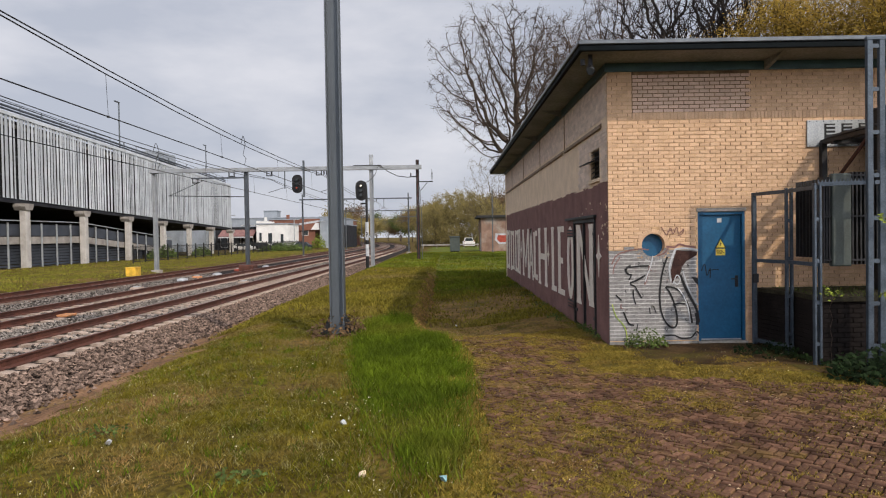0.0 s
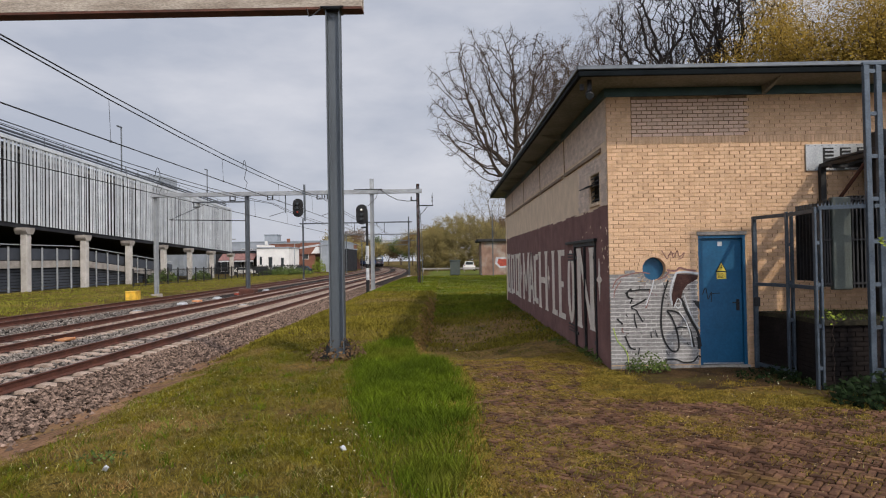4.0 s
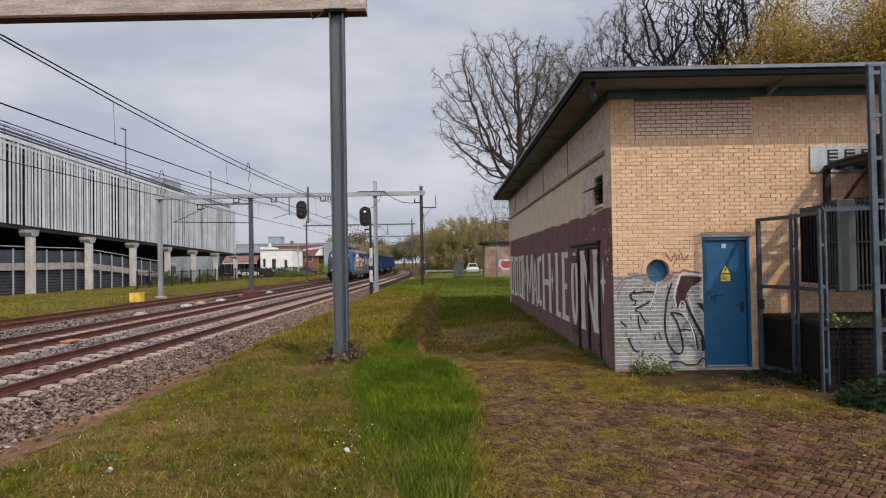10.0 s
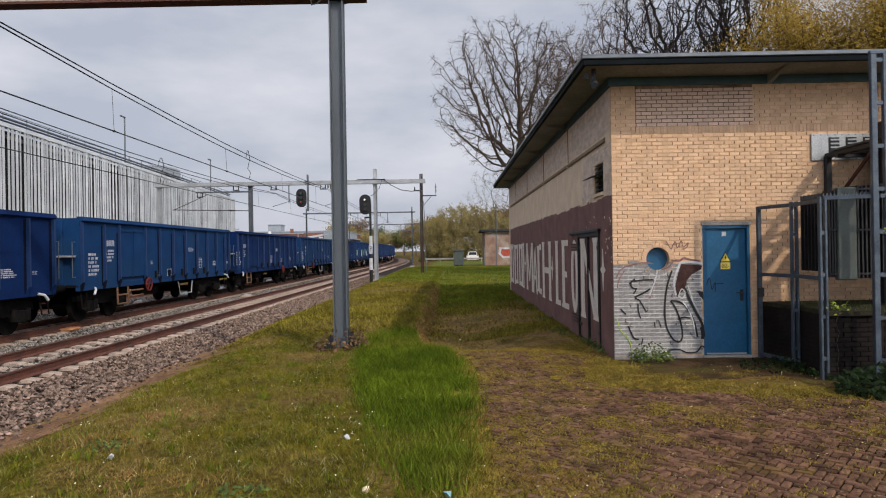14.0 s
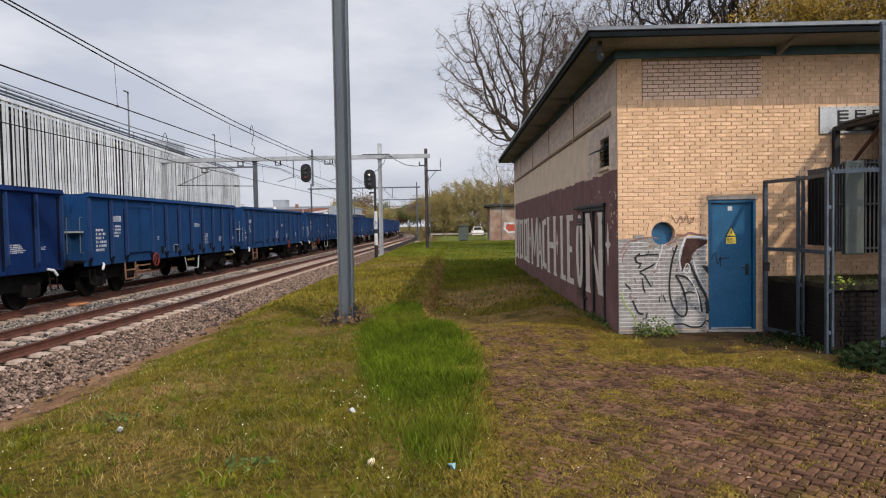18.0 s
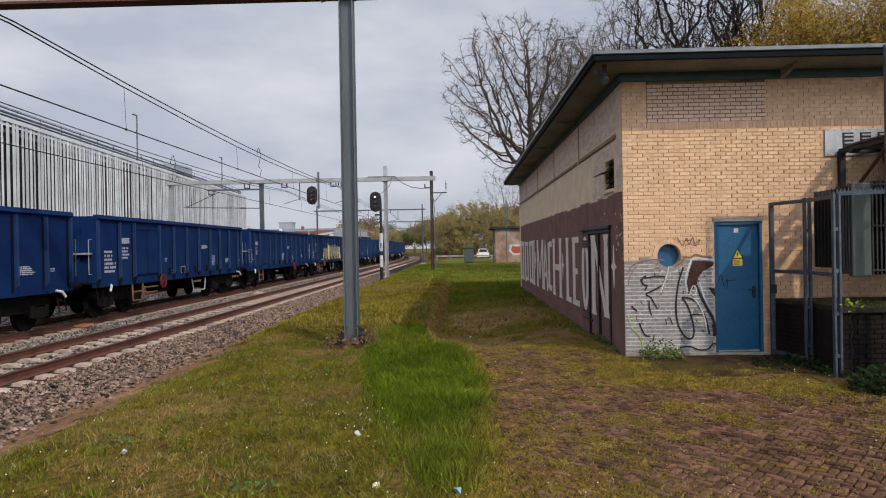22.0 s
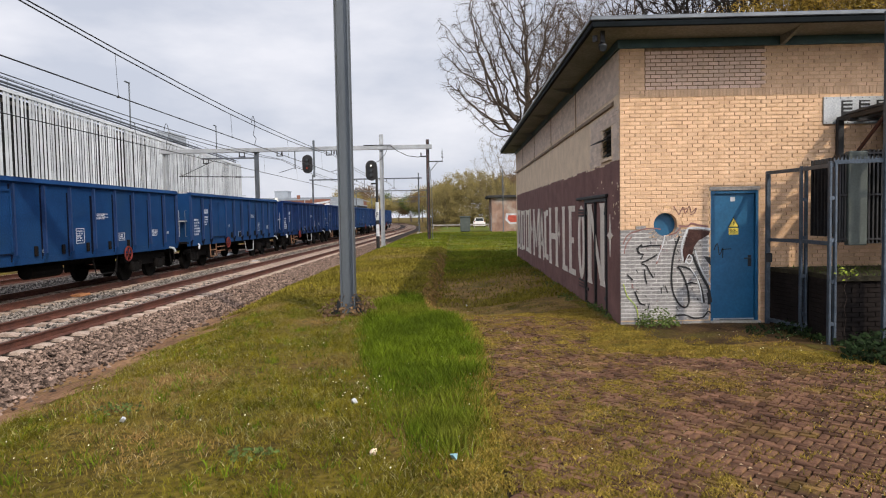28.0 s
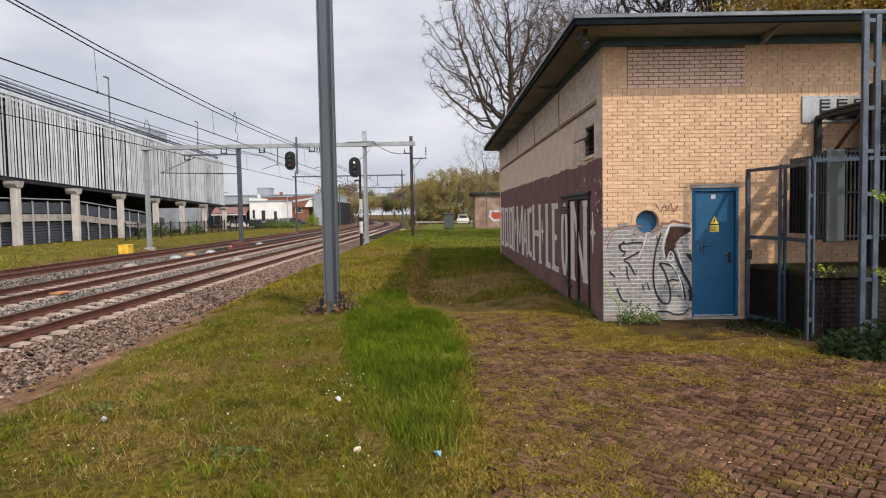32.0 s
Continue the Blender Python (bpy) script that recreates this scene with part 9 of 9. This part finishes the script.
def build_pavers():
    t = thing("pavement", (2, 5.5, 0), "worn purple brown clay pavers with moss in the joints", "pavement", kind="structure")
    b = Geo().box(-0.0645, -0.0305, -0.05, 0.0645, 0.0305, 0.0, 0.007)
    paver = mesh_of("paver", b, "paver")
    rnd = random.Random(9)
    rest = Geo()
    turn = Matrix.Rotation(radians(50), 4, "Z")
    made = 0
    step = 0.0702
    for i in range(-110, 110):
        for j in range(-110, 110):
            k = (i - j) % 4
            if k == 0:
                c, rot = ((i + 0.5 + 0.5) * step, (j + 0.5) * step), 0.0
            elif k == 3:
                c, rot = ((i + 0.5) * step, (j + 0.5 + 0.5) * step), 90.0
            else:
                continue
            p = turn @ Vector((c[0], c[1], 0)) + Vector((2.8, 5.2, 0))
            x, y = p.x, p.y
            if y < 3.02 or not in_poly(x, y, PAVED):
                continue
            n = noise.noise((x * 0.55, y * 0.55, 5.0)) + 0.5 * noise.noise((x * 1.7, y * 1.7, 8.0))
            z = ground_z(x, y) + 0.023 + rnd.uniform(-0.007, 0.007)
            tilt = (rnd.uniform(-0.075, 0.075), rnd.uniform(-0.045, 0.045), radians(rot + 50) + rnd.uniform(-0.05, 0.05))
            if made < 300 and 4.4 < y < 5.2 and 0.9 < x < 3.4:
                ob = new("paver", paver)
                ob.parent = t
                ob.location, ob.rotation_euler = (x - 2, y - 5.5, z), tilt
                made += 1
            else:
                m = Matrix.LocRotScale((x, y, z), Euler(tilt), None)
                v = [m @ Vector(q) for q in ((-0.065, -0.031, -0.035), (0.065, -0.031, -0.035), (0.065, 0.031, -0.035), (-0.065, 0.031, -0.035), (-0.058, -0.0238, 0), (0.058, -0.0238, 0), (0.058, 0.0238, 0), (-0.058, 0.0238, 0))]
                v = [q + Vector((rnd.uniform(-0.0025, 0.0025), rnd.uniform(-0.0025, 0.0025), rnd.uniform(-0.003, 0.003))) for q in v]
                rest.add(v, [(4, 5, 6, 7), (0, 1, 5, 4), (1, 2, 6, 5), (2, 3, 7, 6), (3, 0, 4, 7)])
    me = bpy.data.meshes.new("paver_field")
    me.from_pydata(rest.v, [], rest.f)
    me.materials.append(M["paver_joined"])
    ob = new("paver_field", me)
    ob.parent = t
    ob.location = (-2, -5.5, 0)
    tagged(ob, kind="stuff")


build_pavers()


def build_grit():
    """Crumbs of brick, dead moss and straw lying over the pavers."""
    rnd = random.Random(77)
    V, Fc, k = [], [], 0
    while k < 4 * 12000:
        x, y = rnd.uniform(0.2, 6.2), 3.2 + 7.4 * rnd.random()
        if not in_poly(x, y, PAVED) or rnd.random() > 0.35 + noise.noise((x * 1.4, y * 1.4, 21.0)):
            continue
        z, r, a = ground_z(x, y) + rnd.uniform(0.006, 0.026), 0.003 + 0.011 * rnd.random() ** 2, rnd.uniform(0, 6.28)
        V += [(x + r * math.cos(a + 2.1 * j) * rnd.uniform(0.6, 1.7), y + r * math.sin(a + 2.1 * j), z) for j in range(3)] + [(x, y, z + r * rnd.uniform(0.4, 0.9))]
        Fc += [(k, k + 1, k + 3), (k + 1, k + 2, k + 3), (k + 2, k, k + 3)]
        k += 4
    me = bpy.data.meshes.new("grit")
    me.from_pydata(V, [], Fc)
    me.materials.append(M["grit"])
    tagged(new("grit", me), "crumbs of brick and dry moss over the pavers", "grit", kind="stuff")


build_grit()
ragged_sheet("damp_soil", list(np.arange(2.65, 7.4, 0.1)), list(np.arange(7.8, 10.65, 0.1)), lambda x, y: y > 9.1 - 1.3 * smooth(3.9, 5.4, x) + 0.5 * noise.noise((x * 1.5, y, 6)), "damp_earth", "dark soil in front of the door and the fence", 0.006)
ragged_sheet("lawn", list(np.arange(-3.0, 12, 0.5)), list(np.arange(31, 112, 1.0)), lambda x, y: x > -2.2 + noise.noise((0, y * 0.3, 2)) and y > 33 + 2.5 * noise.noise((x * 0.6, 1, 4)), "lawn", "green lawn beyond the building", 0.02)
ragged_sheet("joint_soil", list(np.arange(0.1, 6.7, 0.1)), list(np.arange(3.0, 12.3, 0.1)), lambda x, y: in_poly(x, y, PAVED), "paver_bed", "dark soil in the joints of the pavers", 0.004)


def build_bricks():
    """Stretcher courses of the front wall, laid round the door and the porthole."""
    H, Lb, J = 0.0605, 0.163, 0.009
    rnd = random.Random(21)
    meshes = {}
    joined = {"yellow_brick_joined": Geo(), "painted_brick_joined": Geo(), "brown_brick": Geo()}

    perp = Geo()

    def brick(x0, x1, z0, mat, own):
        y0 = BY + rnd.uniform(-0.0015, 0.0015)
        z1 = z0 + H - J
        painted = mat == "painted_brick"
        full = abs(x1 - x0 - (Lb - J)) < 1e-6
        x1 += J * 0.93 if painted else 0.0
        if own and mat != "painted_brick" and rnd.random() < 0.5:
            perp.box(x1 - 0.0005, BY + 0.003, z0 + 0.004, x1 + J - 0.001, BY + 0.0068, z1 - 0.002)
        if own and full:
            if mat not in meshes:
                meshes[mat] = mesh_of("brick", Geo().box(0, 0, 0, Lb - J * (0.07 if painted else 1.0), 0.03, H - J, 0.004), mat)
            ob = new("brick", meshes[mat])
            ob.parent = wall_front
            ob.location = Vector((x0, y0, z0)) - BASE[wall_front]
            return
        if mat != "painted_brick" and rnd.random() < (1.0 if mat == "brown_brick" else 0.6):
            perp.box(x1 - 0.0005, BY + 0.003, z0 + 0.004, x1 + J - 0.001, BY + 0.0068, z1 - 0.002)
        g = joined[{"yellow_brick": "yellow_brick_joined", "painted_brick": "painted_brick_joined"}.get(mat, mat)]
        y1, b = BY + 0.03, 0.003
        g.add([(x0, y1, z0), (x1, y1, z0), (x1, y1, z1), (x0, y1, z1), (x0 + b, y0, z0 + b), (x1 - b, y0, z0 + b), (x1 - b, y0, z1 - b), (x0 + b, y0, z1 - b)], [(4, 5, 6, 7), (0, 1, 5, 4), (1, 2, 6, 5), (2, 3, 7, 6), (3, 0, 4, 7)])

    row, z = 0, 0.0
    while z + H <= BTOP + 0.01:
        if 3.56 < z < 3.69:
            # soldier course above which the panel begins
            x = BX
            while x < 3.0:
                brick(x, min(x + Lb, 3.0) - J, z, "yellow_brick", False)
                x += Lb
            row += 1
            z += H
            continue
        x = BX - (0.5 * Lb if row % 2 else 0.0)
        while x < 8.6:
            a, b = max(x, BX), x + Lb - J
            x += Lb
            cuts = [(a, b)]
            if z > 3.69 and a < 3.0 < b:
                cuts = [(a, 3.0 - J), (3.001, b)]
            if z < DOOR[2] + 0.06:
                cuts = [(p, q) for p, q in ((a, min(b, DOOR[0] - 0.022)), (max(a, DOOR[1] + 0.022), b))]
            for p, q in cuts:
                if q - p < 0.02:
                    continue
                mx, mz = (p + q) / 2, z + H / 2
                d = math.hypot(mx - PORT[0], mz - PORT[1])
                if d < 0.31:
                    # trim the brick to the ring of headers
                    w = math.sqrt(max(0.0, 0.262**2 - (mz - PORT[1]) ** 2))
                    if p < PORT[0] - w and q > PORT[0] - w:
                        q = PORT[0] - w
                    elif p < PORT[0] + w and q > PORT[0] + w:
                        p = PORT[0] + w
                    elif PORT[0] - w <= p and q <= PORT[0] + w:
                        continue
                    if q - p < 0.015:
                        continue
                edge = 1.50 + 0.05 * noise.noise((mx * 4, 0, 1)) + (0.03 if mx < 3 else 0)
                if mx < DOOR[0] and mz < edge and mz > -0.2:
                    mat = "painted_brick"
                elif mz > 3.66 and mx > 3.0:
                    mat = "brown_brick" if mx < 4.85 else "yellow_brick"
                else:
                    mat = "yellow_brick"
                own = mx < 4.0 and ((mat == "painted_brick" and mz > 0.35) or (mat == "yellow_brick" and 1.55 < mz < 2.6))
                brick(p, q, z, mat, own)
        row += 1
        z += H
    g = joined["yellow_brick_joined"]
    x = 3.0
    while x < 8.6:
        y0 = BY - 0.002
        g.add([(x, BY + 0.03, 3.572), (x + 0.048, BY + 0.03, 3.572), (x + 0.048, BY + 0.03, 3.684), (x, BY + 0.03, 3.684), (x + 0.002, y0, 3.575), (x + 0.046, y0, 3.575), (x + 0.046, y0, 3.681), (x + 0.002, y0, 3.681)], [(4, 5, 6, 7), (0, 1, 5, 4), (1, 2, 6, 5), (2, 3, 7, 6), (3, 0, 4, 7)])
        x += 0.055
    perp.box(2.992, BY - 0.0012, 3.60, 3.0, BY + 0.0068, BTOP)
    # unpointed bed joints of the panel
    perp.box(3.002, BY + 0.0045, 3.69, 4.85, BY + 0.0066, BTOP)
    for mat, g in (*joined.items(), ("open_joint", perp)):
        me = bpy.data.meshes.new("brickwork")
        me.from_pydata((np.array(g.v) - np.array(BASE[wall_front])).tolist(), [], g.f)
        me.materials.append(M[mat])
        ob = new("brickwork", me)
        ob.parent = wall_front
        ob.location = (0, 0, 0)
        tagged(ob, kind="stuff")


build_bricks()


def motions():
    times = [0.0, 0.1] + [float(s) for s in range(1, 32)] + [31.9, 32.0]
    for k, v in enumerate(train):
        walk(v, [(t, on_line(LEAD - SPEED * t + middle(k))) for t in times])


motions()
